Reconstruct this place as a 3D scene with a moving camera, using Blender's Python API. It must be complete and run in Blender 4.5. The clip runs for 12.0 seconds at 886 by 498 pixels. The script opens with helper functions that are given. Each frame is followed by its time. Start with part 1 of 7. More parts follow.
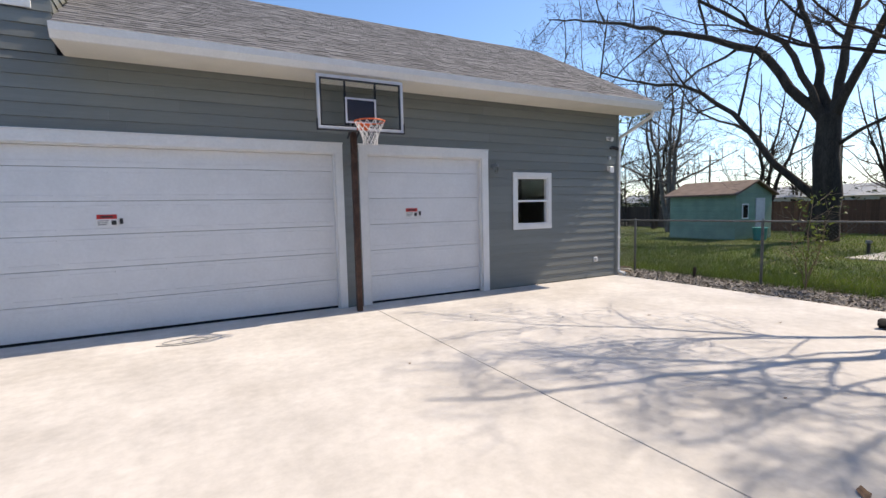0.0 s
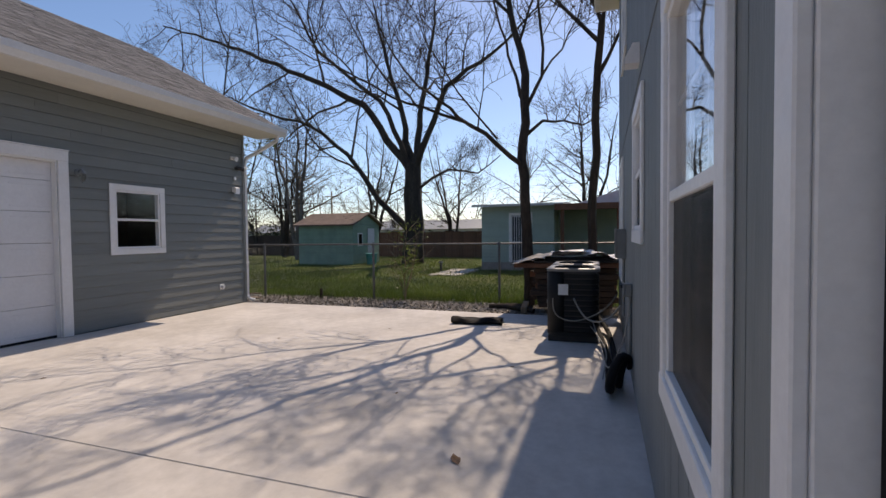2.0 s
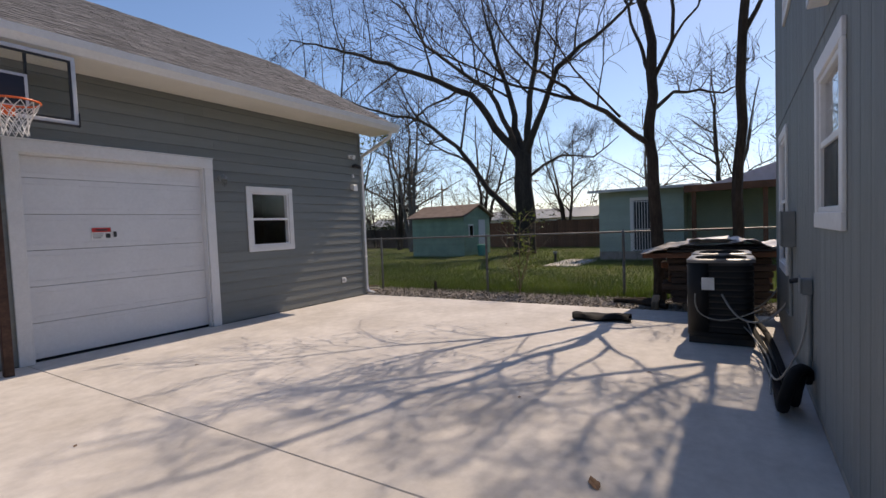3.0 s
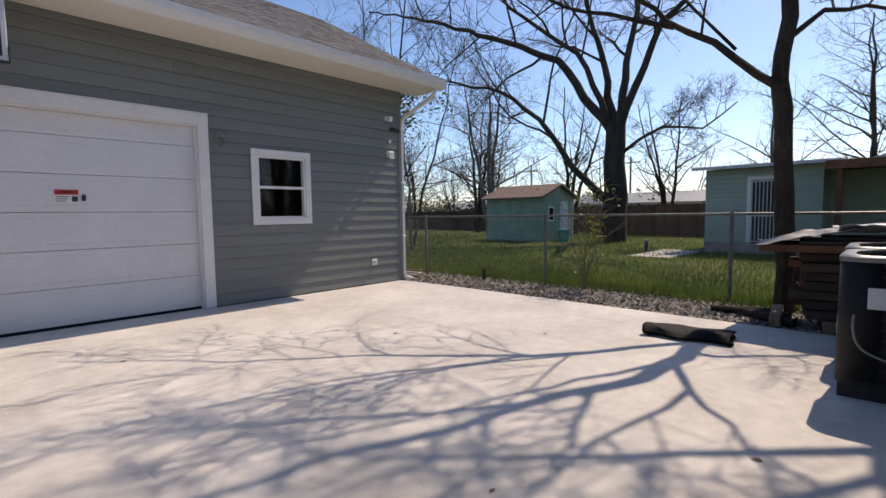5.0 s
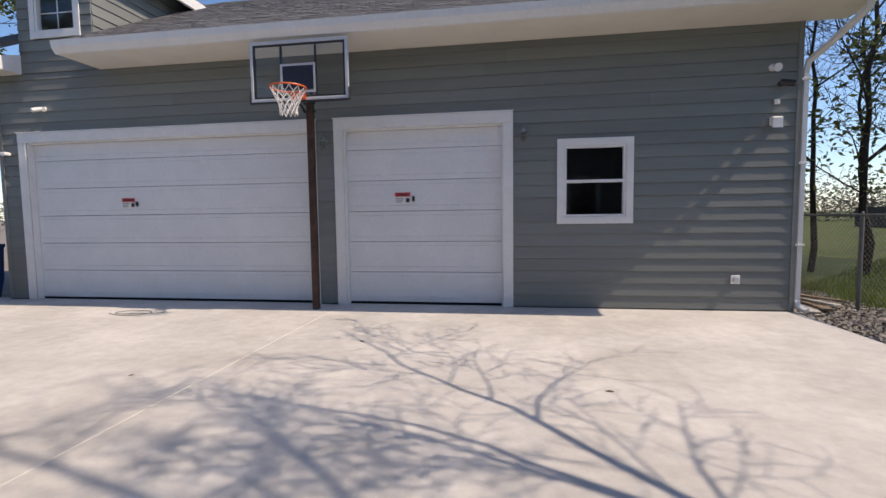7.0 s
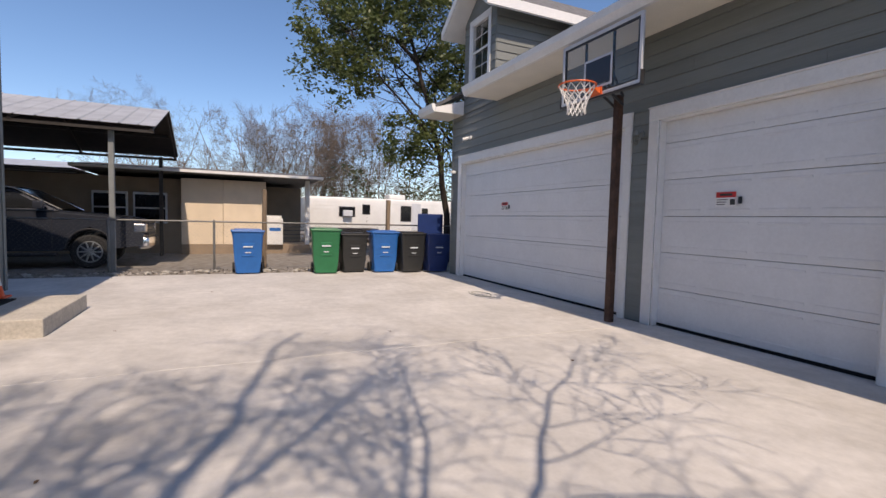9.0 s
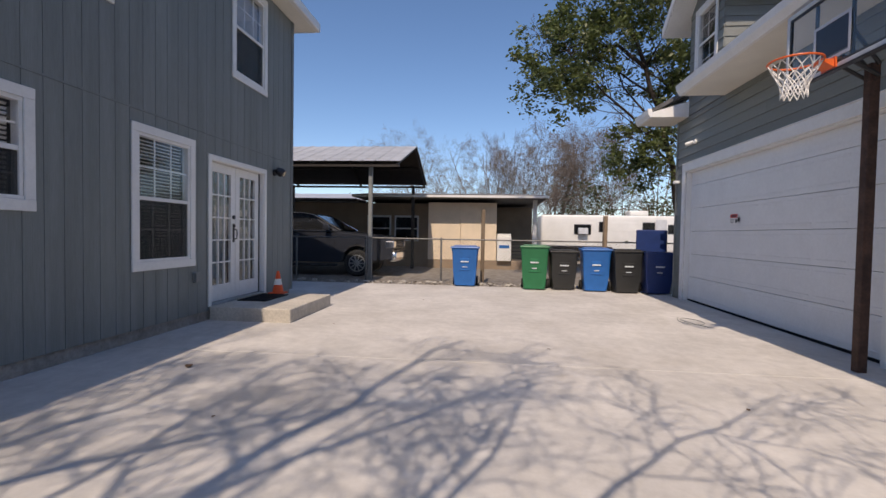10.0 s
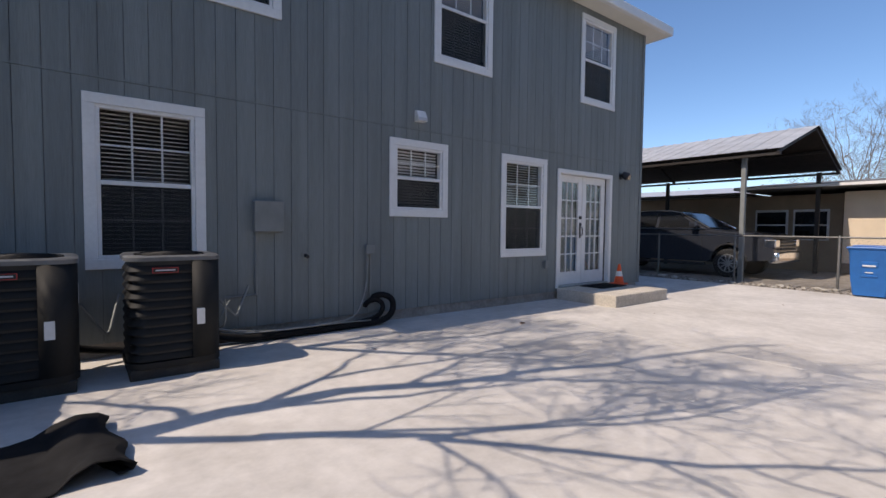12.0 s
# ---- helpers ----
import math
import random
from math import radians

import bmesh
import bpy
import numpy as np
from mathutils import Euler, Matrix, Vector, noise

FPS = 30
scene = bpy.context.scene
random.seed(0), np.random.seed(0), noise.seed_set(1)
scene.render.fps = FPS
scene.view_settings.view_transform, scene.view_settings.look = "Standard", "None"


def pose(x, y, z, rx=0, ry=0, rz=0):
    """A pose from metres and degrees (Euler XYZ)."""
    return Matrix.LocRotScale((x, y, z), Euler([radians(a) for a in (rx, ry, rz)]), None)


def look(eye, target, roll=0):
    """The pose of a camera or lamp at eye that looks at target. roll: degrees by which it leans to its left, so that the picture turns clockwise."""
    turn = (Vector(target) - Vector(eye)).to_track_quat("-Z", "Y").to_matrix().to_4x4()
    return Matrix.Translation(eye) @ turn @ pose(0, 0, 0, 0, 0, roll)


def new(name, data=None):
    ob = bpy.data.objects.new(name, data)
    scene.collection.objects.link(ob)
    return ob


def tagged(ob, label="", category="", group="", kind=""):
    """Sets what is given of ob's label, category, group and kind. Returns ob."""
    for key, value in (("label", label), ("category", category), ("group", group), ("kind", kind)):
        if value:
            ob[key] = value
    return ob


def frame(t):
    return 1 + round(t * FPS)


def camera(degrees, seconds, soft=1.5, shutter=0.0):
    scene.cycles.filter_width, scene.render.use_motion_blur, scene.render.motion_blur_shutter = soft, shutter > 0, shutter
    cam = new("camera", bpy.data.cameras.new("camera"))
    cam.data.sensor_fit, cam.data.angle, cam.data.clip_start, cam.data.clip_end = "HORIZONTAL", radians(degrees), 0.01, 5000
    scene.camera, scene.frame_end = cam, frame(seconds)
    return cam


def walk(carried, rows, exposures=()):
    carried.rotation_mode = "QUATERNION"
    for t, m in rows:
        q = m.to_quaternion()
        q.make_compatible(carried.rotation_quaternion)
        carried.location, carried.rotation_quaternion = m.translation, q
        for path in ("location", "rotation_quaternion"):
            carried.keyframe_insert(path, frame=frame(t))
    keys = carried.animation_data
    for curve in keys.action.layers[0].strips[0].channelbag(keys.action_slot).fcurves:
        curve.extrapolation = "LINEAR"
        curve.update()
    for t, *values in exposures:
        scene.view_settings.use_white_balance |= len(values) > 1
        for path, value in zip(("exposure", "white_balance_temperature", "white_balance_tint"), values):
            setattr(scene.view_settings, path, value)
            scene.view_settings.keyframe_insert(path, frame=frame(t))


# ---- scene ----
cam = camera(86.8, 12.0)
PATH = [
    (0, (0.135, 0.424, 1.706), (1.08, 2.179, 1.537), -1.3),
    (0.5, (0.289, 0.427, 1.673), (1.627, 1.911, 1.585), -0.9),
    (1, (0.451, 0.498, 1.571), (2.178, 1.504, 1.48), -1.4),
    (1.5, (0.483, 0.53, 1.537), (2.36, 1.213, 1.425), -1.7),
    (2, (0.517, 0.617, 1.526), (2.409, 1.264, 1.464), -0.6),
    (2.5, (0.567, 0.76, 1.568), (2.369, 1.623, 1.483), -0.9),
    (4.5, (2.201, 0.954, 1.386), (3.711, 2.264, 1.312), -2.5),
    (5, (2.832, 1.131, 1.373), (4.277, 2.505, 1.223), -0.8),
    (5.5, (3.519, 1.254, 1.408), (4.776, 2.808, 1.323), -3.8),
    (6, (4.156, 1.323, 1.423), (4.944, 3.159, 1.338), -1.2),
    (6.5, (4.803, 1.366, 1.423), (5.129, 3.336, 1.308), -0.5),
    (6.7, (5.105, 1.378, 1.412), (5.177, 3.372, 1.271), -0.4),
    (8.3, (7.096, 2.681, 1.321), (5.754, 4.161, 1.231), 0.4),
    (8.5, (7.19, 2.833, 1.338), (5.755, 4.22, 1.223), 1.7),
    (9, (7.44, 3.359, 1.33), (5.626, 4.193, 1.209), 1.4),
    (9.5, (7.557, 3.889, 1.309), (5.591, 4.245, 1.221), 1.8),
    (10, (7.67, 4.413, 1.307), (5.682, 4.21, 1.244), 1.0),
    (10.5, (7.742, 4.897, 1.303), (5.88, 4.174, 1.194), 2.1),
    (11, (7.735, 5.279, 1.31), (6.148, 4.066, 1.204), 3.1),
    (11.5, (7.922, 5.645, 1.296), (6.797, 3.993, 1.232), 4.0),
    (12, (8.238, 5.907, 1.292), (7.015, 4.327, 1.202), 0.6),
]
EXPOSURES = [(0.0, 1.02, 7800, 13), (0.7, 0.75, 8000, 14), (1.5, 0.45, 8300, 18), (2.5, 0.42, 8300, 18), (4.5, 0.65, 8300, 18), (6.5, 0.65, 7900, 16), (8.5, 0.57, 8100, 18), (9.5, 0.5, 8100, 18), (10.5, 0.33, 7900, 17), (11.0, 0.3, 7800, 17), (11.5, 0.32, 7700, 16), (12.0, 0.62, 7600, 16)]
walk(cam, [(t, look(eye, target, roll)) for t, eye, target, roll in PATH], EXPOSURES)

# ---- daylight ----
SUN_DIR = Vector((0.80, -0.076, 1.0)).normalized()
world = bpy.data.worlds.new("sky")
scene.world = world
world.use_nodes = True
wn = world.node_tree
sky = wn.nodes.new("ShaderNodeTexSky")
sky.sky_type = "NISHITA"
sky.sun_disc = False
sky.sun_elevation = math.asin(SUN_DIR.z)
sky.sun_rotation = math.atan2(SUN_DIR.x, SUN_DIR.y)
sky.air_density, sky.dust_density, sky.ozone_density = 0.8, 0.5, 5.0
vivid = wn.nodes.new("ShaderNodeHueSaturation")
vivid.inputs["Saturation"].default_value = 1.12
wn.links.new(sky.outputs[0], vivid.inputs["Color"])
wn.links.new(vivid.outputs[0], wn.nodes["Background"].inputs["Color"])
wn.nodes["Background"].inputs["Strength"].default_value = 0.135
sun = new("sun", bpy.data.lights.new("sun", "SUN"))
sun.data.energy, sun.data.angle, sun.data.color = 2.75, radians(0.5), (1.0, 0.95, 0.88)
sun.matrix_world = look(SUN_DIR * 60, (0, 0, 0))


# ---- materials ----
def material(name, color, rough=0.6, metal=0.0, vary=0.12, scale=6.0, grain=0.0, grain_scale=60.0, bump=0.0, bump_scale=40.0,
             color2=None, stretch=(1, 1, 1), per_object=0.0, spec=0.5, coords="Object", patch=None, per_island=0.0, thin=0.0):
    """A principled surface with broad and fine colour variation and a fine relief."""
    m = bpy.data.materials.new(name)
    m.use_nodes = True
    nt = m.node_tree
    n, ln = nt.nodes, nt.links
    p = n["Principled BSDF"]
    p.inputs["Roughness"].default_value, p.inputs["Metallic"].default_value = rough, metal
    p.inputs["Specular IOR Level"].default_value = spec
    tc = n.new("ShaderNodeTexCoord")
    mp = n.new("ShaderNodeMapping")
    mp.inputs["Scale"].default_value = stretch
    ln.new(tc.outputs[coords], mp.inputs["Vector"])

    def tex(sc, detail, rgh=0.6):
        t = n.new("ShaderNodeTexNoise")
        t.inputs["Scale"].default_value, t.inputs["Detail"].default_value, t.inputs["Roughness"].default_value = sc, detail, rgh
        ln.new(mp.outputs[0], t.inputs["Vector"])
        return t.outputs["Fac"]

    def ramp(src, lo, hi, c0, c1):
        r = n.new("ShaderNodeValToRGB")
        r.color_ramp.elements[0].position, r.color_ramp.elements[1].position = lo, hi
        r.color_ramp.elements[0].color, r.color_ramp.elements[1].color = (*c0, 1), (*c1, 1)
        ln.new(src, r.inputs[0])
        return r.outputs[0]

    def mix(kind, fac, a, b):
        x = n.new("ShaderNodeMix")
        x.data_type, x.blend_type = "RGBA", kind
        if isinstance(fac, float):
            x.inputs[0].default_value = fac
        else:
            ln.new(fac, x.inputs[0])
        ln.new(a, x.inputs[6])
        ln.new(b, x.inputs[7])
        return x.outputs[2]

    dark = color2 or tuple(c * (1 - vary) for c in color)
    light = color if color2 else tuple(min(1, c * (1 + vary)) for c in color)
    out = ramp(tex(scale, 4), 0.35, 0.65, dark, light)
    if patch:
        out = mix("MIX", ramp(tex(patch[1], 3), patch[2], patch[3], (0, 0, 0), (1, 1, 1)), out, ramp(tex(scale * 3, 2), 0.3, 0.7, patch[0], tuple(c * 1.15 for c in patch[0])))
    if grain:
        out = mix("MULTIPLY", 1.0, out, ramp(tex(grain_scale, 3, 0.7), 0.3, 0.7, (1 - grain,) * 3, (1 + grain * 0.4,) * 3))
    if per_object:
        oi = n.new("ShaderNodeObjectInfo")
        out = mix("MULTIPLY", 1.0, out, ramp(oi.outputs["Random"], 0.0, 1.0, (1 - per_object,) * 3, (1 + per_object * 0.5,) * 3))
    if per_island:
        gi = n.new("ShaderNodeNewGeometry")
        out = mix("MULTIPLY", 1.0, out, ramp(gi.outputs["Random Per Island"], 0.0, 1.0, (1 - per_island,) * 3, (1 + per_island * 0.5,) * 3))
    ln.new(out, p.inputs["Base Color"])
    rr = n.new("ShaderNodeMapRange")
    rr.inputs["To Min"].default_value, rr.inputs["To Max"].default_value = max(0.02, rough - 0.1), min(1, rough + 0.1)
    ln.new(tex(scale * 4, 2), rr.inputs["Value"])
    ln.new(rr.outputs[0], p.inputs["Roughness"])
    if bump:
        b = n.new("ShaderNodeBump")
        b.inputs["Strength"].default_value, b.inputs["Distance"].default_value = min(1, bump), 0.01
        ln.new(tex(bump_scale, 5, 0.65), b.inputs["Height"])
        ln.new(b.outputs[0], p.inputs["Normal"])
    if thin:
        tl, mx = n.new("ShaderNodeBsdfTranslucent"), n.new("ShaderNodeMixShader")
        mx.inputs[0].default_value = thin
        ln.new(out, tl.inputs["Color"])
        ln.new(p.outputs[0], mx.inputs[1])
        ln.new(tl.outputs[0], mx.inputs[2])
        ln.new(mx.outputs[0], n["Material Output"].inputs[0])
    return m


def glass_material(name, tint=(1, 1, 1), base=0.05, rough=0.01):
    m = bpy.data.materials.new(name)
    m.use_nodes = True
    n, ln = m.node_tree.nodes, m.node_tree.links
    n.remove(n["Principled BSDF"])
    tr, gl, fr, mx = (n.new(k) for k in ("ShaderNodeBsdfTransparent", "ShaderNodeBsdfGlossy", "ShaderNodeLayerWeight", "ShaderNodeMixShader"))
    tr.inputs[0].default_value = (*tint, 1)
    gl.inputs["Roughness"].default_value = rough
    pw, ma = n.new("ShaderNodeMath"), n.new("ShaderNodeMath")
    fr.inputs[0].default_value = 0.5
    pw.operation, ma.operation = "POWER", "MULTIPLY_ADD"
    pw.inputs[1].default_value, ma.inputs[1].default_value, ma.inputs[2].default_value = 4.0, 0.9, base
    ln.new(fr.outputs["Facing"], pw.inputs[0])
    ln.new(pw.outputs[0], ma.inputs[0])
    ln.new(ma.outputs[0], mx.inputs[0])
    ln.new(tr.outputs[0], mx.inputs[1])
    ln.new(gl.outputs[0], mx.inputs[2])
    ln.new(mx.outputs[0], n["Material Output"].inputs[0])
    return m


CONCRETE = material("concrete", (0.557, 0.533, 0.505), 0.88, vary=0.11, scale=0.9, grain=0.13, grain_scale=7, bump=0.10, bump_scale=90, spec=0.28, patch=((0.44, 0.415, 0.385), 0.55, 0.50, 0.70))
STEP_CONCRETE = material("step_concrete", (0.52, 0.48, 0.42), 0.9, vary=0.12, scale=3, grain=0.2, grain_scale=30, bump=0.4, bump_scale=60, spec=0.25)
FOUNDATION = material("foundation", (0.34, 0.31, 0.28), 0.95, vary=0.2, scale=3, grain=0.25, grain_scale=20, bump=0.5)
LAP = material("grey_green_lap_siding", (0.20, 0.215, 0.205), 0.62, vary=0.06, scale=1.5, grain=0.10, grain_scale=18, bump=0.18, bump_scale=12, stretch=(0.25, 1, 6), per_object=0.09)
BOARD = material("grey_wood_panel_siding", (0.198, 0.221, 0.222), 0.68, vary=0.10, scale=1.2, grain=0.14, grain_scale=14, bump=0.3, bump_scale=14, stretch=(7, 1, 0.35), per_object=0.05)
# dark colour that paints the shadow lines in gaps between siding boards
CORE = material("dark_groove_shade_backing", (0.12, 0.13, 0.13), 0.8)
WHITE = material("white_trim_paint", (0.78, 0.78, 0.77), 0.5, vary=0.03, scale=4, grain=0.06, grain_scale=30, bump=0.06)
SOFFIT = material("cream_soffit_paint", (0.76, 0.73, 0.66), 0.6, vary=0.04, scale=2, grain=0.05, bump=0.08)
DOORPAINT = material("white_steel_door", (0.74, 0.75, 0.76), 0.45, vary=0.03, scale=2, grain=0.05, grain_scale=25, bump=0.05, bump_scale=30, per_object=0.02)
RUBBER = material("black_rubber", (0.011, 0.011, 0.012), 0.8, vary=0.3, scale=8, bump=0.2, spec=0.2)
BLACK = material("black_paint", (0.022, 0.022, 0.025), 0.5, vary=0.2, bump=0.05)
ACBLACK = material("dark_grey_steel", (0.010, 0.0105, 0.011), 0.66, spec=0.35, vary=0.2, scale=5, grain=0.2, bump=0.05)
GREYMETAL = material("galvanised_steel", (0.42, 0.44, 0.45), 0.42, 0.85, vary=0.12, scale=8, grain=0.12)
GREYBOX = material("grey_painted_box", (0.20, 0.215, 0.215), 0.55, vary=0.08, scale=6)
RUST = material("rusty_brown_steel", (0.085, 0.045, 0.032), 0.75, 0.2, vary=0.35, scale=7, grain=0.35, grain_scale=35, bump=0.4)
ORANGE = material("orange_enamel", (0.75, 0.13, 0.03), 0.4, vary=0.08)
NET = material("white_net_cord", (0.8, 0.78, 0.75), 0.85)
FRAMEWHITE = material("light_grey_frame", (0.55, 0.57, 0.60), 0.4, vary=0.06)
NAVY = material("dark_target_square", (0.015, 0.016, 0.028), 0.4)
SHINGLE = material("weathered_grey_shingles", (0.18, 0.18, 0.185), 0.92, vary=0.18, scale=6, grain=0.3, grain_scale=60, bump=0.6, bump_scale=90, per_object=0.34, spec=0.2)
SHINGLE_FIELD = material("weathered_grey_shingle_field", (0.18, 0.18, 0.185), 0.92, vary=0.18, scale=6, grain=0.3, grain_scale=60, bump=0.6, bump_scale=90, per_island=0.34, spec=0.2)
# unlit rooms behind the panes: their darkness is put into this colour
DARKROOM = material("dark_room_stand_in", (0.12, 0.11, 0.10), 0.9)
BLIND = material("white_blind_slats", (0.72, 0.71, 0.68), 0.6, vary=0.04)
# grey-green of the reflection in the french door panes
PANESHEET = material("sheer_curtain", (0.20, 0.22, 0.20), 0.9, vary=0.15, scale=4)
SCREEN = material("dark_insect_screen", (0.02, 0.021, 0.022), 0.5, vary=0.1, scale=60)
GLASS = glass_material("window_glass", base=0.035)
ACRYLIC = glass_material("clear_acrylic", (0.9, 0.92, 0.93), 0.03, 0.05)
LAMPGLASS = glass_material("lamp_glass", (0.85, 0.85, 0.82), 0.06, 0.2)
BARK = material("dark_tree_bark", (0.06, 0.049, 0.041), 0.95, vary=0.3, scale=3, grain=0.4, grain_scale=25, bump=0.9, bump_scale=18, stretch=(1, 1, 0.3), spec=0.15)
PALEBARK = material("grey_brown_bark", (0.17, 0.145, 0.125), 0.95, vary=0.25, scale=3, grain=0.3, spec=0.15)
LEAF = material("glossy_green_leaves", (0.13, 0.16, 0.05), 0.45, color2=(0.07, 0.095, 0.03), scale=1.6, per_object=0.1, thin=0.35)
SAPLEAF = material("fresh_green_leaves", (0.17, 0.21, 0.05), 0.55, color2=(0.1, 0.14, 0.03), scale=5, thin=0.5)
GRASS = material("green_grass_blades", (0.115, 0.175, 0.026), 0.6, color2=(0.055, 0.095, 0.016), scale=0.7, patch=((0.19, 0.20, 0.05), 0.5, 0.55, 0.78), thin=0.45)
LITTER = material("dry_leaf_litter", (0.42, 0.385, 0.345), 0.95, color2=(0.21, 0.19, 0.17), scale=12, grain=0.3)
ROCK = material("pale_limestone", (0.46, 0.43, 0.38), 0.95, vary=0.2, scale=6, grain=0.2, bump=0.6, per_object=0.15)
WOOD = material("weathered_wood", (0.26, 0.19, 0.13), 0.85, vary=0.25, scale=4, grain=0.3, stretch=(6, 6, 0.6), bump=0.4, per_object=0.2)
REDWOOD = material("reddish_fence_boards", (0.19, 0.085, 0.05), 0.85, vary=0.2, scale=3, grain=0.25, per_object=0.25)
MINT = material("mint_green_siding", (0.35, 0.46, 0.41), 0.7, vary=0.06, scale=2, grain=0.08, per_object=0.05)
SHEDGREEN = material("faded_green_boards", (0.22, 0.345, 0.265), 0.75, vary=0.1, scale=2, grain=0.12, per_object=0.06)
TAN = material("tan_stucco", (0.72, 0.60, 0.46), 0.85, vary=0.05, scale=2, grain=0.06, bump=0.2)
# brown walls, and the tan house's shaded wall with the shade in its colour
BROWNSHADEWALL = material("brown_and_shaded_wall", (0.28, 0.21, 0.15), 0.85, vary=0.1, scale=2, grain=0.1)
METALROOF = material("galvanised_roof_sheet", (0.52, 0.53, 0.54), 0.5, 0.35, vary=0.12, scale=2, grain=0.12, per_object=0.06)
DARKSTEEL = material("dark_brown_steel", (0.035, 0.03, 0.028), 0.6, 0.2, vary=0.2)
RUSTROOF = material("brown_shed_roof", (0.17, 0.12, 0.095), 0.9, vary=0.2, scale=3, grain=0.25)
RVWHITE = material("white_trailer_skin", (0.72, 0.72, 0.70), 0.45, vary=0.05, scale=1.5, grain=0.05)
CARPAINT = material("dark_blue_grey_car_paint", (0.055, 0.062, 0.08), 0.22, 0.5, vary=0.05)
CHROME = material("bright_chrome", (0.85, 0.85, 0.87), 0.15, 1.0, vary=0.05)
CARGLASS = material("dark_car_glass", (0.012, 0.013, 0.015), 0.06)
TYRE = material("tyre_rubber", (0.018, 0.018, 0.018), 0.85, vary=0.2, bump=0.2)
BINBLUE = material("blue_bin_plastic", (0.008, 0.125, 0.40), 0.38, vary=0.08, scale=5, grain=0.08)
BINGREEN = material("green_bin_plastic", (0.012, 0.16, 0.065), 0.42, vary=0.08, scale=5, grain=0.08)
BINGREY = material("charcoal_bin_plastic", (0.024, 0.025, 0.025), 0.5, vary=0.1, scale=5, grain=0.08)
BINNAVY = material("navy_bin_plastic", (0.012, 0.035, 0.14), 0.45, vary=0.1)
DECAL = material("pale_decal", (0.6, 0.65, 0.68), 0.6)
REDSIGN = material("red_sign_print", (0.55, 0.03, 0.03), 0.5)
BLACKPRINT = material("black_print", (0.03, 0.03, 0.03), 0.6)
CONEORANGE = material("orange_cone_plastic", (0.85, 0.10, 0.02), 0.5, vary=0.06)
TARP = material("pale_grey_tarp", (0.46, 0.46, 0.47), 0.45, vary=0.25, scale=3, bump=0.6, bump_scale=9)
DARKTARP = material("dark_grey_weathered_sheet", (0.13, 0.125, 0.12), 0.5, vary=0.3, scale=4, bump=0.5, bump_scale=9)
DARKWOOD = material("dark_brown_wood", (0.075, 0.048, 0.036), 0.85, vary=0.3, scale=4, grain=0.3, stretch=(6, 0.6, 6), bump=0.4, per_object=0.3)
# added pads, so dark that they merge with the shade below the units
SHADEPAD = material("dark_shade_pad", (0.04, 0.038, 0.036), 0.9, vary=0.3, scale=4, grain=0.3, bump=0.4)
TEAL = material("teal_plastic", (0.02, 0.30, 0.30), 0.5)
FARTWIG = material("far_woods_twigs", (0.15, 0.13, 0.115), 0.95, color2=(0.09, 0.095, 0.06), scale=0.2)
HEDGE = material("dark_evergreen", (0.05, 0.065, 0.03), 0.8, vary=0.3, scale=2)
TWIG = material("pale_grey_twigs", (0.16, 0.13, 0.11), 0.95, vary=0.2, scale=2, spec=0.1)


def ground_material():
    """Grass to the east of the drive, leaf mould by its edge, grey dirt and old asphalt to the west."""
    m = material("ground", (0.07, 0.105, 0.025), 0.95, color2=(0.10, 0.105, 0.04), scale=0.6, grain=0.35, grain_scale=14, bump=0.8, bump_scale=30, spec=0.15)
    n, ln = m.node_tree.nodes, m.node_tree.links
    p = n["Principled BSDF"]
    grass = p.inputs["Base Color"].links[0].from_socket
    tc = n["Texture Coordinate"]
    sep = n.new("ShaderNodeSeparateXYZ")
    ln.new(tc.outputs["Object"], sep.inputs[0])
    noise_t = n.new("ShaderNodeTexNoise")
    noise_t.inputs["Scale"].default_value, noise_t.inputs["Detail"].default_value = 1.2, 5
    ln.new(tc.outputs["Object"], noise_t.inputs["Vector"])
    add = n.new("ShaderNodeMath")
    add.operation = "MULTIPLY_ADD"
    add.inputs[1].default_value = 1.2
    ln.new(noise_t.outputs["Fac"], add.inputs[0])
    ln.new(sep.outputs["X"], add.inputs[2])

    def step(at, width):
        r = n.new("ShaderNodeMapRange")
        r.inputs["From Min"].default_value, r.inputs["From Max"].default_value = at, at + width
        ln.new(add.outputs[0], r.inputs["Value"])
        return r.outputs[0]

    def blotch(c0, c1, sc):
        t = n.new("ShaderNodeTexNoise")
        t.inputs["Scale"].default_value, t.inputs["Detail"].default_value = sc, 6
        ln.new(tc.outputs["Object"], t.inputs["Vector"])
        r = n.new("ShaderNodeValToRGB")
        r.color_ramp.elements[0].position, r.color_ramp.elements[1].position = 0.35, 0.65
        r.color_ramp.elements[0].color, r.color_ramp.elements[1].color = (*c0, 1), (*c1, 1)
        ln.new(t.outputs["Fac"], r.inputs[0])
        return r.outputs[0]

    def mix(fac, a, b):
        x = n.new("ShaderNodeMix")
        x.data_type = "RGBA"
        ln.new(fac, x.inputs[0])
        ln.new(a, x.inputs[6])
        ln.new(b, x.inputs[7])
        return x.outputs[2]

    dirt = blotch((0.19, 0.165, 0.14), (0.27, 0.25, 0.225), 5)
    mould = blotch((0.15, 0.13, 0.11), (0.33, 0.30, 0.26), 26)
    c = mix(step(8.0, 0.3), dirt, mould)
    c = mix(step(11.1, 0.5), c, grass)
    ln.new(c, p.inputs["Base Color"])
    return m


GROUND = ground_material()


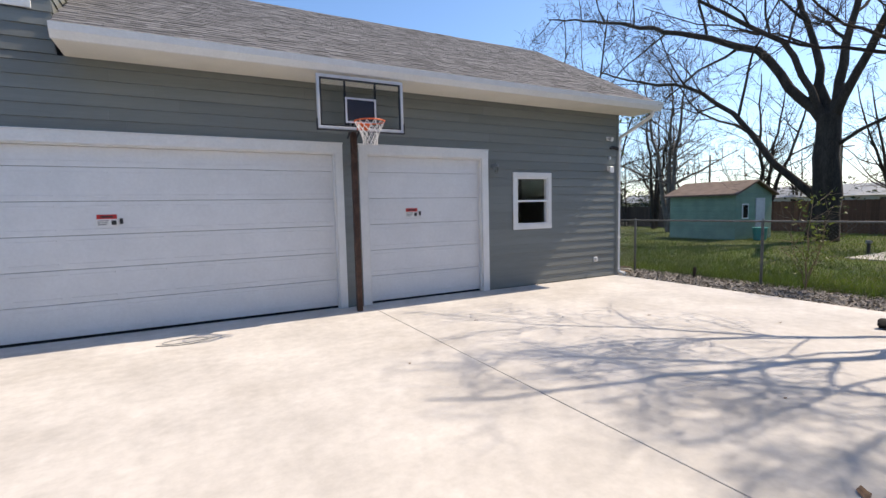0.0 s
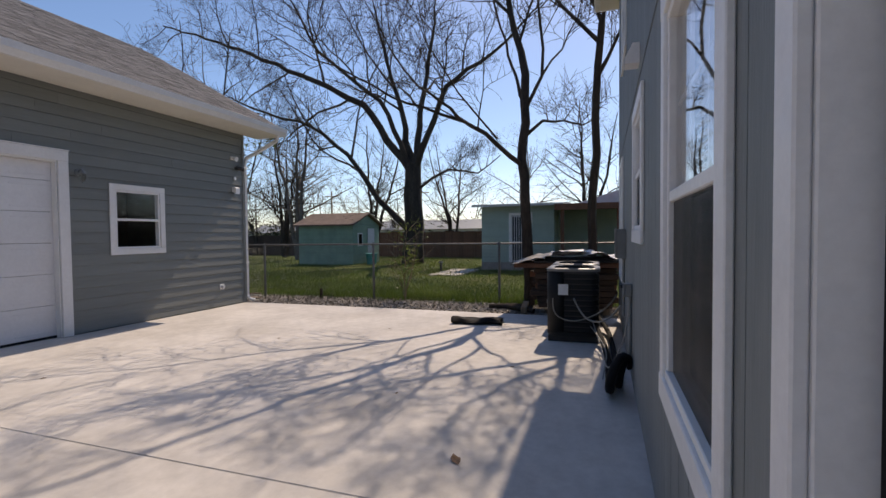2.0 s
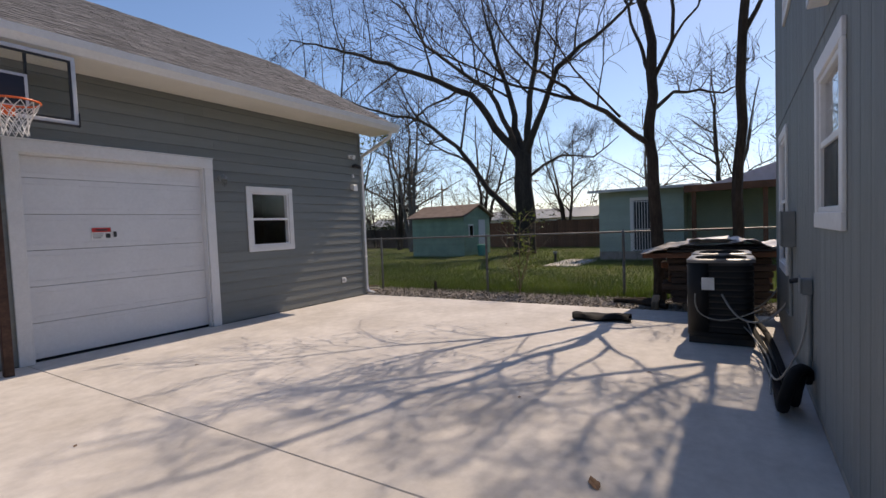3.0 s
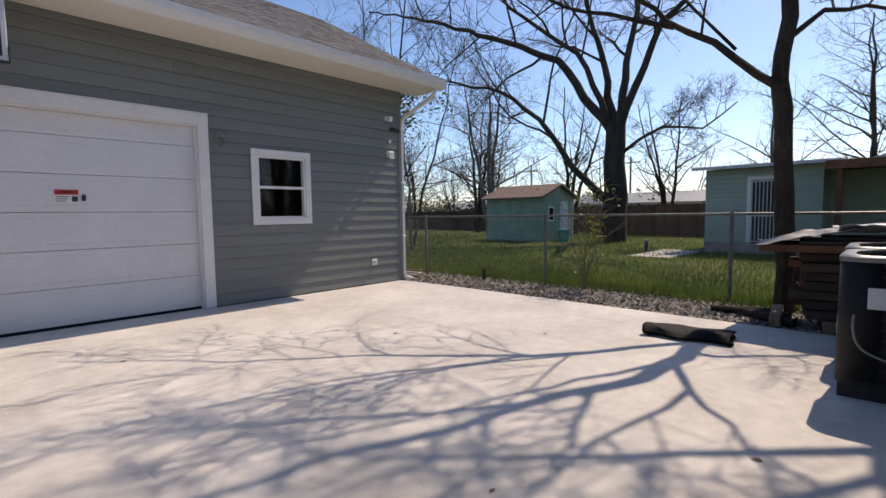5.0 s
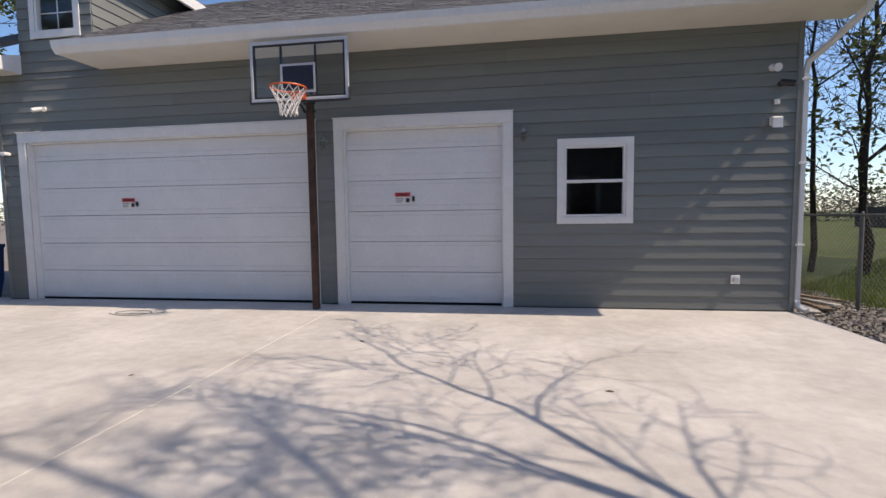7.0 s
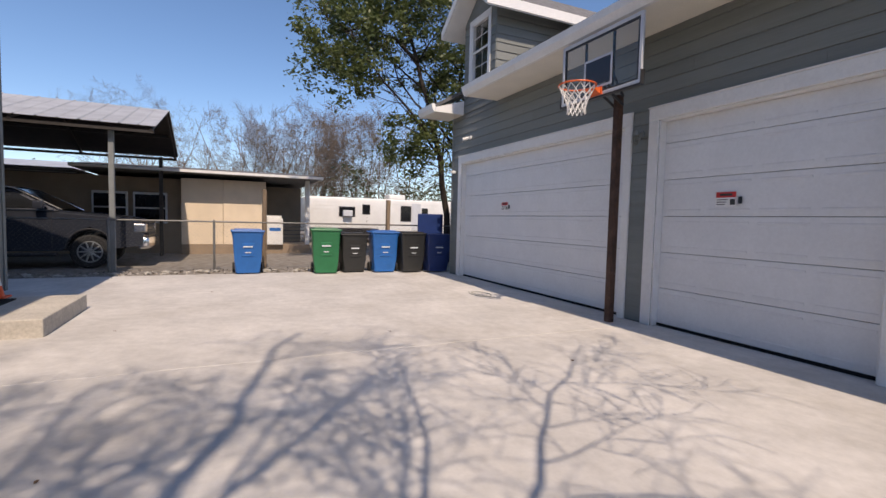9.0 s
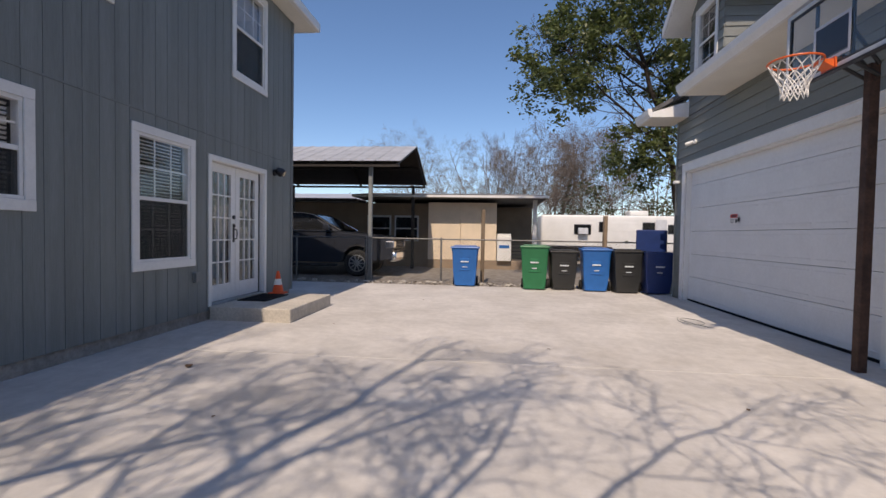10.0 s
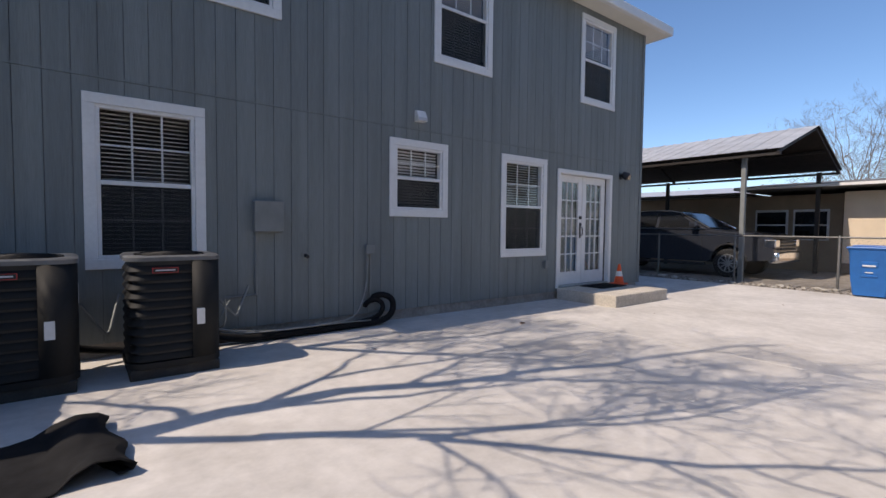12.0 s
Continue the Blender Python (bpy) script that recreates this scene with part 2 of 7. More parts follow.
# ---- mesh helpers ----
def box(bm, a, b, r=0.0, seg=1):
    """A box from corner a to corner b, with rounded edges of radius r."""
    a, b = Vector(a), Vector(b)
    made = bmesh.ops.create_cube(bm, size=1)["verts"]
    size = b - a
    for v in made:
        v.co = Vector(((v.co.x + 0.5) * size.x + a.x, (v.co.y + 0.5) * size.y + a.y, (v.co.z + 0.5) * size.z + a.z))
    if r > 0:
        edges = {e for v in made for e in v.link_edges}
        bmesh.ops.bevel(bm, geom=list(edges), offset=min(r, min(abs(s) for s in size) * 0.45), segments=seg, affect="EDGES", profile=0.5)


def tube(bm, pts, radii, n=8, caps=True):
    """A round bar along points, with a radius for each point."""
    pts = [Vector(p) for p in pts]
    if isinstance(radii, (int, float)):
        radii = [radii] * len(pts)
    rings = []
    side = None
    for i, p in enumerate(pts):
        d = (pts[min(i + 1, len(pts) - 1)] - pts[max(i - 1, 0)])
        d = d.normalized() if d.length > 1e-9 else Vector((0, 0, 1))
        if side is None:
            side = d.orthogonal().normalized()
        side = (side - d * side.dot(d))
        side = side.normalized() if side.length > 1e-6 else d.orthogonal().normalized()
        up = d.cross(side)
        rings.append([bm.verts.new(p + (side * math.cos(a) + up * math.sin(a)) * radii[i]) for a in (2 * math.pi * k / n for k in range(n))])
    for r0, r1 in zip(rings, rings[1:]):
        for k in range(n):
            bm.faces.new((r0[k], r0[(k + 1) % n], r1[(k + 1) % n], r1[k]))
    if caps:
        bm.faces.new(rings[0][::-1])
        bm.faces.new(rings[-1])


def disc(bm, centre, axis, r, depth, n=24):
    c, ax = Vector(centre), Vector(axis).normalized()
    tube(bm, [c, c + ax * depth], r, n)


def ring(bm, centre, axis, r, minor, n=32, m=8):
    c, ax = Vector(centre), Vector(axis).normalized()
    u = ax.orthogonal().normalized()
    w = ax.cross(u)
    rows = []
    for i in range(n):
        a = 2 * math.pi * i / n
        d = u * math.cos(a) + w * math.sin(a)
        rows.append([bm.verts.new(c + d * (r + minor * math.cos(b)) + ax * minor * math.sin(b)) for b in (2 * math.pi * k / m for k in range(m))])
    for i in range(n):
        for k in range(m):
            bm.faces.new((rows[i][k], rows[(i + 1) % n][k], rows[(i + 1) % n][(k + 1) % m], rows[i][(k + 1) % m]))


def prism(bm, outline, axis, a, b):
    """An outline of 2D points, drawn out from a to b along the axis x, y or z (the other two in order)."""
    def at(p, t):
        return {"x": (t, p[0], p[1]), "y": (p[0], t, p[1]), "z": (p[0], p[1], t)}[axis]
    lo = [bm.verts.new(at(p, a)) for p in outline]
    hi = [bm.verts.new(at(p, b)) for p in outline]
    k = len(outline)
    bm.faces.new(lo[::-1])
    bm.faces.new(hi)
    for i in range(k):
        bm.faces.new((lo[i], lo[(i + 1) % k], hi[(i + 1) % k], hi[i]))
    bmesh.ops.recalc_face_normals(bm, faces=bm.faces)


def solid(fn, *args, **kw):
    bm = bmesh.new()
    fn(bm, *args, **kw)
    return bm


def smooth_mesh(me, angle=40):
    for f in me.polygons:
        f.use_smooth = True
    me.set_sharp_from_angle(angle=radians(angle))


def part(name, bm, mat, parent=None, label="", smooth=False, kind=""):
    me = bpy.data.meshes.new(name)
    bm.to_mesh(me)
    bm.free()
    me.materials.append(mat)
    if smooth:
        smooth_mesh(me)
    ob = new(name, me)
    if parent is not None:
        ob.parent = parent
    return tagged(ob, label=label, kind=kind)


def thing(name, label, category, at=(0, 0, 0), turn=0.0, group="", kind=""):
    ob = new(name)
    ob.empty_display_size = 0.1
    ob.matrix_basis = pose(*at, 0, 0, turn)
    return tagged(ob, label=label, category=category, group=group, kind=kind)


def piece(name, me, parent, m=None):
    ob = new(name, me)
    ob.parent = parent
    if m is not None:
        ob.matrix_basis = m
    return ob


def mesh_of(name, bm, mat, smooth=False):
    me = bpy.data.meshes.new(name)
    bm.to_mesh(me)
    bm.free()
    me.materials.append(mat)
    if smooth:
        smooth_mesh(me)
    return me


def spans(lo, hi, cuts):
    """What is left of lo..hi once the cuts (a, b) are taken out."""
    out, x = [], lo
    for a, b in sorted(cuts):
        if b <= lo or a >= hi:
            continue
        if a > x:
            out.append((x, a))
        x = max(x, b)
    if x < hi:
        out.append((x, hi))
    return out


def holed_wall(bm, x0, x1, z0, z1, ya, yb, holes):
    """A wall along x with openings (xa, xb, za, zb) right through it."""
    xs = sorted({x0, x1, *[h[0] for h in holes], *[h[1] for h in holes]})
    for a, b in zip(xs, xs[1:]):
        mid = (a + b) / 2
        cuts = [(h[2], h[3]) for h in holes if h[0] < mid < h[1]]
        for c, d in spans(z0, z1, cuts):
            box(bm, (a, ya, c), (b, yb, d))


# ---- ground and drive ----
def ground_sheet():
    bm = bmesh.new()
    xs = [-900, -200, -60, -30, -15, -8, -5, -4.3, 9.3, 10.5, 11.5, 13, 16, 20, 26, 40, 80, 250, 900]
    ys = [-900, -250, -80, -30, -12, -4, 0, 4, 8, 10, 12, 15, 20, 30, 60, 200, 900]
    rows = []
    for y in ys:
        row = []
        for x in xs:
            z = -0.035
            if 11 < x < 90 and -40 < y < 60:
                z += 0.05 * math.sin(x * 0.7) * math.cos(y * 0.5)
            row.append(bm.verts.new((x, y, z)))
        rows.append(row)
    for r0, r1 in zip(rows, rows[1:]):
        for k in range(len(xs) - 1):
            bm.faces.new((r0[k], r0[k + 1], r1[k + 1], r1[k]))
    return part("ground", bm, GROUND, label="grassy and bare earth ground around the drive", kind="structure")


ground_sheet()
drive = thing("pavement", "pale broom-finished concrete drive with one saw-cut joint", "driveway", kind="structure")
for a, b in ((-4.25, 2.897), (2.902, 9.35)):
    bm = bmesh.new()
    box(bm, (a, -1.4 if a < 0 else 0.2, -0.12), (b, 8.62, 0.0), 0.006)
    part("slab", bm, CONCRETE, drive)

# ---- house: walls, openings ----
HOUSE_Y = 0.36
HX0, HX1, HTOP = -1.52, 9.1, 5.5
TRIM = 0.10
HOUSE_WINDOWS = [(7.17, 8.21, 0.86, 2.53), (3.88, 4.89, 1.445, 2.525), (1.62, 2.76, 0.815, 2.525),
                 (-0.43, 0.70, 3.70, 5.37), (3.00, 4.15, 3.69, 5.36), (6.35, 7.50, 3.67, 5.35)]
DOOR = (-0.42, 1.32, 0.2, 2.405)
hh = [(w[0] + 0.09, w[1] - 0.09, w[2] + 0.09, w[3] - 0.09) for w in HOUSE_WINDOWS] + [(DOOR[0] + 0.06, DOOR[1] - 0.06, 0.2, DOOR[3] - 0.06)]
wall_house = thing("wall_house", "two-storey grey wood panel wall with vertical grooves", "wall", kind="structure")
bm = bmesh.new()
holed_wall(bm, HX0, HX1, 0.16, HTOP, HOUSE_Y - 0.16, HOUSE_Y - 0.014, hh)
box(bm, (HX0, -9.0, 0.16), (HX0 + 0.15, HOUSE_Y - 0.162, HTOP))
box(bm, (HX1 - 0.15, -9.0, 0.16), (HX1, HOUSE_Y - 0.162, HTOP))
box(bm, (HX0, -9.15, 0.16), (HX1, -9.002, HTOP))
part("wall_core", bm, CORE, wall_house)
bm = bmesh.new()
box(bm, (HX0 + 0.02, -9.1, -0.1), (HX1 - 0.02, HOUSE_Y - 0.03, 0.158))
part("foundation", bm, FOUNDATION, wall_house, "low grey concrete foundation")
# unseen floor and partition, added to keep the house windows dark
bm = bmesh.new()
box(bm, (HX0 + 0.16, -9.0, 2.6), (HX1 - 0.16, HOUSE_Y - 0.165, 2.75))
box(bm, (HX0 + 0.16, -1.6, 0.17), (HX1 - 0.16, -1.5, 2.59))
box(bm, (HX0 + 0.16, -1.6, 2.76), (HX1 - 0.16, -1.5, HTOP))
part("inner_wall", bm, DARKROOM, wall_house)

# each grooved board, storey by storey
board_cuts = [(w[0] + 0.05, w[1] - 0.05, w[2] + 0.05, w[3] - 0.05) for w in HOUSE_WINDOWS] + [(DOOR[0] + 0.05, DOOR[1] - 0.05, 0.1, DOOR[3] - 0.05)]
BW = 0.2042
for z0, z1 in ((0.14, 2.672), (2.70, HTOP)):
    for i in range(52):
        a, b = HX0 + i * BW + 0.003, HX0 + (i + 1) * BW - 0.003
        xs = sorted({a, b, *[min(max(c[k], a), b) for c in board_cuts for k in (0, 1) if a < c[k] < b]})
        bm = bmesh.new()
        for p, q in zip(xs, xs[1:]):
            mid = (p + q) / 2
            for c, d in spans(z0, z1, [(k[2], k[3]) for k in board_cuts if k[0] < mid < k[1]]):
                box(bm, (p, HOUSE_Y - 0.0135, c), (q, HOUSE_Y, d))
        if len(bm.verts):
            part("board", bm, BOARD, wall_house)
        else:
            bm.free()
bm = bmesh.new()
box(bm, (HX0, HOUSE_Y - 0.0138, 2.674), (HX1, HOUSE_Y + 0.006, 2.698))
part("seam_flashing", bm, BOARD, wall_house)
bm = bmesh.new()
box(bm, (HX0 - 0.03, HOUSE_Y - 0.08, 0.14), (HX0 - 0.002, HOUSE_Y + 0.018, HTOP), 0.004)
box(bm, (HX0, HOUSE_Y + 0.002, 0.14), (HX0 + 0.06, HOUSE_Y + 0.018, HTOP), 0.004)
part("corner_board", bm, BOARD, wall_house)

# roof over the house
roof = thing("roof_house", "house roof with white boxed eaves", "roof", kind="structure")
EX0, EX1, EY = HX0 - 0.45, HX1 + 0.42, HOUSE_Y + 0.3
bm = bmesh.new()
box(bm, (EX0, HOUSE_Y - 0.16, HTOP + 0.002), (EX1, EY, HTOP + 0.03))
box(bm, (EX0, -9.6, HTOP + 0.002), (EX1, HOUSE_Y - 0.162, HTOP + 0.03))
part("soffit", bm, SOFFIT, roof, "white painted soffit")
bm = bmesh.new()
box(bm, (EX0 - 0.02, EY, HTOP - 0.01), (EX1 + 0.02, EY + 0.10, HTOP + 0.17), 0.015)
box(bm, (EX0 - 0.02, -9.6, HTOP - 0.01), (EX0 - 0.002, EY - 0.002, HTOP + 0.17), 0.005)
box(bm, (EX1 + 0.002, -9.6, HTOP - 0.01), (EX1 + 0.02, EY - 0.002, HTOP + 0.17), 0.005)
part("fascia", bm, WHITE, roof, "white fascia and gutter")
bm = bmesh.new()
prism(bm, [(EY + 0.03, HTOP + 0.171), (-4.4, HTOP + 2.4), (-9.6, HTOP + 0.171)], "x", EX0, EX1)
part("roof_slope", bm, SHINGLE, roof)


# ---- windows ----
def hung_window(number, spec, ys, s, blinds, grid, screen=True, label="", tilt=14):
    """A double-hung window in an outer casing x0..x1, z0..z1. s: which way along y it looks out."""
    x0, x1, z0, z1 = spec
    w = thing("window_%d" % number, label or "white double-hung window with white casing", "window", kind="structure")

    def bx(bm, a, b, d0, d1, c, d, r=0.004):
        y0, y1 = sorted((ys + s * d0, ys + s * d1))
        box(bm, (a, y0, c), (b, y1, d), r)
    bm = bmesh.new()
    bx(bm, x0, x1, 0.001, 0.024, z1 - TRIM, z1)
    bx(bm, x0, x1, 0.001, 0.026, z0, z0 + TRIM)
    bx(bm, x0, x0 + TRIM, 0.001, 0.022, z0 + TRIM, z1 - TRIM)
    bx(bm, x1 - TRIM, x1, 0.001, 0.022, z0 + TRIM, z1 - TRIM)
    part("casing", bm, WHITE, w)
    a, b, c, d = x0 + TRIM, x1 - TRIM, z0 + TRIM, z1 - TRIM
    mid = (c + d) / 2
    bm = bmesh.new()
    f = 0.035
    bx(bm, a, b, -0.08, 0.008, d - f, d)
    bx(bm, a, b, -0.08, 0.012, c, c + f)
    bx(bm, a, a + f, -0.08, 0.006, c + f, d - f)
    bx(bm, b - f, b, -0.08, 0.006, c + f, d - f)
    part("window_frame", bm, WHITE, w)
    bm = bmesh.new()
    bx(bm, a + f, b - f, -0.03, 0.002, mid - 0.022, mid + 0.022)
    part("meeting_rail", bm, WHITE, w)
    for c0, d0, dep in ((c + f, mid - 0.022, -0.05), (mid + 0.022, d - f, -0.025)):
        bm = bmesh.new()
        bx(bm, a + f, b - f, dep, dep + 0.004, c0, d0, 0)
        pane = part("pane", bm, GLASS, w)
        pane.visible_shadow = False
        if grid:
            bm = bmesh.new()
            for k in range(1, grid[0]):
                x = a + f + (b - a - 2 * f) * k / grid[0]
                bx(bm, x - 0.009, x + 0.009, dep - 0.014, dep - 0.004, c0, d0, 0)
            for k in range(1, grid[1]):
                z = c0 + (d0 - c0) * k / grid[1]
                bx(bm, a + f, b - f, dep - 0.0145, dep - 0.0045, z - 0.009, z + 0.009, 0)
            part("muntins", bm, WHITE, w)
    if screen:
        bm = bmesh.new()
        bx(bm, a + f, b - f, -0.016, -0.014, c + f, mid - 0.022, 0)
        part("insect_screen", bm, SCREEN_MESH, w, "dark insect screen")
    if blinds:
        me = mesh_of("slat", solid(box, (-(b - a) / 2 + f + 0.01, -0.012, -0.0012), ((b - a) / 2 - f - 0.01, 0.012, 0.0012)), BLIND)
        z = d - f - 0.03
        while z > c + f + 0.02:
            piece("slat", me, w, pose((a + b) / 2, ys - s * 0.105, z, s * tilt, 0, 0))
            z -= 0.042
    return w


def screen_material():
    m = bpy.data.materials.new("dark_insect_screen_mesh")
    m.use_nodes = True
    n, ln = m.node_tree.nodes, m.node_tree.links
    p = n["Principled BSDF"]
    p.inputs["Base Color"].default_value, p.inputs["Roughness"].default_value = (0.02, 0.02, 0.021, 1), 0.6
    tr, mx = n.new("ShaderNodeBsdfTransparent"), n.new("ShaderNodeMixShader")
    mx.inputs[0].default_value = 0.48
    ln.new(tr.outputs[0], mx.inputs[1])
    ln.new(p.outputs[0], mx.inputs[2])
    ln.new(mx.outputs[0], n["Material Output"].inputs[0])
    return m


SCREEN_MESH = screen_material()
hung_window(1, HOUSE_WINDOWS[0], HOUSE_Y, 1, True, (3, 2), label="tall white double-hung window with lowered blinds")
hung_window(2, HOUSE_WINDOWS[1], HOUSE_Y, 1, True, (3, 2), label="small square white window with pale blinds", tilt=62)
hung_window(3, HOUSE_WINDOWS[2], HOUSE_Y, 1, True, (3, 2), label="tall white window with blinds beside the french doors")
for k in (3, 4, 5):
    hung_window(k + 1, HOUSE_WINDOWS[k], HOUSE_Y, 1, True, (3, 2), label="upstairs white double-hung window with dark screen")

# ---- french doors ----
fd = thing("door_1", "closed white french doors with small glass panes", "door", kind="structure")
x0, x1, z0, z1 = DOOR
bm = bmesh.new()
for a, b, c, d in ((x0, x0 + 0.075, z0, z1 - 0.075), (x1 - 0.075, x1, z0, z1 - 0.075), (x0, x1, z1 - 0.075, z1)):
    box(bm, (a, HOUSE_Y + 0.001, c), (b, HOUSE_Y + 0.024, d), 0.004)
part("casing", bm, WHITE, fd)
bm = bmesh.new()
for a, b, c, d in ((x0 + 0.061, x0 + 0.082, z0, z1 - 0.082), (x1 - 0.082, x1 - 0.061, z0, z1 - 0.082), (x0 + 0.061, x1 - 0.061, z1 - 0.082, z1 - 0.061)):
    box(bm, (a, HOUSE_Y - 0.15, c), (b, HOUSE_Y + 0.0005, d), 0.003)
part("jamb", bm, WHITE, fd)
for a, b in ((x0 + 0.083, x0 + 0.115), (x1 - 0.115, x1 - 0.083)):
    part("weatherstrip", solid(box, (a, HOUSE_Y - 0.13, z0 + 0.03), (b, HOUSE_Y - 0.071, z1 - 0.09)), RUBBER, fd, "black rubber weatherstrip")
bm = bmesh.new()
box(bm, (x0 + 0.083, HOUSE_Y - 0.15, z0), (x1 - 0.083, HOUSE_Y + 0.03, z0 + 0.03), 0.006)
part("threshold", bm, GREYMETAL, fd)
mid = (x0 + x1) / 2
DY = HOUSE_Y - 0.075
for a, b, hinge in ((x0 + 0.116, mid - 0.004, 0), (mid + 0.004, x1 - 0.116, 1)):
    bm = bmesh.new()
    c, d = z0 + 0.035, z1 - 0.09
    st, top, bot = 0.125, 0.13, 0.24
    y0, y1 = DY - 0.045, DY
    box(bm, (a, y0, c), (a + st, y1, d), 0.003)
    box(bm, (b - st, y0, c), (b, y1, d), 0.003)
    box(bm, (a + st, y0, d - top), (b - st, y1, d), 0.003)
    box(bm, (a + st, y0, c), (b - st, y1, c + bot), 0.003)
    leaf = part("door_leaf", bm, WHITE, fd)
    ga, gb, gc, gd = a + st, b - st, c + bot, d - top
    bm = bmesh.new()
    for k in range(1, 3):
        x = ga + (gb - ga) * k / 3
        box(bm, (x - 0.011, y0 + 0.01, gc), (x + 0.011, y1 - 0.004, gd), 0.003)
    for k in range(1, 5):
        z = gc + (gd - gc) * k / 5
        box(bm, (ga, y0 + 0.011, z - 0.011), (gb, y1 - 0.005, z + 0.011), 0.003)
    part("glazing_bars", bm, WHITE, leaf)
    for i in range(3):
        for j in range(5):
            bm = bmesh.new()
            box(bm, (ga + (gb - ga) * i / 3, DY - 0.025, gc + (gd - gc) * j / 5), (ga + (gb - ga) * (i + 1) / 3, DY - 0.021, gc + (gd - gc) * (j + 1) / 5))
            pn = part("pane", bm, GLASS, leaf)
            pn.visible_shadow = False
    # added sheet: the panes' greenish reflection is put into its colour
    bm = bmesh.new()
    box(bm, (ga - 0.005, DY - 0.075, gc), (gb + 0.005, DY - 0.070, gd))
    part("sheer_curtain", bm, PANESHEET, leaf, "sheet added behind the glass for its grey-green reflection")
hx = mid + 0.06
bm = bmesh.new()
box(bm, (hx - 0.025, DY, 1.12), (hx + 0.025, DY + 0.012, 1.42), 0.008)
tube(bm, [(hx, DY + 0.01, 1.17), (hx, DY + 0.06, 1.18), (hx, DY + 0.065, 1.25), (hx, DY + 0.06, 1.32), (hx, DY + 0.01, 1.33)], 0.009, 8)
disc(bm, (hx, DY + 0.01, 1.38), (0, 1, 0), 0.02, 0.02, 12)
part("door_handle", bm, BLACK, fd, "black door handle set", smooth=True)
bm = bmesh.new()
disc(bm, (hx, DY, 1.52), (0, 1, 0), 0.032, 0.022, 16)
part("deadbolt", bm, BLACK, fd, "black deadbolt", smooth=True)

# ---- garage: walls ----
GY = 8.48
GX0, GX1, GTOP = -3.25, 9.32, 3.86
D1 = (2.82, 5.55, 2.87)
D2 = (-2.87, 2.53, 2.87)
GW = (6.175, 7.225, 1.235, 2.45)
DORMER = (-2.72, -1.3, 3.86, 5.95)
DW = (-2.46, -1.50, 4.42, 5.90)
gholes = [(D1[0] + 0.15, D1[1] - 0.15, -0.1, D1[2] - 0.15), (D2[0] + 0.15, D2[1] - 0.13, -0.1, D2[2] - 0.15), (GW[0] + 0.09, GW[1] - 0.09, GW[2] + 0.09, GW[3] - 0.09)]
wall_garage = thing("wall_garage", "grey-green lap-sided garage wall with white trim", "wall", kind="structure")
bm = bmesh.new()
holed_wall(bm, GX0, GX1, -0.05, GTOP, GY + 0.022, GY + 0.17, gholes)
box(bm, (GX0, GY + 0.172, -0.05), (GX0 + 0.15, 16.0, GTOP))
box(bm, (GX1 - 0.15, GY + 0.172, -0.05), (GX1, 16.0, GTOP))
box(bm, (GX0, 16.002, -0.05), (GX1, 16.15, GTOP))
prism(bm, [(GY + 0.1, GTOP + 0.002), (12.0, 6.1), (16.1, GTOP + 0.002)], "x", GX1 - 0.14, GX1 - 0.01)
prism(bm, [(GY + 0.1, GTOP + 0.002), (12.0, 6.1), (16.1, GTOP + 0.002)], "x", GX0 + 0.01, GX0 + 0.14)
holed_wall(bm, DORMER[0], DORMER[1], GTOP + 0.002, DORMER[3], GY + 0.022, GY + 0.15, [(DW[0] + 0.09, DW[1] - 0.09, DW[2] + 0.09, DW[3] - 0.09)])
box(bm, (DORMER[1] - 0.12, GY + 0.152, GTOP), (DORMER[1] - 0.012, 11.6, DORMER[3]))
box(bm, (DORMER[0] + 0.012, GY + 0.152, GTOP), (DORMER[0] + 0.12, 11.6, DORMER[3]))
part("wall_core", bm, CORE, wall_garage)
# unseen dark floor, partition and ceiling added behind the garage openings
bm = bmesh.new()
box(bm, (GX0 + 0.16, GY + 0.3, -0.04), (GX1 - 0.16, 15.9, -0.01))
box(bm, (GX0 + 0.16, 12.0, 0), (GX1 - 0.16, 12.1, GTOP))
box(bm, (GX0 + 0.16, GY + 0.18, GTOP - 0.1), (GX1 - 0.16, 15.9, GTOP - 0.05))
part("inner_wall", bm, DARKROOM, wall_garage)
# clapboards, course by course, cut at the openings
LAPH = 0.178
lap_cuts = [(D1[0] + 0.04, D1[1] - 0.04, -0.1, D1[2] - 0.04), (D2[0] + 0.04, D2[1] - 0.04, -0.1, D2[2] - 0.04), (GW[0] + 0.05, GW[1] - 0.05, GW[2] + 0.05, GW[3] - 0.05)]


def clapboard(bm, a, b, z0, z1, y, s=-1, top=0.011, bottom=0.027):
    """One board leaning back from its thick lower edge; s is the outward way along y."""
    ys = [y + 0.021 * -s, y + 0.021 * -s, y + (0.021 - bottom) * -s, y + (0.021 - top) * -s]
    zs = [z1, z0, z0, z1]
    lo = [bm.verts.new((a, p, q)) for p, q in zip(ys, zs)]
    hi = [bm.verts.new((b, p, q)) for p, q in zip(ys, zs)]
    for k in range(4):
        bm.faces.new((lo[k], lo[(k + 1) % 4], hi[(k + 1) % 4], hi[k]))
    bm.faces.new(lo[::-1])
    bm.faces.new(hi)


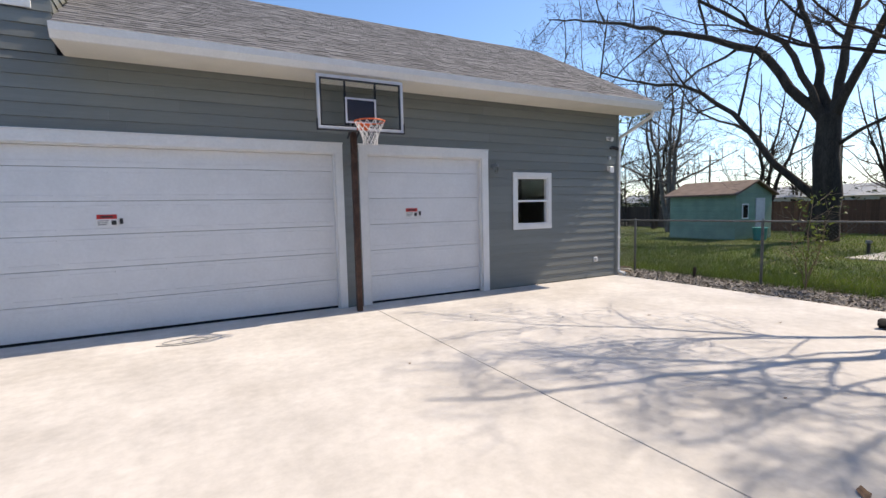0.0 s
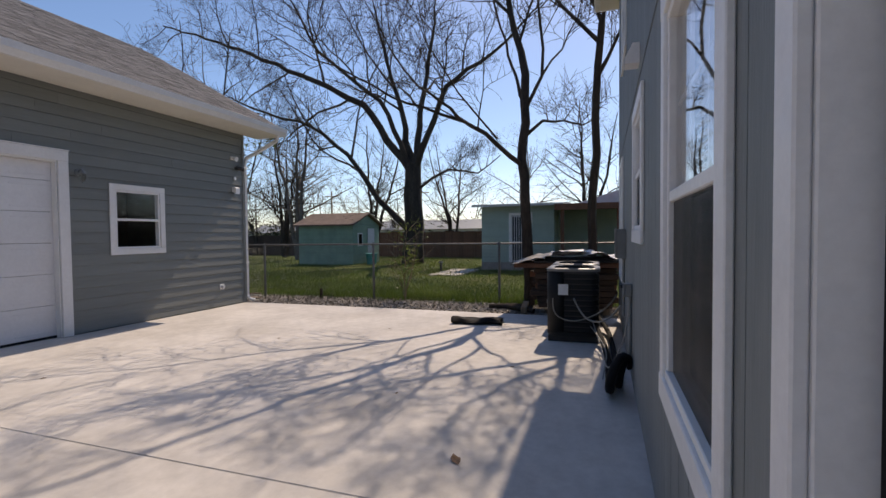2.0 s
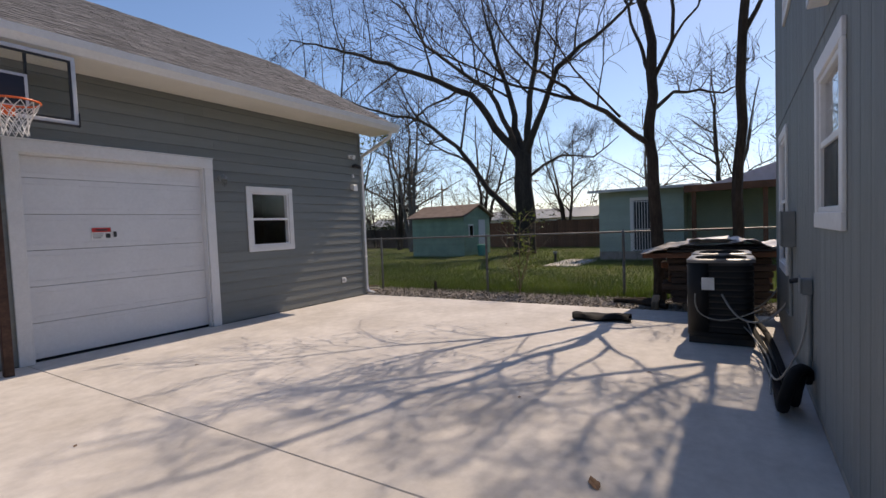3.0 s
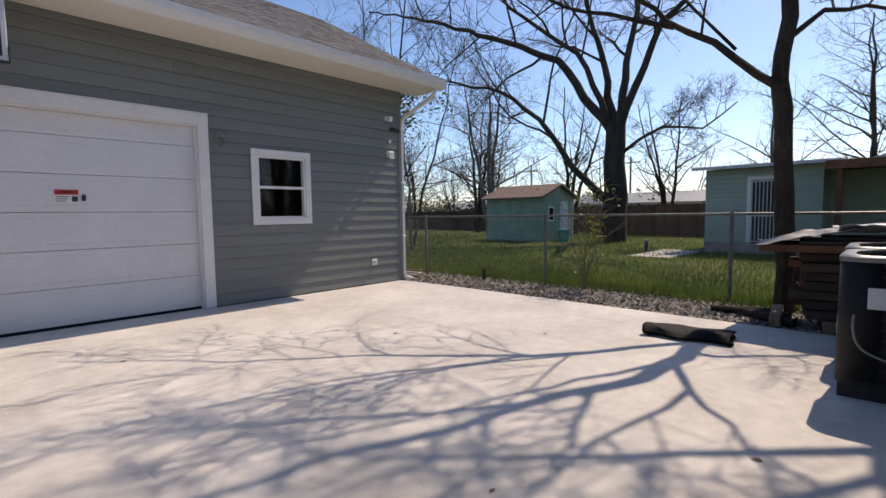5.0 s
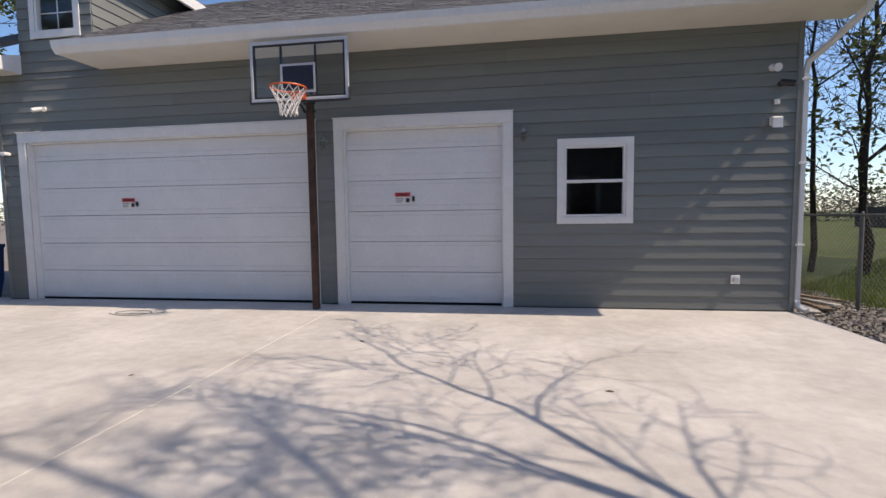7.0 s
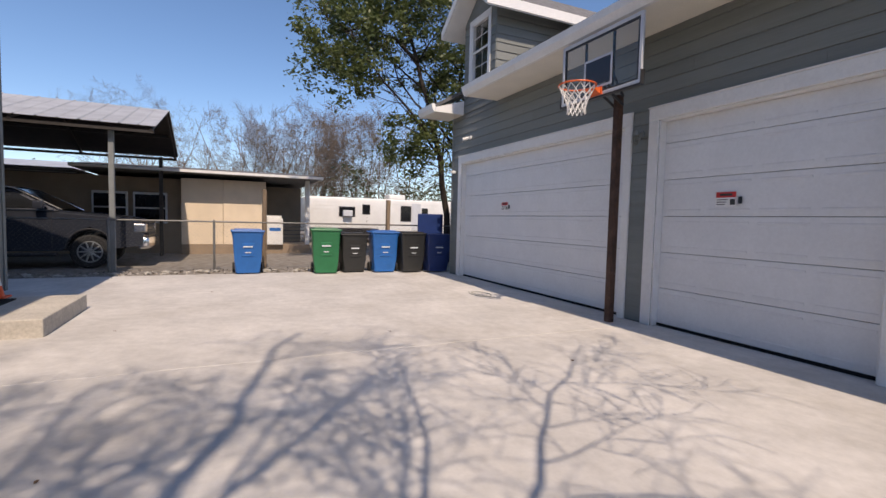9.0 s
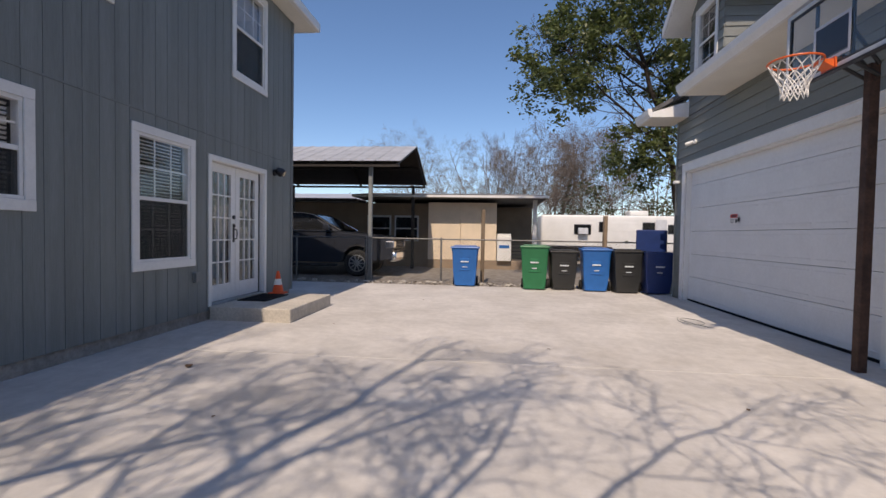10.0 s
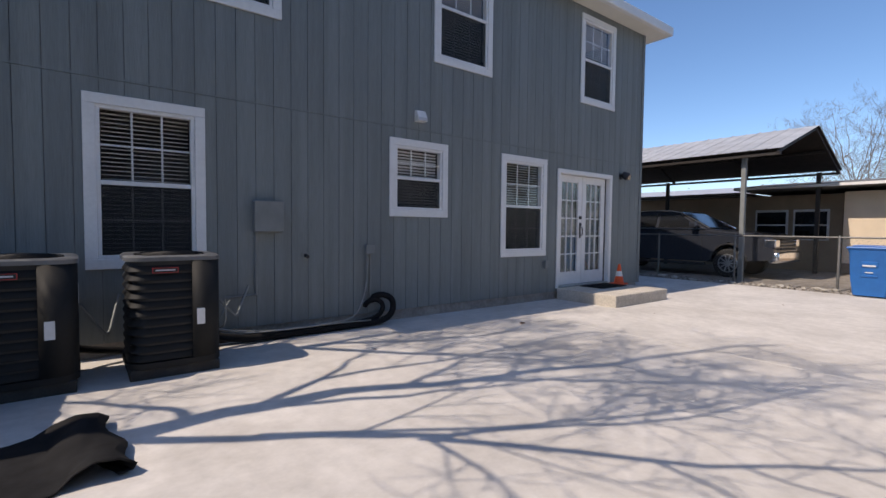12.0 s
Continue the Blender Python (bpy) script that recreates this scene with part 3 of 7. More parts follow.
rng = random.Random(4)
z = 0.02
while z < GTOP:
    # a 3 mm gap bares the dark core as the lap's painted shadow line
    zt = min(z + LAPH - 0.003, GTOP)
    segs = spans(GX0, GX1, [(c[0], c[1]) for c in lap_cuts if c[2] < z + LAPH * 0.5 < c[3]])
    for a, b in segs:
        cuts, x = [a], a
        while b - x > 4.2:
            x += rng.uniform(2.4, 3.6)
            if b - x > 0.5:
                cuts.append(x)
        cuts.append(b)
        for p, q in zip(cuts, cuts[1:]):
            bm = bmesh.new()
            clapboard(bm, p + 0.001, q - 0.001, z, zt, GY)
            part("clapboard", bm, LAP, wall_garage)
    z += LAPH
z = GTOP + 0.01
while z < DORMER[3] - 0.05:
    for a, b in spans(DORMER[0], DORMER[1], [(DW[0] + 0.05, DW[1] - 0.05)] if DW[2] < z + 0.09 < DW[3] else []):
        bm = bmesh.new()
        clapboard(bm, a, b, z, z + LAPH - 0.003, GY)
        part("clapboard", bm, LAP, wall_garage)
    bm = bmesh.new()
    clapboard(bm, 0, 3.1, z, z + LAPH - 0.003, 0)
    ob = part("clapboard", bm, LAP, wall_garage)
    ob.matrix_basis = pose(DORMER[1] + 0.012, GY + 0.02, 0, 0, 0, 90)
    z += LAPH
bm = bmesh.new()
box(bm, (GX1 + 0.002, GY - 0.012, 0.0), (GX1 + 0.02, GY + 0.07, GTOP), 0.003)
box(bm, (GX1 - 0.045, GY - 0.012, 0.0), (GX1 + 0.0, GY - 0.002, GTOP), 0.003)
box(bm, (GX0 - 0.02, GY - 0.012, 0.0), (GX0 - 0.002, GY + 0.07, GTOP), 0.003)
box(bm, (GX0, GY - 0.012, 0.0), (GX0 + 0.06, GY - 0.002, GTOP), 0.003)
part("corner_board", bm, LAP, wall_garage)

# ---- garage roof and dormer ----
RY0, RZ0, RY1, RZ1 = 7.74, 4.06, 12.0, 6.45
RX0, RX1 = GX0 - 0.35, 9.86
pitch = math.atan2(RZ1 - RZ0, RY1 - RY0)
SLOPE = math.hypot(RY1 - RY0, RZ1 - RZ0)
groof = thing("roof_garage", "weathered grey shingle roof with cream eaves", "roof", kind="structure")
bm = bmesh.new()
for x0, x1 in ((-1.2, RX1), (RX0, DORMER[0] - 0.0)):
    prism(bm, [(RY0, RZ0 - 0.02), (RY1, RZ1 - 0.02), (RY1, RZ1 - 0.10), (RY0 + 0.02, RZ0 - 0.1)], "x", x0, x1)
prism(bm, [(GY + 0.3, RZ0 + 0.3), (RY1, RZ1 - 0.02), (RY1, RZ1 - 0.10), (GY + 0.3, RZ0 + 0.2)], "x", DORMER[0] + 0.001, -1.201)
prism(bm, [(RY1, RZ1 - 0.021), (16.5, RZ0 - 0.1), (16.5, RZ0 - 0.2), (RY1, RZ1 - 0.101)], "x", RX0, RX1)
part("deck", bm, SHINGLE, groof)
bm = bmesh.new()
for x0, x1 in ((-1.2, RX1 - 0.02), (RX0 + 0.02, DORMER[0])):
    box(bm, (x0, RY0 + 0.03, GTOP + 0.002), (x1, GY + 0.02, GTOP + 0.022))
part("soffit", bm, SOFFIT, groof, "cream painted soffit under the eave")
bm = bmesh.new()
for x0, x1 in ((-1.2, RX1), (RX0, DORMER[0])):
    prism(bm, [(RY0 - 0.09, RZ0 - 0.03), (RY0 - 0.075, RZ0 - 0.12), (RY0 - 0.02, GTOP - 0.005), (RY0 + 0.028, GTOP - 0.005), (RY0 + 0.028, RZ0 - 0.025), (RY0 - 0.06, RZ0 - 0.02)], "x", x0, x1)
part("gutter", bm, WHITE, groof, "white gutter along the eave")
bm = bmesh.new()
for x0 in (RX1 - 0.02, RX0):
    prism(bm, [(RY0, RZ0 - 0.022), (RY1, RZ1 - 0.022), (RY1, RZ1 - 0.22), (RY0, RZ0 - 0.2)], "x", x0 + 0.001, x0 + 0.022)
prism(bm, [(RY0, GTOP), (RY0, RZ0 - 0.1), (GY, RZ0 + 0.2), (GY + 0.02, GTOP)], "x", RX1 - 0.045, RX1 - 0.022)
part("rake_board", bm, WHITE, groof)
bm = bmesh.new()
prism(bm, [(RY0 + 0.001, GTOP - 0.004), (RY0 + 0.001, RZ0 - 0.101), (GY - 0.001, RZ0 + 0.12), (GY - 0.001, GTOP - 0.004)], "x", DORMER[0] + 0.001, DORMER[0] + 0.022)
part("eave_return", bm, WHITE, groof, "white boxed end of the eave")
# dormer roof
DC = (DORMER[0] + DORMER[1]) / 2
bm = bmesh.new()
for sgn in (-1, 1):
    w = (DORMER[1] - DORMER[0]) / 2 + 0.36
    e, top = DC + sgn * w, 6.55
    prism(bm, [(e, 5.72), (DC, top), (DC, top + 0.09), (e, 5.84)], "y", GY - 0.42, 12.6)
part("dormer_roof", bm, SHINGLE, groof)
bm = bmesh.new()
for sgn in (-1, 1):
    w = (DORMER[1] - DORMER[0]) / 2 + 0.36
    e = DC + sgn * w
    prism(bm, [(e, 5.66), (DC, 6.49), (DC, 6.64), (e, 5.85)], "y", GY - 0.45, GY - 0.422)
    prism(bm, [(e, 5.66), (e, 5.86), (e + sgn * 0.03, 5.86), (e + sgn * 0.03, 5.66)], "y", GY - 0.45, 11.2)
    prism(bm, [(e, 5.64), (DC, 6.47), (DC, 6.488), (e, 5.658)], "y", GY - 0.42, 11.0)
part("dormer_fascia", bm, WHITE, groof)
bm = bmesh.new()
prism(bm, [(DORMER[0], DORMER[3]), (DORMER[1], DORMER[3]), (DC, 6.46)], "y", GY, GY + 0.1)
part("dormer_gable", bm, LAP, groof)
hung_window(7, GW, GY, -1, False, None, screen=False, label="white garage window with two dark panes")
hung_window(8, DW, GY, -1, False, (2, 2), screen=False, label="narrow white dormer window")


# ---- sectional garage doors ----
def garage_door(number, spec, right_trim, label, panels, sign_at):
    x0, x1, top = spec
    g = thing("door_%d" % number, label, "garage door", kind="structure")
    bm = bmesh.new()
    box(bm, (x0, GY - 0.026, 0.0), (x0 + 0.15, GY + 0.004, top - 0.16), 0.005)
    box(bm, (x1 - right_trim, GY - 0.026, 0.0), (x1, GY + 0.004, top - 0.16), 0.005)
    box(bm, (x0, GY - 0.03, top - 0.16), (x1, GY + 0.004, top), 0.005)
    box(bm, (x0 - 0.012, GY - 0.042, top + 0.001), (x1 + 0.012, GY + 0.004, top + 0.02), 0.004)
    part("casing", bm, WHITE, g)
    a, b = x0 + 0.15, x1 - right_trim
    bm = bmesh.new()
    box(bm, (a - 0.001, GY + 0.0045, 0.0), (a + 0.02, GY + 0.15, top - 0.16), 0.002)
    box(bm, (b - 0.02, GY + 0.0045, 0.0), (b + 0.001, GY + 0.15, top - 0.16), 0.002)
    box(bm, (a, GY + 0.0045, top - 0.18), (b, GY + 0.15, top - 0.159), 0.002)
    part("jamb", bm, WHITE, g)
    yb = GY + 0.105
    for i in range(6):
        c = 0.035 + i * 0.474
        h = min(0.474, top - 0.181 - c)
        bm = bmesh.new()
        box(bm, (a + 0.02, yb, c + 0.003), (b - 0.02, yb + 0.045, c + h - 0.003), 0.006, 2)
        wpan = (b - a - 0.04) / panels
        for k in range(panels):
            p, q = a + 0.02 + k * wpan + 0.05, a + 0.02 + (k + 1) * wpan - 0.05
            for zc in (c + 0.075, c + 0.40):
                if zc < c + h - 0.03:
                    box(bm, (p, yb - 0.006, zc - 0.012), (q, yb + 0.001, zc + 0.012), 0.003)
        part("door_section", bm, DOORPAINT, g)
    bm = bmesh.new()
    box(bm, (a + 0.02, yb - 0.008, 0.001), (b - 0.02, yb + 0.04, 0.0385), 0.006)
    part("bottom_seal", bm, RUBBER, g, "black rubber bottom seal")
    sx, sz = sign_at
    ys = yb - 0.0085
    bm = bmesh.new()
    box(bm, (sx, ys - 0.004, sz), (sx + 0.25, ys - 0.0005, sz + 0.175), 0.001)
    sign = part("warning_sign", bm, WHITE, g, "small red and white warning sign")
    bm = bmesh.new()
    box(bm, (sx + 0.006, ys - 0.0055, sz + 0.105), (sx + 0.244, ys - 0.0042, sz + 0.169))
    part("sign_header", bm, REDSIGN, sign)
    bm = bmesh.new()
    for k, wd in enumerate((0.13, 0.12, 0.10)):
        box(bm, (sx + 0.015, ys - 0.0055, sz + 0.075 - k * 0.027), (sx + 0.015 + wd, ys - 0.0042, sz + 0.085 - k * 0.027))
    box(bm, (sx + 0.175, ys - 0.0055, sz + 0.02), (sx + 0.235, ys - 0.0042, sz + 0.085))
    box(bm, (sx + 0.05, ys - 0.0065, sz + 0.125), (sx + 0.2, ys - 0.0058, sz + 0.15))
    part("sign_print", bm, BLACKPRINT, sign)
    bm = bmesh.new()
    box(bm, (sx + 0.275, ys - 0.02, sz + 0.03), (sx + 0.315, ys - 0.0005, sz + 0.11), 0.006)
    part("keypad", bm, BLACK, g, "small black keypad")
    return g


garage_door(2, D1, 0.15, "closed white single garage door with ribbed sections", 4, (3.74, 1.57))
garage_door(3, D2, 0.13, "closed white double garage door with ribbed sections", 8, (-1.02, 1.57))

# shingles: the courses above the eave one by one, the rest joined
def shingle_verts(w, length=0.2, t=0.009):
    return [(0, 0, 0.004), (w, 0, 0.004), (w, length, 0.0), (0, length, 0.0), (0, 0, 0.004 + t), (w, 0, 0.004 + t), (w, length, 0.005), (0, length, 0.005)]


SH_FACES = [(4, 5, 6, 7), (0, 1, 5, 4), (0, 4, 7, 3), (1, 2, 6, 5), (0, 3, 2, 1)]
tab_meshes = []
for w in (0.18, 0.22, 0.27, 0.32):
    me = bpy.data.meshes.new("shingle")
    me.from_pydata(shingle_verts(w - 0.004), [], SH_FACES)
    me.materials.append(SHINGLE)
    tab_meshes.append((w, me))
rest_v, rest_f, count = [], [], 0
roof_frame = Matrix.Translation((0, RY0, RZ0 - 0.018)) @ Matrix.Rotation(pitch, 4, "X")
rng = random.Random(11)
course, v = 0, -0.02
while v < SLOPE - 0.1:
    x = -1.2 + rng.uniform(-0.02, 0.02)
    while x < RX1 - 0.03:
        w, me = tab_meshes[rng.randrange(4)]
        if x + w > RX1:
            break
        lift = rng.choice((0.0, 0.0, 0.004))
        yv = v + rng.uniform(-0.006, 0.006)
        if course < 9 and count < 300 and x > 0.0:
            piece("shingle", me, groof, roof_frame @ pose(x, yv, lift))
            count += 1
        else:
            k = len(rest_v)
            rest_v += [tuple(roof_frame @ Vector((p[0] + x, p[1] + yv, p[2] + lift))) for p in shingle_verts(w - 0.004)]
            rest_f += [tuple(k + i for i in f) for f in SH_FACES]
        x += w
    course += 1
    v += 0.14
me = bpy.data.meshes.new("shingles")
me.from_pydata(rest_v, [], rest_f)
me.materials.append(SHINGLE_FIELD)
tagged(piece("shingles", me, groof), kind="stuff")


# ---- front step, mat, cone ----
step = thing("door_step", "low pale concrete step below the french doors", "step", (0.44, 0.97, 0), kind="structure")
bm = bmesh.new()
box(bm, (-0.85, -0.605, -0.02), (0.84, 0.62, 0.2), 0.015, 2)
part("step_block", bm, STEP_CONCRETE, step)
bm = bmesh.new()
box(bm, (-0.42, -0.24, 0), (0.42, 0.24, 0.014), 0.008)
mat = thing("doormat", "black ribbed rubber doormat on the concrete step", "doormat", (0.25, 0.68, 0.2))
part("mat_body", bm, RUBBER, mat)
rib = mesh_of("rib", solid(box, (-0.39, 0, 0.0141), (0.39, 0.015, 0.018)), RUBBER)
for i in range(14):
    piece("rib", rib, mat, pose(0, -0.215 + i * 0.031, 0))
cone = thing("traffic_cone", "small orange traffic cone with a white band", "traffic cone", (-0.30, 0.66, 0.2))
cone.scale = (1.3, 1.3, 1.3)
bm = bmesh.new()
box(bm, (-0.1, -0.1, 0), (0.1, 0.1, 0.022), 0.008)
part("cone_base", bm, CONEORANGE, cone)
bm = bmesh.new()
tube(bm, [(0, 0, 0.02), (0, 0, 0.11), (0, 0, 0.2), (0, 0, 0.31)], [0.075, 0.056, 0.038, 0.017], 20)
part("cone_body", bm, CONEORANGE, cone, smooth=True)
bm = bmesh.new()
tube(bm, [(0, 0, 0.125), (0, 0, 0.205)], [0.0545, 0.0385], 20, False)
part("reflective_band", bm, WHITE, cone, "white reflective band", smooth=True)


# ---- air conditioners ----
def condenser(at, turn):
    c = thing("air_conditioner", "black outdoor air conditioner on an added dark pad", "air conditioner", at, turn, group="air conditioners by the house")
    # added pad, its colour darkened to pass into the unit's shade
    bm = bmesh.new()
    box(bm, (-0.35, -0.35, -0.005), (0.35, 0.35, 0.086), 0.012, 2)
    part("pad", bm, SHADEPAD, c, "added pad, dark like the shade below the unit")
    w = 0.36

    def outline(h, r):
        """A square of half width h with corners of radius r, as points."""
        pts = []
        for q in range(4):
            cx, cy = ((h - r) * (1, -1, -1, 1)[q], (h - r) * (1, 1, -1, -1)[q])
            pts += [(cx + r * math.cos(q * math.pi / 2 + a), cy + r * math.sin(q * math.pi / 2 + a)) for a in [math.pi / 2 * k / 6 for k in range(7)]]
        return pts

    def band(rings):
        """A shell through rings of (z, half width, corner radius)."""
        b = bmesh.new()
        rows = [[b.verts.new((x, y, z)) for x, y in outline(h, r)] for z, h, r in rings]
        n = len(rows[0])
        for r0, r1 in zip(rows, rows[1:]):
            for k in range(n):
                b.faces.new((r0[k], r0[(k + 1) % n], r1[(k + 1) % n], r1[k]))
        return b
    bm = band([(0.1, w - 0.03, 0.12), (0.92, w - 0.03, 0.12)])
    part("coil", bm, BLACK, c, smooth=True)
    me = mesh_of("louvre", band([(0.0, w - 0.03, 0.12), (0.0, w + 0.0, 0.14), (0.008, w + 0.001, 0.14), (0.05, w - 0.024, 0.12)]), ACBLACK, True)
    for k in range(11):
        piece("louvre", me, c, pose(0, 0, 0.14 + k * 0.07))
    for sx, sy, wide in ((-1, 1, 0.1),):
        bm = bmesh.new()
        h, r = w + 0.005, 0.14
        pts = [(h - wide - r, h)] + [(h - r + r * math.cos(a), h - r + r * math.sin(a)) for a in [math.pi / 2 * k / 6 for k in range(6, -1, -1)]] + [(h, h - wide - r)]
        pts = [(sx * x, sy * y) for x, y in pts]
        lo = [bm.verts.new((x, y, 0.09)) for x, y in pts]
        hi = [bm.verts.new((x, y, 0.93)) for x, y in pts]
        for k in range(len(pts) - 1):
            bm.faces.new((lo[k], lo[k + 1], hi[k + 1], hi[k]))
        post = part("corner_panel", bm, ACBLACK, c, smooth=True)
        sm = post.modifiers.new("thickness", "SOLIDIFY")
        sm.thickness, sm.offset = 0.01, 0
    bm = band([(0.085, w - 0.02, 0.12), (0.085, w + 0.012, 0.15), (0.13, w + 0.012, 0.15), (0.135, w - 0.02, 0.12)])
    part("base_pan", bm, ACBLACK, c, smooth=True)
    bm = band([(0.925, w - 0.03, 0.12), (0.925, w + 0.016, 0.15), (0.955, w + 0.016, 0.15), (0.97, w - 0.005, 0.13), (0.965, w - 0.075, 0.2), (0.95, w - 0.08, 0.2)])
    part("top_panel", bm, TOPGREY, c, "lighter grey top rim", True)
    for k in range(7):
        part("guard_ring", solid(ring, (0, 0, 0.965 + 0.02 * (1 - (k / 7) ** 2)), (0, 0, 1), 0.07 + k * 0.035, 0.004, 28, 5), ACBLACK, c)
    for k in range(8):
        a = k * math.pi / 4
        part("guard_spoke", solid(tube, [(0.03 * math.cos(a), 0.03 * math.sin(a), 0.985), (0.29 * math.cos(a), 0.29 * math.sin(a), 0.962)], 0.005, 5), ACBLACK, c)
    part("fan_hub", solid(disc, (0, 0, 0.955), (0, 0, 1), 0.07, 0.035), ACBLACK, c)
    bm = bmesh.new()
    box(bm, (-0.02, w - 0.004, 0.83), (0.18, w + 0.006, 0.875), 0.01)
    plate = part("name_plate", bm, BLACK, c, "small black plate with a red border")
    bm = bmesh.new()
    for a, b, cc, d in ((-0.018, 0.178, 0.832, 0.836), (-0.018, 0.178, 0.869, 0.873), (-0.018, -0.013, 0.836, 0.869), (0.173, 0.178, 0.836, 0.869)):
        box(bm, (a, w + 0.006, cc), (b, w + 0.008, d))
    part("red_border", bm, REDSIGN, plate)
    bm = bmesh.new()
    box(bm, (0.005, w + 0.006, 0.848), (0.155, w + 0.008, 0.858))
    part("lettering_bar", bm, DECAL, plate)
    bm = bmesh.new()
    box(bm, (-0.225, w + 0.0105, 0.40), (-0.16, w + 0.013, 0.53))
    part("data_label", bm, WHITE, c, "white data label")
    bm = bmesh.new()
    box(bm, (-w - 0.013, 0.06, 0.62), (-w - 0.0105, 0.2, 0.76))
    part("service_label", bm, DECAL, c, "pale service label")
    c.scale = (0.97, 0.97, 1.07)
    return c


CONDUIT = material("pale_grey_conduit", (0.30, 0.30, 0.29), 0.6, vary=0.1)
TOPGREY = material("lighter_grey_steel", (0.16, 0.165, 0.17), 0.4, 0.3, vary=0.15)
condenser((7.6, 1.02, 0), 0)
condenser((8.62, 1.04, 0), 0)


def cable(name, pts, r, mat, label, category, n=8):
    """A cable or pipe, laid through points as a smooth curve."""
    cu = bpy.data.curves.new(name, "CURVE")
    cu.dimensions, cu.bevel_depth, cu.bevel_resolution, cu.resolution_u = "3D", r, 2, 8
    sp = cu.splines.new("NURBS")
    sp.points.add(len(pts) - 1)
    for q, p in zip(sp.points, pts):
        q.co = (*p, 1)
    sp.use_endpoint_u, sp.order_u = True, 3
    cu.materials.append(mat)
    return tagged(new(name, cu), label=label, category=category)


cable("insulated_pipe", [(7.3, 0.7, 0.2), (7.0, 0.62, 0.08), (6.6, 0.58, 0.05), (6.0, 0.56, 0.05), (5.4, 0.55, 0.05), (5.05, 0.56, 0.06), (4.93, 0.56, 0.18), (4.92, 0.52, 0.34), (5.05, 0.46, 0.4), (5.16, 0.40, 0.36), (5.17, 0.37, 0.3)], 0.042, RUBBER, "black insulated refrigerant pipe lying along the wall", "pipe")
cable("insulated_pipe", [(8.3, 0.7, 0.2), (8.0, 0.55, 0.07), (7.0, 0.5, 0.06), (6.0, 0.48, 0.05), (5.4, 0.47, 0.05), (5.1, 0.48, 0.1), (5.02, 0.47, 0.25), (5.12, 0.43, 0.34), (5.25, 0.40, 0.3), (5.26, 0.37, 0.24)], 0.034, RUBBER, "black insulated refrigerant pipe lying along the wall", "pipe")
cable("white_cable", [(7.25, 0.75, 0.3), (7.0, 0.68, 0.14), (6.3, 0.62, 0.11), (5.8, 0.6, 0.12), (5.5, 0.56, 0.14), (5.34, 0.48, 0.35), (5.24, 0.40, 0.6), (5.22, 0.385, 0.9)], 0.008, CONDUIT, "pale flexible conduit from the wall box to the pipes", "cable")
cable("copper_line", [(7.2, 0.78, 0.25), (6.9, 0.66, 0.16), (6.4, 0.57, 0.1), (5.7, 0.6, 0.11), (5.3, 0.62, 0.1)], 0.008, GREYBOX, "thin pale refrigerant line on the concrete", "pipe")
cable("whip_cable", [(7.22, 1.0, 0.62), (7.05, 0.9, 0.42), (6.95, 0.7, 0.33), (6.85, 0.5, 0.45), (6.75, 0.41, 0.62)], 0.012, GREYBOX, "flexible grey conduit to the air conditioner", "cable")
cable("whip_cable", [(8.25, 1.0, 0.62), (8.1, 0.9, 0.35), (8.05, 0.7, 0.28), (8.0, 0.5, 0.45), (7.95, 0.41, 0.62)], 0.012, GREYBOX, "flexible grey conduit to the air conditioner", "cable")
cable("yellow_green_hose", [(7.2, 1.28, 0.62), (7.18, 1.30, 0.42), (7.2, 1.1, 0.3), (7.19, 0.85, 0.33), (7.0, 0.62, 0.5)], 0.008, GREYBOX, "thin pale hose looped round the air conditioner", "hose")


# ---- fittings on the house wall ----
def wall_box(name, x0, x1, z0, z1, depth, mat, label, category, lid=True):
    b = thing(name, label, category, ((x0 + x1) / 2, HOUSE_Y, z0))
    w, h = (x1 - x0) / 2, z1 - z0
    bm = bmesh.new()
    box(bm, (-w, 0.0005, 0), (w, depth, h), 0.008)
    part("box_body", bm, mat, b)
    if lid:
        bm = bmesh.new()
        box(bm, (-w - 0.006, depth, 0.01), (w + 0.006, depth + 0.012, h + 0.006), 0.005)
        part("cover", bm, mat, b)
    return b


wall_box("electrical_box", 6.38, 6.69, 1.22, 1.57, 0.11, GREYBOX, "grey metal electrical box on the house wall", "electrical box")
wall_box("disconnect_box", 5.16, 5.27, 0.93, 1.05, 0.07, GREYBOX, "small grey disconnect box on the house wall", "electrical box")
wall_box("outlet_cover", 1.58, 1.66, 0.58, 0.72, 0.05, GREYBOX, "small grey weatherproof outlet cover", "outlet")
pipe_out = thing("pipe_stub", "small grey pipe stub in a wall flange", "pipe", (6.07, HOUSE_Y, 0.94))
part("flange", solid(disc, (0, 0.0005, 0), (0, 1, 0), 0.045, 0.012), GREYBOX, pipe_out)
part("stub", solid(disc, (0, 0.01, 0), (0, 1, -0.2), 0.022, 0.07), BLACK, pipe_out)
for x, zt, zb in ((6.66, 1.22, 0.5), (5.19, 0.93, 0.3), (5.24, 0.93, 0.42)):
    bm = bmesh.new()
    tube(bm, [(x, HOUSE_Y + 0.02, zb), (x, HOUSE_Y + 0.02, zt)], 0.015, 10)
    cd = part("conduit", bm, GREYBOX, None, "grey conduit strapped to the house wall", True)
    tagged(cd, category="conduit")
bm = bmesh.new()
tube(bm, [(6.66, HOUSE_Y + 0.03, 0.51), (6.8, HOUSE_Y + 0.03, 0.5), (7.0, HOUSE_Y + 0.03, 0.5)], 0.012, 8)
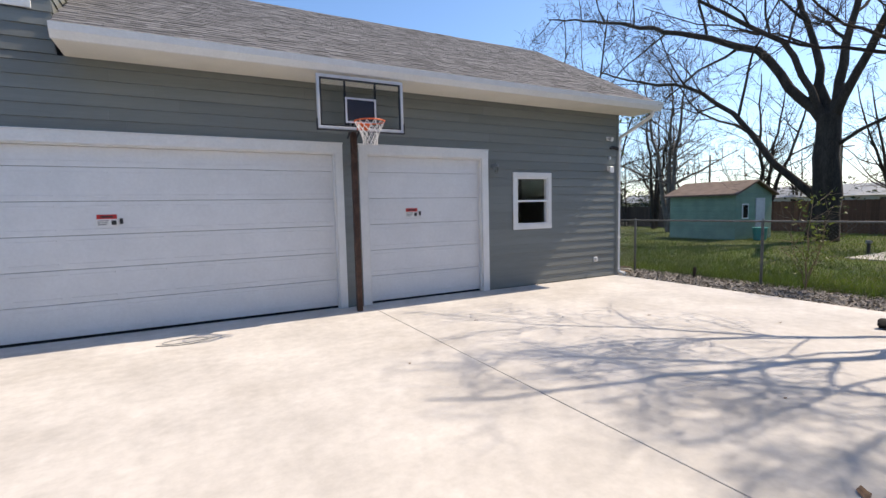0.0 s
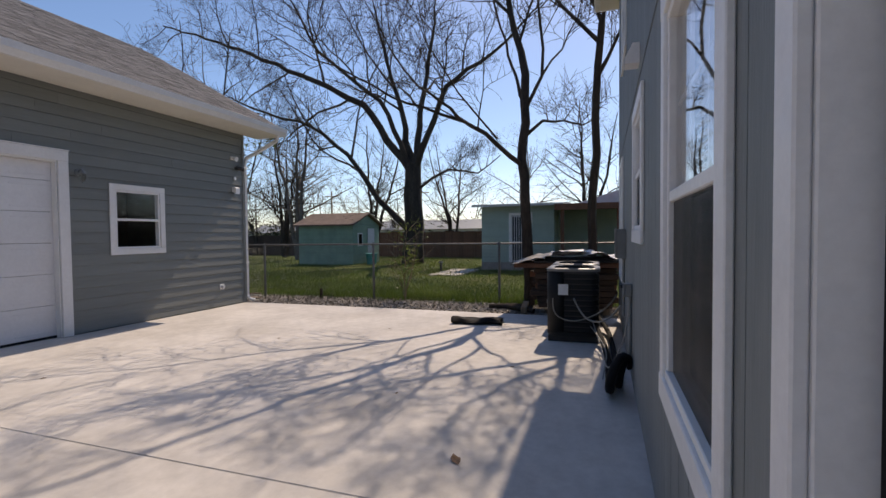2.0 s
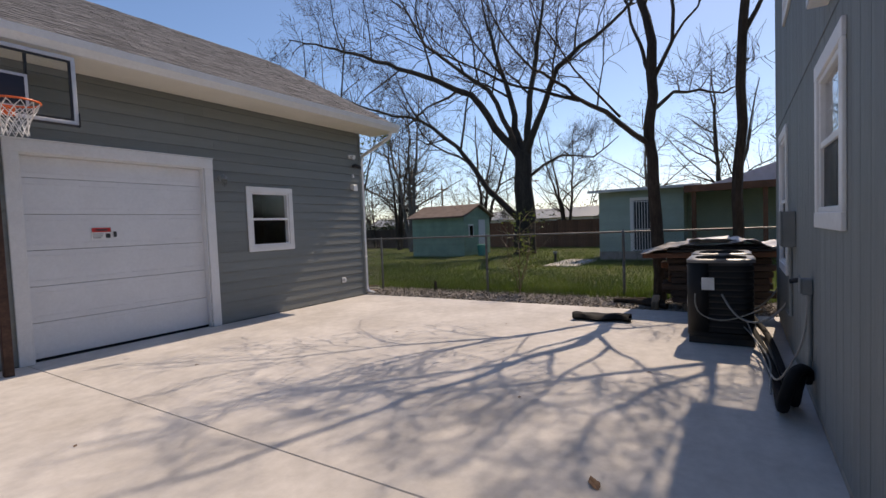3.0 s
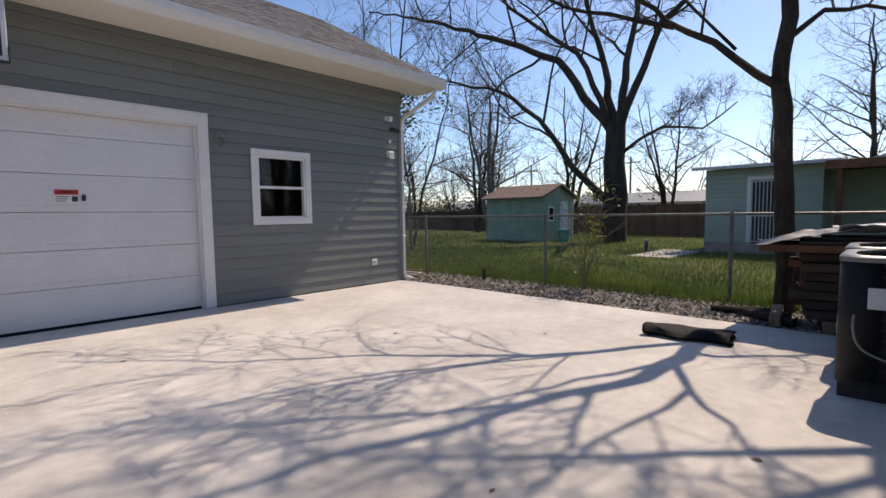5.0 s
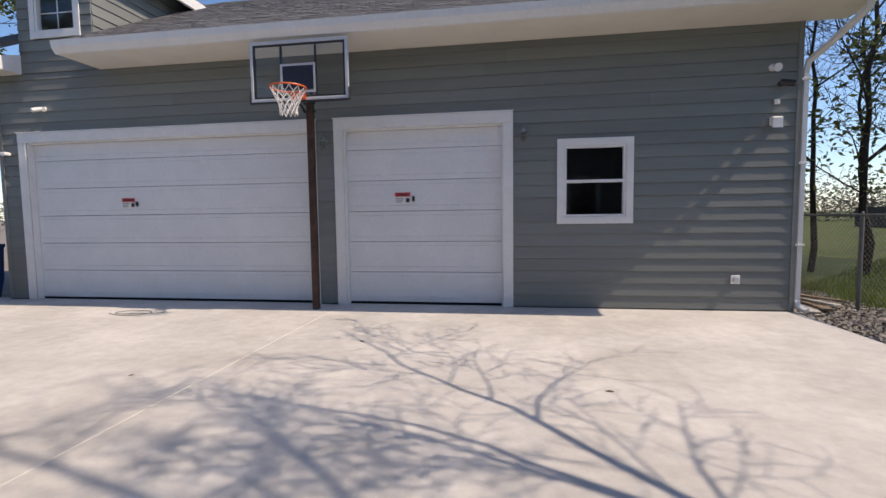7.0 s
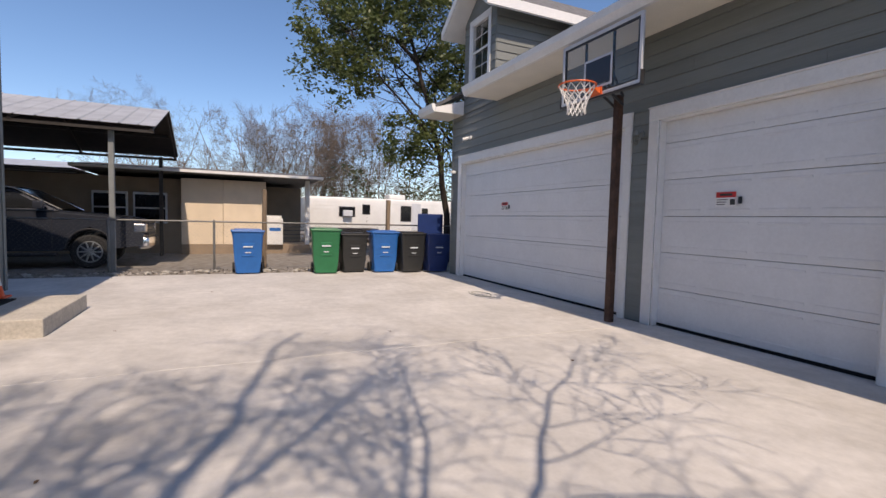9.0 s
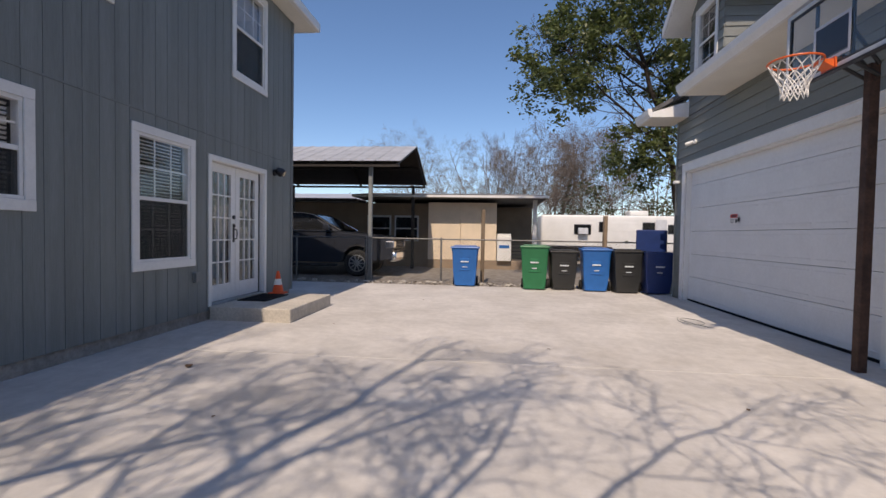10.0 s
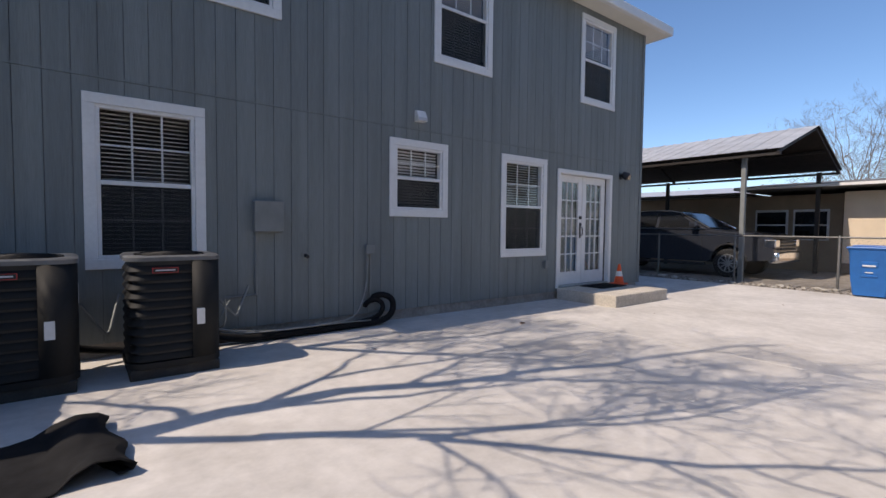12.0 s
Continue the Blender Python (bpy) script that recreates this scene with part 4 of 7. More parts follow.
tagged(part("conduit", bm, GREYBOX, None, "grey conduit strapped to the house wall", True), category="conduit")
vent = thing("vent_hood", "white dryer vent hood high on the house wall", "vent", (4.40, HOUSE_Y, 2.79))
bm = bmesh.new()
prism(bm, [(0.0005, 0.0), (0.1, 0.0), (0.1, 0.05), (0.05, 0.15), (0.0005, 0.15)], "x", -0.075, 0.075)
part("hood", bm, WHITE, vent)
part("flap", solid(box, (-0.065, 0.1005, 0.005), (0.065, 0.106, 0.05)), FRAMEWHITE, vent)


def jar_lamp(name, at, s, label):
    """A round wall lamp with a glass jar in a wire cage. s: outward way along y."""
    l = thing(name, label, "wall lamp", at)
    part("back_plate", solid(disc, (0, s * 0.0005, 0), (0, s, 0), 0.06, 0.025), GREYBOX, l, smooth=True)
    bm = bmesh.new()
    tube(bm, [(0, s * 0.02, 0.02), (0, s * 0.09, 0.05), (0, s * 0.1, 0.02)], 0.018, 10)
    tube(bm, [(0, s * 0.1, 0.03), (0, s * 0.1, -0.02)], [0.04, 0.052], 16)
    part("cap", bm, GREYBOX, l, smooth=True)
    bm = bmesh.new()
    tube(bm, [(0, s * 0.1, -0.02), (0, s * 0.1, -0.1), (0, s * 0.1, -0.14)], [0.042, 0.042, 0.02], 16)
    part("glass_jar", bm, LAMPGLASS, l, smooth=True)
    for k in range(6):
        bm = bmesh.new()
        a = k * math.pi / 3
        c, d = math.cos(a), math.sin(a)
        tube(bm, [(0.05 * c, s * 0.1 + 0.05 * d, -0.02), (0.05 * c, s * 0.1 + 0.05 * d, -0.11), (0.0, s * 0.1, -0.16)], 0.003, 5)
        part("cage_wire", bm, GREYBOX, l)
    return l


jar_lamp("wall_lamp", (5.70, GY, 2.56), -1, "grey caged glass lamp on the garage wall")
jar_lamp("wall_lamp", (2.675, GY, 2.56), -1, "grey caged glass lamp between the garage doors")
hl = thing("porch_light", "black round porch light beside the french doors", "wall lamp", (-0.74, HOUSE_Y, 2.40))
part("back_plate", solid(disc, (0, 0.0005, 0), (0, 1, 0), 0.06, 0.03), BLACK, hl, smooth=True)
part("head", solid(tube, [(0, 0.03, 0.02), (0, 0.07, 0.03), (-0.02, 0.14, 0.0), (-0.03, 0.17, -0.02)], [0.03, 0.07, 0.085, 0.07], 16), BLACK, hl, smooth=True)
part("lens", solid(disc, (-0.03, 0.171, -0.02), (-0.1, 1, -0.3), 0.065, 0.02), LAMPGLASS, hl, smooth=True)


# ---- fittings on the garage ----
def garage_fitting(name, label, category, x, z):
    return thing(name, label, category, (x, GY, z))


f = garage_fitting("flood_light", "small white flood light on the garage corner", "flood light", 8.96, 3.28)
part("mount", solid(disc, (0, -0.0005, 0), (0, -1, 0), 0.045, 0.03), WHITE, f, smooth=True)
part("head", solid(tube, [(0, -0.03, 0), (0, -0.07, -0.01), (0.01, -0.14, -0.03)], [0.02, 0.04, 0.055], 14), WHITE, f, smooth=True)
f = garage_fitting("security_camera", "black security camera on the garage corner", "security camera", 9.07, 3.07)
part("mount", solid(disc, (0, -0.0005, 0), (0, -1, 0), 0.035, 0.03), BLACK, f, smooth=True)
part("body", solid(tube, [(-0.03, -0.06, 0.01), (0.02, -0.08, 0.0), (0.12, -0.12, -0.03)], [0.035, 0.042, 0.04], 14), BLACK, f, smooth=True)
part("lens", solid(disc, (0.12, -0.12, -0.03), (1, -0.4, -0.3), 0.025, 0.008), GLASS, f)
f = garage_fitting("junction_box", "small white junction box on the siding", "junction box", 9.03, 2.8)
part("box_body", solid(box, (-0.03, -0.035, 0), (0.03, -0.0005, 0.07), 0.006), WHITE, f)
f = garage_fitting("wall_camera", "white box camera with a drooping cover", "security camera", 9.0, 2.48)
part("box_body", solid(box, (-0.055, -0.09, 0.04), (0.055, -0.0005, 0.15), 0.012), WHITE, f)
part("hood", solid(prism, [(-0.0905, 0.15), (-0.0905, 0.01), (-0.12, 0.0), (-0.12, 0.13)], "x", -0.06, 0.06), WHITE, f)
f = garage_fitting("exhaust_vent", "small round white vent near the ground", "vent", 8.59, 0.44)
part("plate", solid(box, (-0.06, -0.012, -0.06), (0.06, -0.0005, 0.06), 0.006), WHITE, f)
part("spout", solid(disc, (0, -0.012, 0), (0, -1, -0.2), 0.04, 0.045), FRAMEWHITE, f, smooth=True)
f = garage_fitting("security_camera", "white twin security camera above the double door", "security camera", -2.3, 3.26)
part("mount", solid(disc, (0, -0.0005, 0), (0, -1, 0), 0.045, 0.03), WHITE, f, smooth=True)
part("body", solid(tube, [(0, -0.05, 0), (-0.04, -0.12, -0.03), (-0.06, -0.18, -0.05)], [0.03, 0.04, 0.035], 14), WHITE, f, smooth=True)
f = garage_fitting("wall_camera", "small white camera beside the double door", "security camera", -3.08, 2.5)
part("box_body", solid(box, (-0.05, -0.12, 0.0), (0.05, -0.0005, 0.06), 0.012), WHITE, f)
ds = thing("downspout", "white downspout at the garage corner", "downspout", (9.30, GY, 0))
bm = bmesh.new()
tube(bm, [(0.36, -0.72, 3.88), (0.36, -0.66, 3.74), (0.2, -0.25, 3.48), (0.09, -0.02, 3.34), (0.086, 0.025, 3.2), (0.086, 0.025, 0.16), (0.09, -0.03, 0.07), (0.12, -0.16, 0.045)], 0.042, 4)
part("pipe", bm, WHITE, ds)
for zz in (0.9, 2.0, 3.1):
    part("strap", solid(box, (0.022, -0.022, zz), (0.134, 0.072, zz + 0.03), 0.003), WHITE, ds)

# ---- basketball hoop ----
hoop = thing("basketball_hoop", "basketball hoop with clear backboard on a rusty square pole", "basketball hoop", (2.62, 8.10, 0))
bm = bmesh.new()
box(bm, (-0.046, -0.046, 0.001), (0.046, 0.046, 3.05), 0.008, 2)
part("pole", bm, RUST, hoop, "rusty brown square steel pole")
bm = bmesh.new()
for sx in (-0.09, 0.06):
    tube(bm, [(sx, 0.02, 2.92), (sx, -0.33, 3.12)], 0.018, 6)
    tube(bm, [(sx, 0.02, 3.03), (sx, -0.33, 3.5)], 0.018, 6)
part("arm", bm, BLACK, hoop, "black steel arms")
BX0, BX1, BZ0, BZ1, BY = -0.68, 0.74, 2.98, 3.80, -0.39
bm = bmesh.new()
for a, b, c, d in ((BX0, BX1, BZ0, BZ0 + 0.045), (BX0, BX1, BZ1 - 0.045, BZ1), (BX0, BX0 + 0.045, BZ0 + 0.045, BZ1 - 0.045), (BX1 - 0.045, BX1, BZ0 + 0.045, BZ1 - 0.045)):
    box(bm, (a, BY - 0.02, c), (b, BY + 0.02, d), 0.006)
part("board_frame", bm, FRAMEWHITE, hoop, "light grey backboard frame")
bm = bmesh.new()
i = 0.045
for a, b, c, d in ((BX0 + i, BX1 - i, BZ0 + i, BZ0 + i + 0.025), (BX0 + i, BX1 - i, BZ1 - i - 0.025, BZ1 - i), (BX0 + i, BX0 + i + 0.025, BZ0 + i + 0.025, BZ1 - i - 0.025), (BX1 - i - 0.025, BX1 - i, BZ0 + i + 0.025, BZ1 - i - 0.025)):
    box(bm, (a, BY - 0.012, c), (b, BY + 0.012, d))
for x in (-0.235, 0.265):
    box(bm, (x - 0.014, BY + 0.006, BZ0 + i + 0.025), (x + 0.014, BY + 0.03, BZ1 - i - 0.025))
part("inner_border", bm, BLACK, hoop, "black inner border and struts")
bm = bmesh.new()
box(bm, (BX0 + i, BY - 0.003, BZ0 + i), (BX1 - i, BY + 0.003, BZ1 - i))
bd = part("clear_board", bm, ACRYLIC, hoop, "clear acrylic backboard")
bm = bmesh.new()
box(bm, (-0.215, BY - 0.006, 3.14), (0.245, BY - 0.0035, 3.46))
part("target_panel", bm, NAVY, hoop, "dark target square")
bm = bmesh.new()
for a, b, c, d in ((-0.24, 0.27, 3.455, 3.485), (-0.24, -0.21, 3.12, 3.455), (0.24, 0.27, 3.12, 3.455), (-0.24, 0.27, 3.09, 3.12)):
    box(bm, (a, BY - 0.009, c), (b, BY - 0.0062, d))
part("target_border", bm, FRAMEWHITE, hoop)
bm = bmesh.new()
for x in (BX0 - 0.012, BX1 + 0.002):
    box(bm, (x, BY - 0.035, BZ0 - 0.02), (x + 0.01, BY + 0.03, BZ0 + 0.15), 0.003)
box(bm, (BX0, BY - 0.03, BZ0 - 0.02), (BX1, BY + 0.03, BZ0 - 0.001), 0.003)
part("edge_padding", bm, BLACK, hoop, "black lower edge guard")
RC = (0.03, BY - 0.34, 3.07)
bm = bmesh.new()
ring(bm, RC, (0, 0, 1), 0.228, 0.011, 40, 8)
part("rim", bm, ORANGE, hoop, "orange steel rim", True)
bm = bmesh.new()
prism(bm, [(-0.075, 2.985), (0.135, 2.985), (0.12, 3.09), (-0.06, 3.09)], "y", BY - 0.035, BY - 0.021)
prism(bm, [(BY - 0.03, 3.07), (BY - 0.03, 2.99), (BY - 0.15, 3.055), (BY - 0.15, 3.07)], "x", -0.05, 0.11)
part("rim_bracket", bm, ORANGE, hoop, "orange rim bracket")
bm = bmesh.new()
N = 12
def net_point(k, j):
    a = 2 * math.pi * (k + 0.5 * (j % 2)) / N
    r = (0.222, 0.19, 0.155, 0.125, 0.11, 0.115)[j]
    return Vector(RC) + Vector((r * math.cos(a), r * math.sin(a), -0.012 - 0.068 * j))
for j in range(5):
    for k in range(N):
        q = k if j % 2 == 0 else k + 1
        tube(bm, [net_point(k, j), net_point(q, j + 1)], 0.0055, 4, False)
        tube(bm, [net_point(k, j), net_point(q - 1, j + 1)], 0.0055, 4, False)
part("net", bm, NET, hoop, "white cord net")


# ---- wheeled bins ----
def bin_cart(at, turn, mat, label, h=1.0, w=0.60, d=0.68, lid_open=False, group="row of wheeled bins"):
    b = thing("wheelie_bin", label, "bin", at, turn, group)
    def ring_at(z, f):
        return [(-w / 2 * f, -d / 2 * f, z), (w / 2 * f, -d / 2 * f, z), (w / 2 * f, d / 2 * f, z), (-w / 2 * f, d / 2 * f, z)]
    bm = bmesh.new()
    zs = ((0.03, 0.76), (0.35, 0.84), (h * 0.86, 0.95), (h * 0.9, 1.0), (h * 0.94, 1.0))
    rows = [[bm.verts.new(p) for p in ring_at(z, f)] for z, f in zs]
    for r0, r1 in zip(rows, rows[1:]):
        for k in range(4):
            bm.faces.new((r0[k], r0[(k + 1) % 4], r1[(k + 1) % 4], r1[k]))
    bm.faces.new(rows[0][::-1])
    bm.faces.new(rows[-1])
    vert_edges = [e for e in bm.edges if abs(e.verts[0].co.z - e.verts[1].co.z) > 0.01]
    bmesh.ops.bevel(bm, geom=vert_edges, offset=0.06, segments=4, affect="EDGES", profile=0.5)
    part("bin_body", bm, mat, b, smooth=True)
    # a lifting bar recess on the front, which looks towards +x
    bm = bmesh.new()
    fx = w / 2 * 0.9
    box(bm, (fx + 0.0, -0.13, h * 0.60), (fx + 0.02, 0.13, h * 0.70), 0.008)
    part("grab_pocket", bm, mat, b)
    part("grab_bar", solid(box, (fx - 0.02, -0.13, h * 0.40), (fx + 0.006, 0.13, h * 0.44), 0.006), mat, b)
    part("decal", solid(box, (fx + 0.0205, -0.1, h * 0.605), (fx + 0.0225, 0.1, h * 0.635)), DECAL, b, "pale printed marking")
    part("decal", solid(box, (fx + 0.005, -0.06, h * 0.48), (fx + 0.009, 0.06, h * 0.5)), DECAL, b, "pale printed marking")
    if lid_open:
        bm = bmesh.new()
        box(bm, (-w / 2 - 0.08, -d / 2 - 0.02, h * 0.92), (-w / 2 - 0.02, d / 2 + 0.02, h * 0.94 + 0.52), 0.03, 3)
        part("lid", bm, mat, b, "lid thrown open")
    else:
        bm = bmesh.new()
        box(bm, (-w / 2 - 0.03, -d / 2 - 0.02, h * 0.94), (w / 2 + 0.03, d / 2 + 0.02, h * 0.985), 0.02, 2)
        box(bm, (-w / 2 + 0.05, -d / 2 + 0.06, h * 0.98), (w / 2 - 0.05, d / 2 - 0.06, h + 0.012), 0.025, 2)
        part("lid", bm, mat, b)
    for sy in (-1, 1):
        bm = bmesh.new()
        disc(bm, (-w / 2 * 0.72, sy * (d / 2 * 0.8), 0.12), (0, sy, 0), 0.118, 0.05, 20)
        part("wheel", bm, TYRE, b)
    return b


bin_cart((-4.3, 3.77, 0), 0, BINBLUE, "blue plastic wheeled bin standing apart", 1.02)
bin_cart((-3.98, 5.49, 0), -6, BINGREEN, "green plastic wheeled bin with closed lid", 1.08)
bin_cart((-4.12, 6.17, 0), 3, BINGREY, "charcoal plastic wheeled bin with closed lid", 0.97)
bin_cart((-3.95, 6.92, 0), -3, BINBLUE, "blue plastic wheeled bin in the row", 1.04)
bin_cart((-3.8, 7.58, 0), 4, BINGREY, "charcoal plastic wheeled bin next to the garage", 1.02)
bin_cart((-3.72, 8.26, 0), 0, BINNAVY, "navy wheeled bin with its lid thrown open", 1.04, lid_open=True)

# ---- drive clutter ----
roll = thing("rubber_mat", "black rubber mat, half rolled up on the concrete", "mat", (8.42, 2.68, 0), 8)
bm = bmesh.new()
prof = [(0.45, 0.006), (0.25, 0.012), (0.1, 0.01), (-0.02, 0.02), (-0.12, 0.1), (-0.22, 0.155), (-0.33, 0.14), (-0.40, 0.07), (-0.36, 0.015), (-0.27, 0.01)]
rows = []
for j in range(13):
    yy = -0.42 + j * 0.070
    row = []
    for k, (x, zz) in enumerate(prof):
        wob = 0.03 * math.sin(j * 0.9 + k * 0.7)
        row.append((x * 0.85 + wob, yy + 0.02 * math.sin(k * 1.3), max(0.004, zz * 0.64 * (1 + 0.22 * math.sin(j * 0.7)) + 0.004)))
    rows.append(row)
vt = [[bm.verts.new(p) for p in r] for r in rows]
for r0, r1 in zip(vt, vt[1:]):
    for k in range(len(prof) - 1):
        bm.faces.new((r0[k], r0[k + 1], r1[k + 1], r1[k]))
bmesh.ops.subdivide_edges(bm, edges=bm.edges[:], cuts=1, use_grid_fill=True, smooth=0.6)
sheet = part("sheet", bm, RUBBER, roll, smooth=True)
mod = sheet.modifiers.new("thickness", "SOLIDIFY")
mod.thickness, mod.offset = 0.008, 1.0
loop_hose = cable("wire_loop", [(-0.35, 7.50, 0.006), (-0.1, 7.36, 0.006), (0.2, 7.42, 0.006), (0.3, 7.62, 0.008), (0.05, 7.75, 0.006), (-0.25, 7.68, 0.006), (-0.3, 7.5, 0.012), (0.0, 7.42, 0.012), (0.45, 7.62, 0.006)], 0.0045, GREYBOX, "thin dark cord looped on the concrete", "cord")


def dry_leaf(at, turn, size):
    l = bmesh.new()
    pts = [(-1, 0, 0.05), (-0.5, 0.4, 0.25), (0.1, 0.5, 0.3), (0.7, 0.25, 0.15), (1.1, 0, 0.3), (0.6, -0.3, 0.12), (0, -0.5, 0.28), (-0.6, -0.35, 0.2)]
    c = l.verts.new((0, 0, 0.02 * size))
    vs = [l.verts.new((p[0] * size, p[1] * size, p[2] * size * 0.6)) for p in pts]
    for k in range(8):
        l.faces.new((c, vs[k], vs[(k + 1) % 8]))
    ob = part("dry_leaf", l, DRYLEAF, None, "curled brown dry leaf on the concrete")
    ob.matrix_basis = pose(*at, 0, 0, turn)
    tagged(ob, category="leaf", group="dry leaves on the drive")
    return ob


DRYLEAF = material("brown_dry_leaf", (0.16, 0.09, 0.05), 0.85, vary=0.3, scale=20)
dry_leaf((3.49, 1.56, 0.002), 30, 0.07)
for k, (x, y) in enumerate(((4.6, 2.5), (2.2, 5.1), (5.8, 1.6), (6.3, 5.2), (1.2, 2.2), (7.4, 3.9), (3.9, 6.4), (-1.5, 3.1))):
    dry_leaf((x, y, 0.002), k * 57, 0.022 + 0.004 * (k % 4))

# ---- lumber pile by the fence ----
pile = thing("lumber_pile", "stack of old boards and logs under a grey sheet", "lumber pile", (9.95, 1.35, 0), 6)
rng = random.Random(8)
for k in range(4):
    bm = bmesh.new()
    y = -0.75 + k * 0.5
    box(bm, (-0.42, y - 0.06, -0.03), (0.45, y + 0.06, 0.12), 0.012)
    part("bearer", bm, WOOD, pile)
for lv in range(7):
    for k in range(4):
        bm = bmesh.new()
        z0 = 0.125 + lv * 0.108
        x = -0.42 + k * 0.23 + rng.uniform(-0.03, 0.03)
        a, b = rng.uniform(-1.0, -0.85), rng.uniform(0.45, 0.66)
        box(bm, (x, a, z0), (x + rng.uniform(0.15, 0.2), b, z0 + 0.095), 0.01)
        part("plank", bm, DARKWOOD if rng.random() < 0.75 else REDWOOD, pile)
for k, (x, a, b, tilt) in enumerate(((-0.58, -1.0, 0.93, 0.5), (-0.31, -0.96, 0.84, -1.0), (-0.03, -1.05, 0.9, 1.4), (0.22, -0.9, 0.8, 0.0))):
    ob = part("long_board", solid(box, (x, a, 0), (x + 0.25, b, 0.085), 0.012), REDWOOD if k % 2 == 0 else DARKWOOD, pile, "long brown board jutting out on top")
    ob.matrix_basis = pose(0, 0, 0.89, 0, 0, tilt)
for k, (x0, y0, y1) in enumerate(((-0.60, -1.02, 0.55), (-0.52, -0.9, 0.35))):
    part("sheet_board", solid(box, (x0, y0, 0.985 + 0.04 * k), (0.5 - 0.1 * k, y1, 1.02 + 0.04 * k), 0.006), BLACK, pile, "dark weathered sheet")


def crumpled(x0, x1, y0, y1, n, height, seed):
    """A creased sheet laid over the pile; height gives its level at (x, y)."""
    b = bmesh.new()
    rows = []
    for i in range(n + 1):
        row = []
        for j in range(n + 1):
            x, y = x0 + (x1 - x0) * i / n, y0 + (y1 - y0) * j / n
            fold = 0.075 * abs(noise.noise((x * 2.6, y * 2.2, seed))) + 0.05 * abs(noise.noise((x * 6, y * 5, seed + 3)))
            edge = 0.05 * noise.noise((x * 4, y * 4, seed + 7))
            row.append(b.verts.new((x + edge, y + edge, height(x, y) + fold)))
        rows.append(row)
    for r0, r1 in zip(rows, rows[1:]):
        for k in range(n):
            b.faces.new((r0[k], r1[k], r1[k + 1], r0[k + 1]))
    return b


for x0, x1, y0, y1, level, seed, mat, label in (
        (-0.66, 0.5, -1.05, -0.35, lambda x, y: 1.10 + 0.05 * math.sin(y * 9), 2, TARP, "crumpled pale grey plastic sheet"),
        (-0.62, 0.45, -0.42, 0.22, lambda x, y: 1.12 - 0.05 * y + 0.03 * math.sin(x * 8), 5, TARP, "crumpled pale grey plastic sheet"),
        (-0.68, 0.42, 0.05, 0.98, lambda x, y: 1.13 - 0.16 * max(0.0, y) - 0.10 * max(0.0, y - 0.6), 8, DARKTARP, "dark grey sheet sagging over the board ends")):
    tp = part("cover_sheet", crumpled(x0, x1, y0, y1, 18, level, seed), mat, pile, label, True)
    tp.modifiers.new("thickness", "SOLIDIFY").thickness = 0.006
for k, (x, y, z) in enumerate(((9.72, 2.18, 0.045), (9.95, 2.3, 0.035), (10.05, 2.48, 0.035))):
    bm = bmesh.new()
    tube(bm, [(-0.35, 0, 0), (-0.1, 0.02, 0.01), (0.15, -0.01, 0.0), (0.38, 0.02, 0.01)], [0.05, 0.055, 0.05, 0.04], 10)
    lg = part("log", bm, BARK, None, "short dark log beside the lumber pile", True)
    lg.matrix_basis = pose(x, y, z, 0, 0, 60 + k * 25)
    tagged(lg, category="log", group="logs by the lumber pile")

sb = thing("scrap_boards", "grey scrap boards lying behind the garage corner", "boards", (9.75, 9.0, 0))
for k in range(4):
    ob = part("board", solid(box, (-0.5, -0.07, 0), (0.5, 0.07, 0.03), 0.005), WOOD if k % 2 else ROCK, sb)
    ob.matrix_basis = pose(0.05 * k, 0.1 * k - 0.1, -0.01 + 0.032 * k, 2 * k, 0, 70 + 17 * k)
st = thing("wooden_stake", "short dark stake in the leaf litter", "stake", (10.45, 7.2, -0.03))
part("stake", solid(box, (-0.03, -0.03, 0), (0.03, 0.03, 0.26), 0.008), BARK, st)


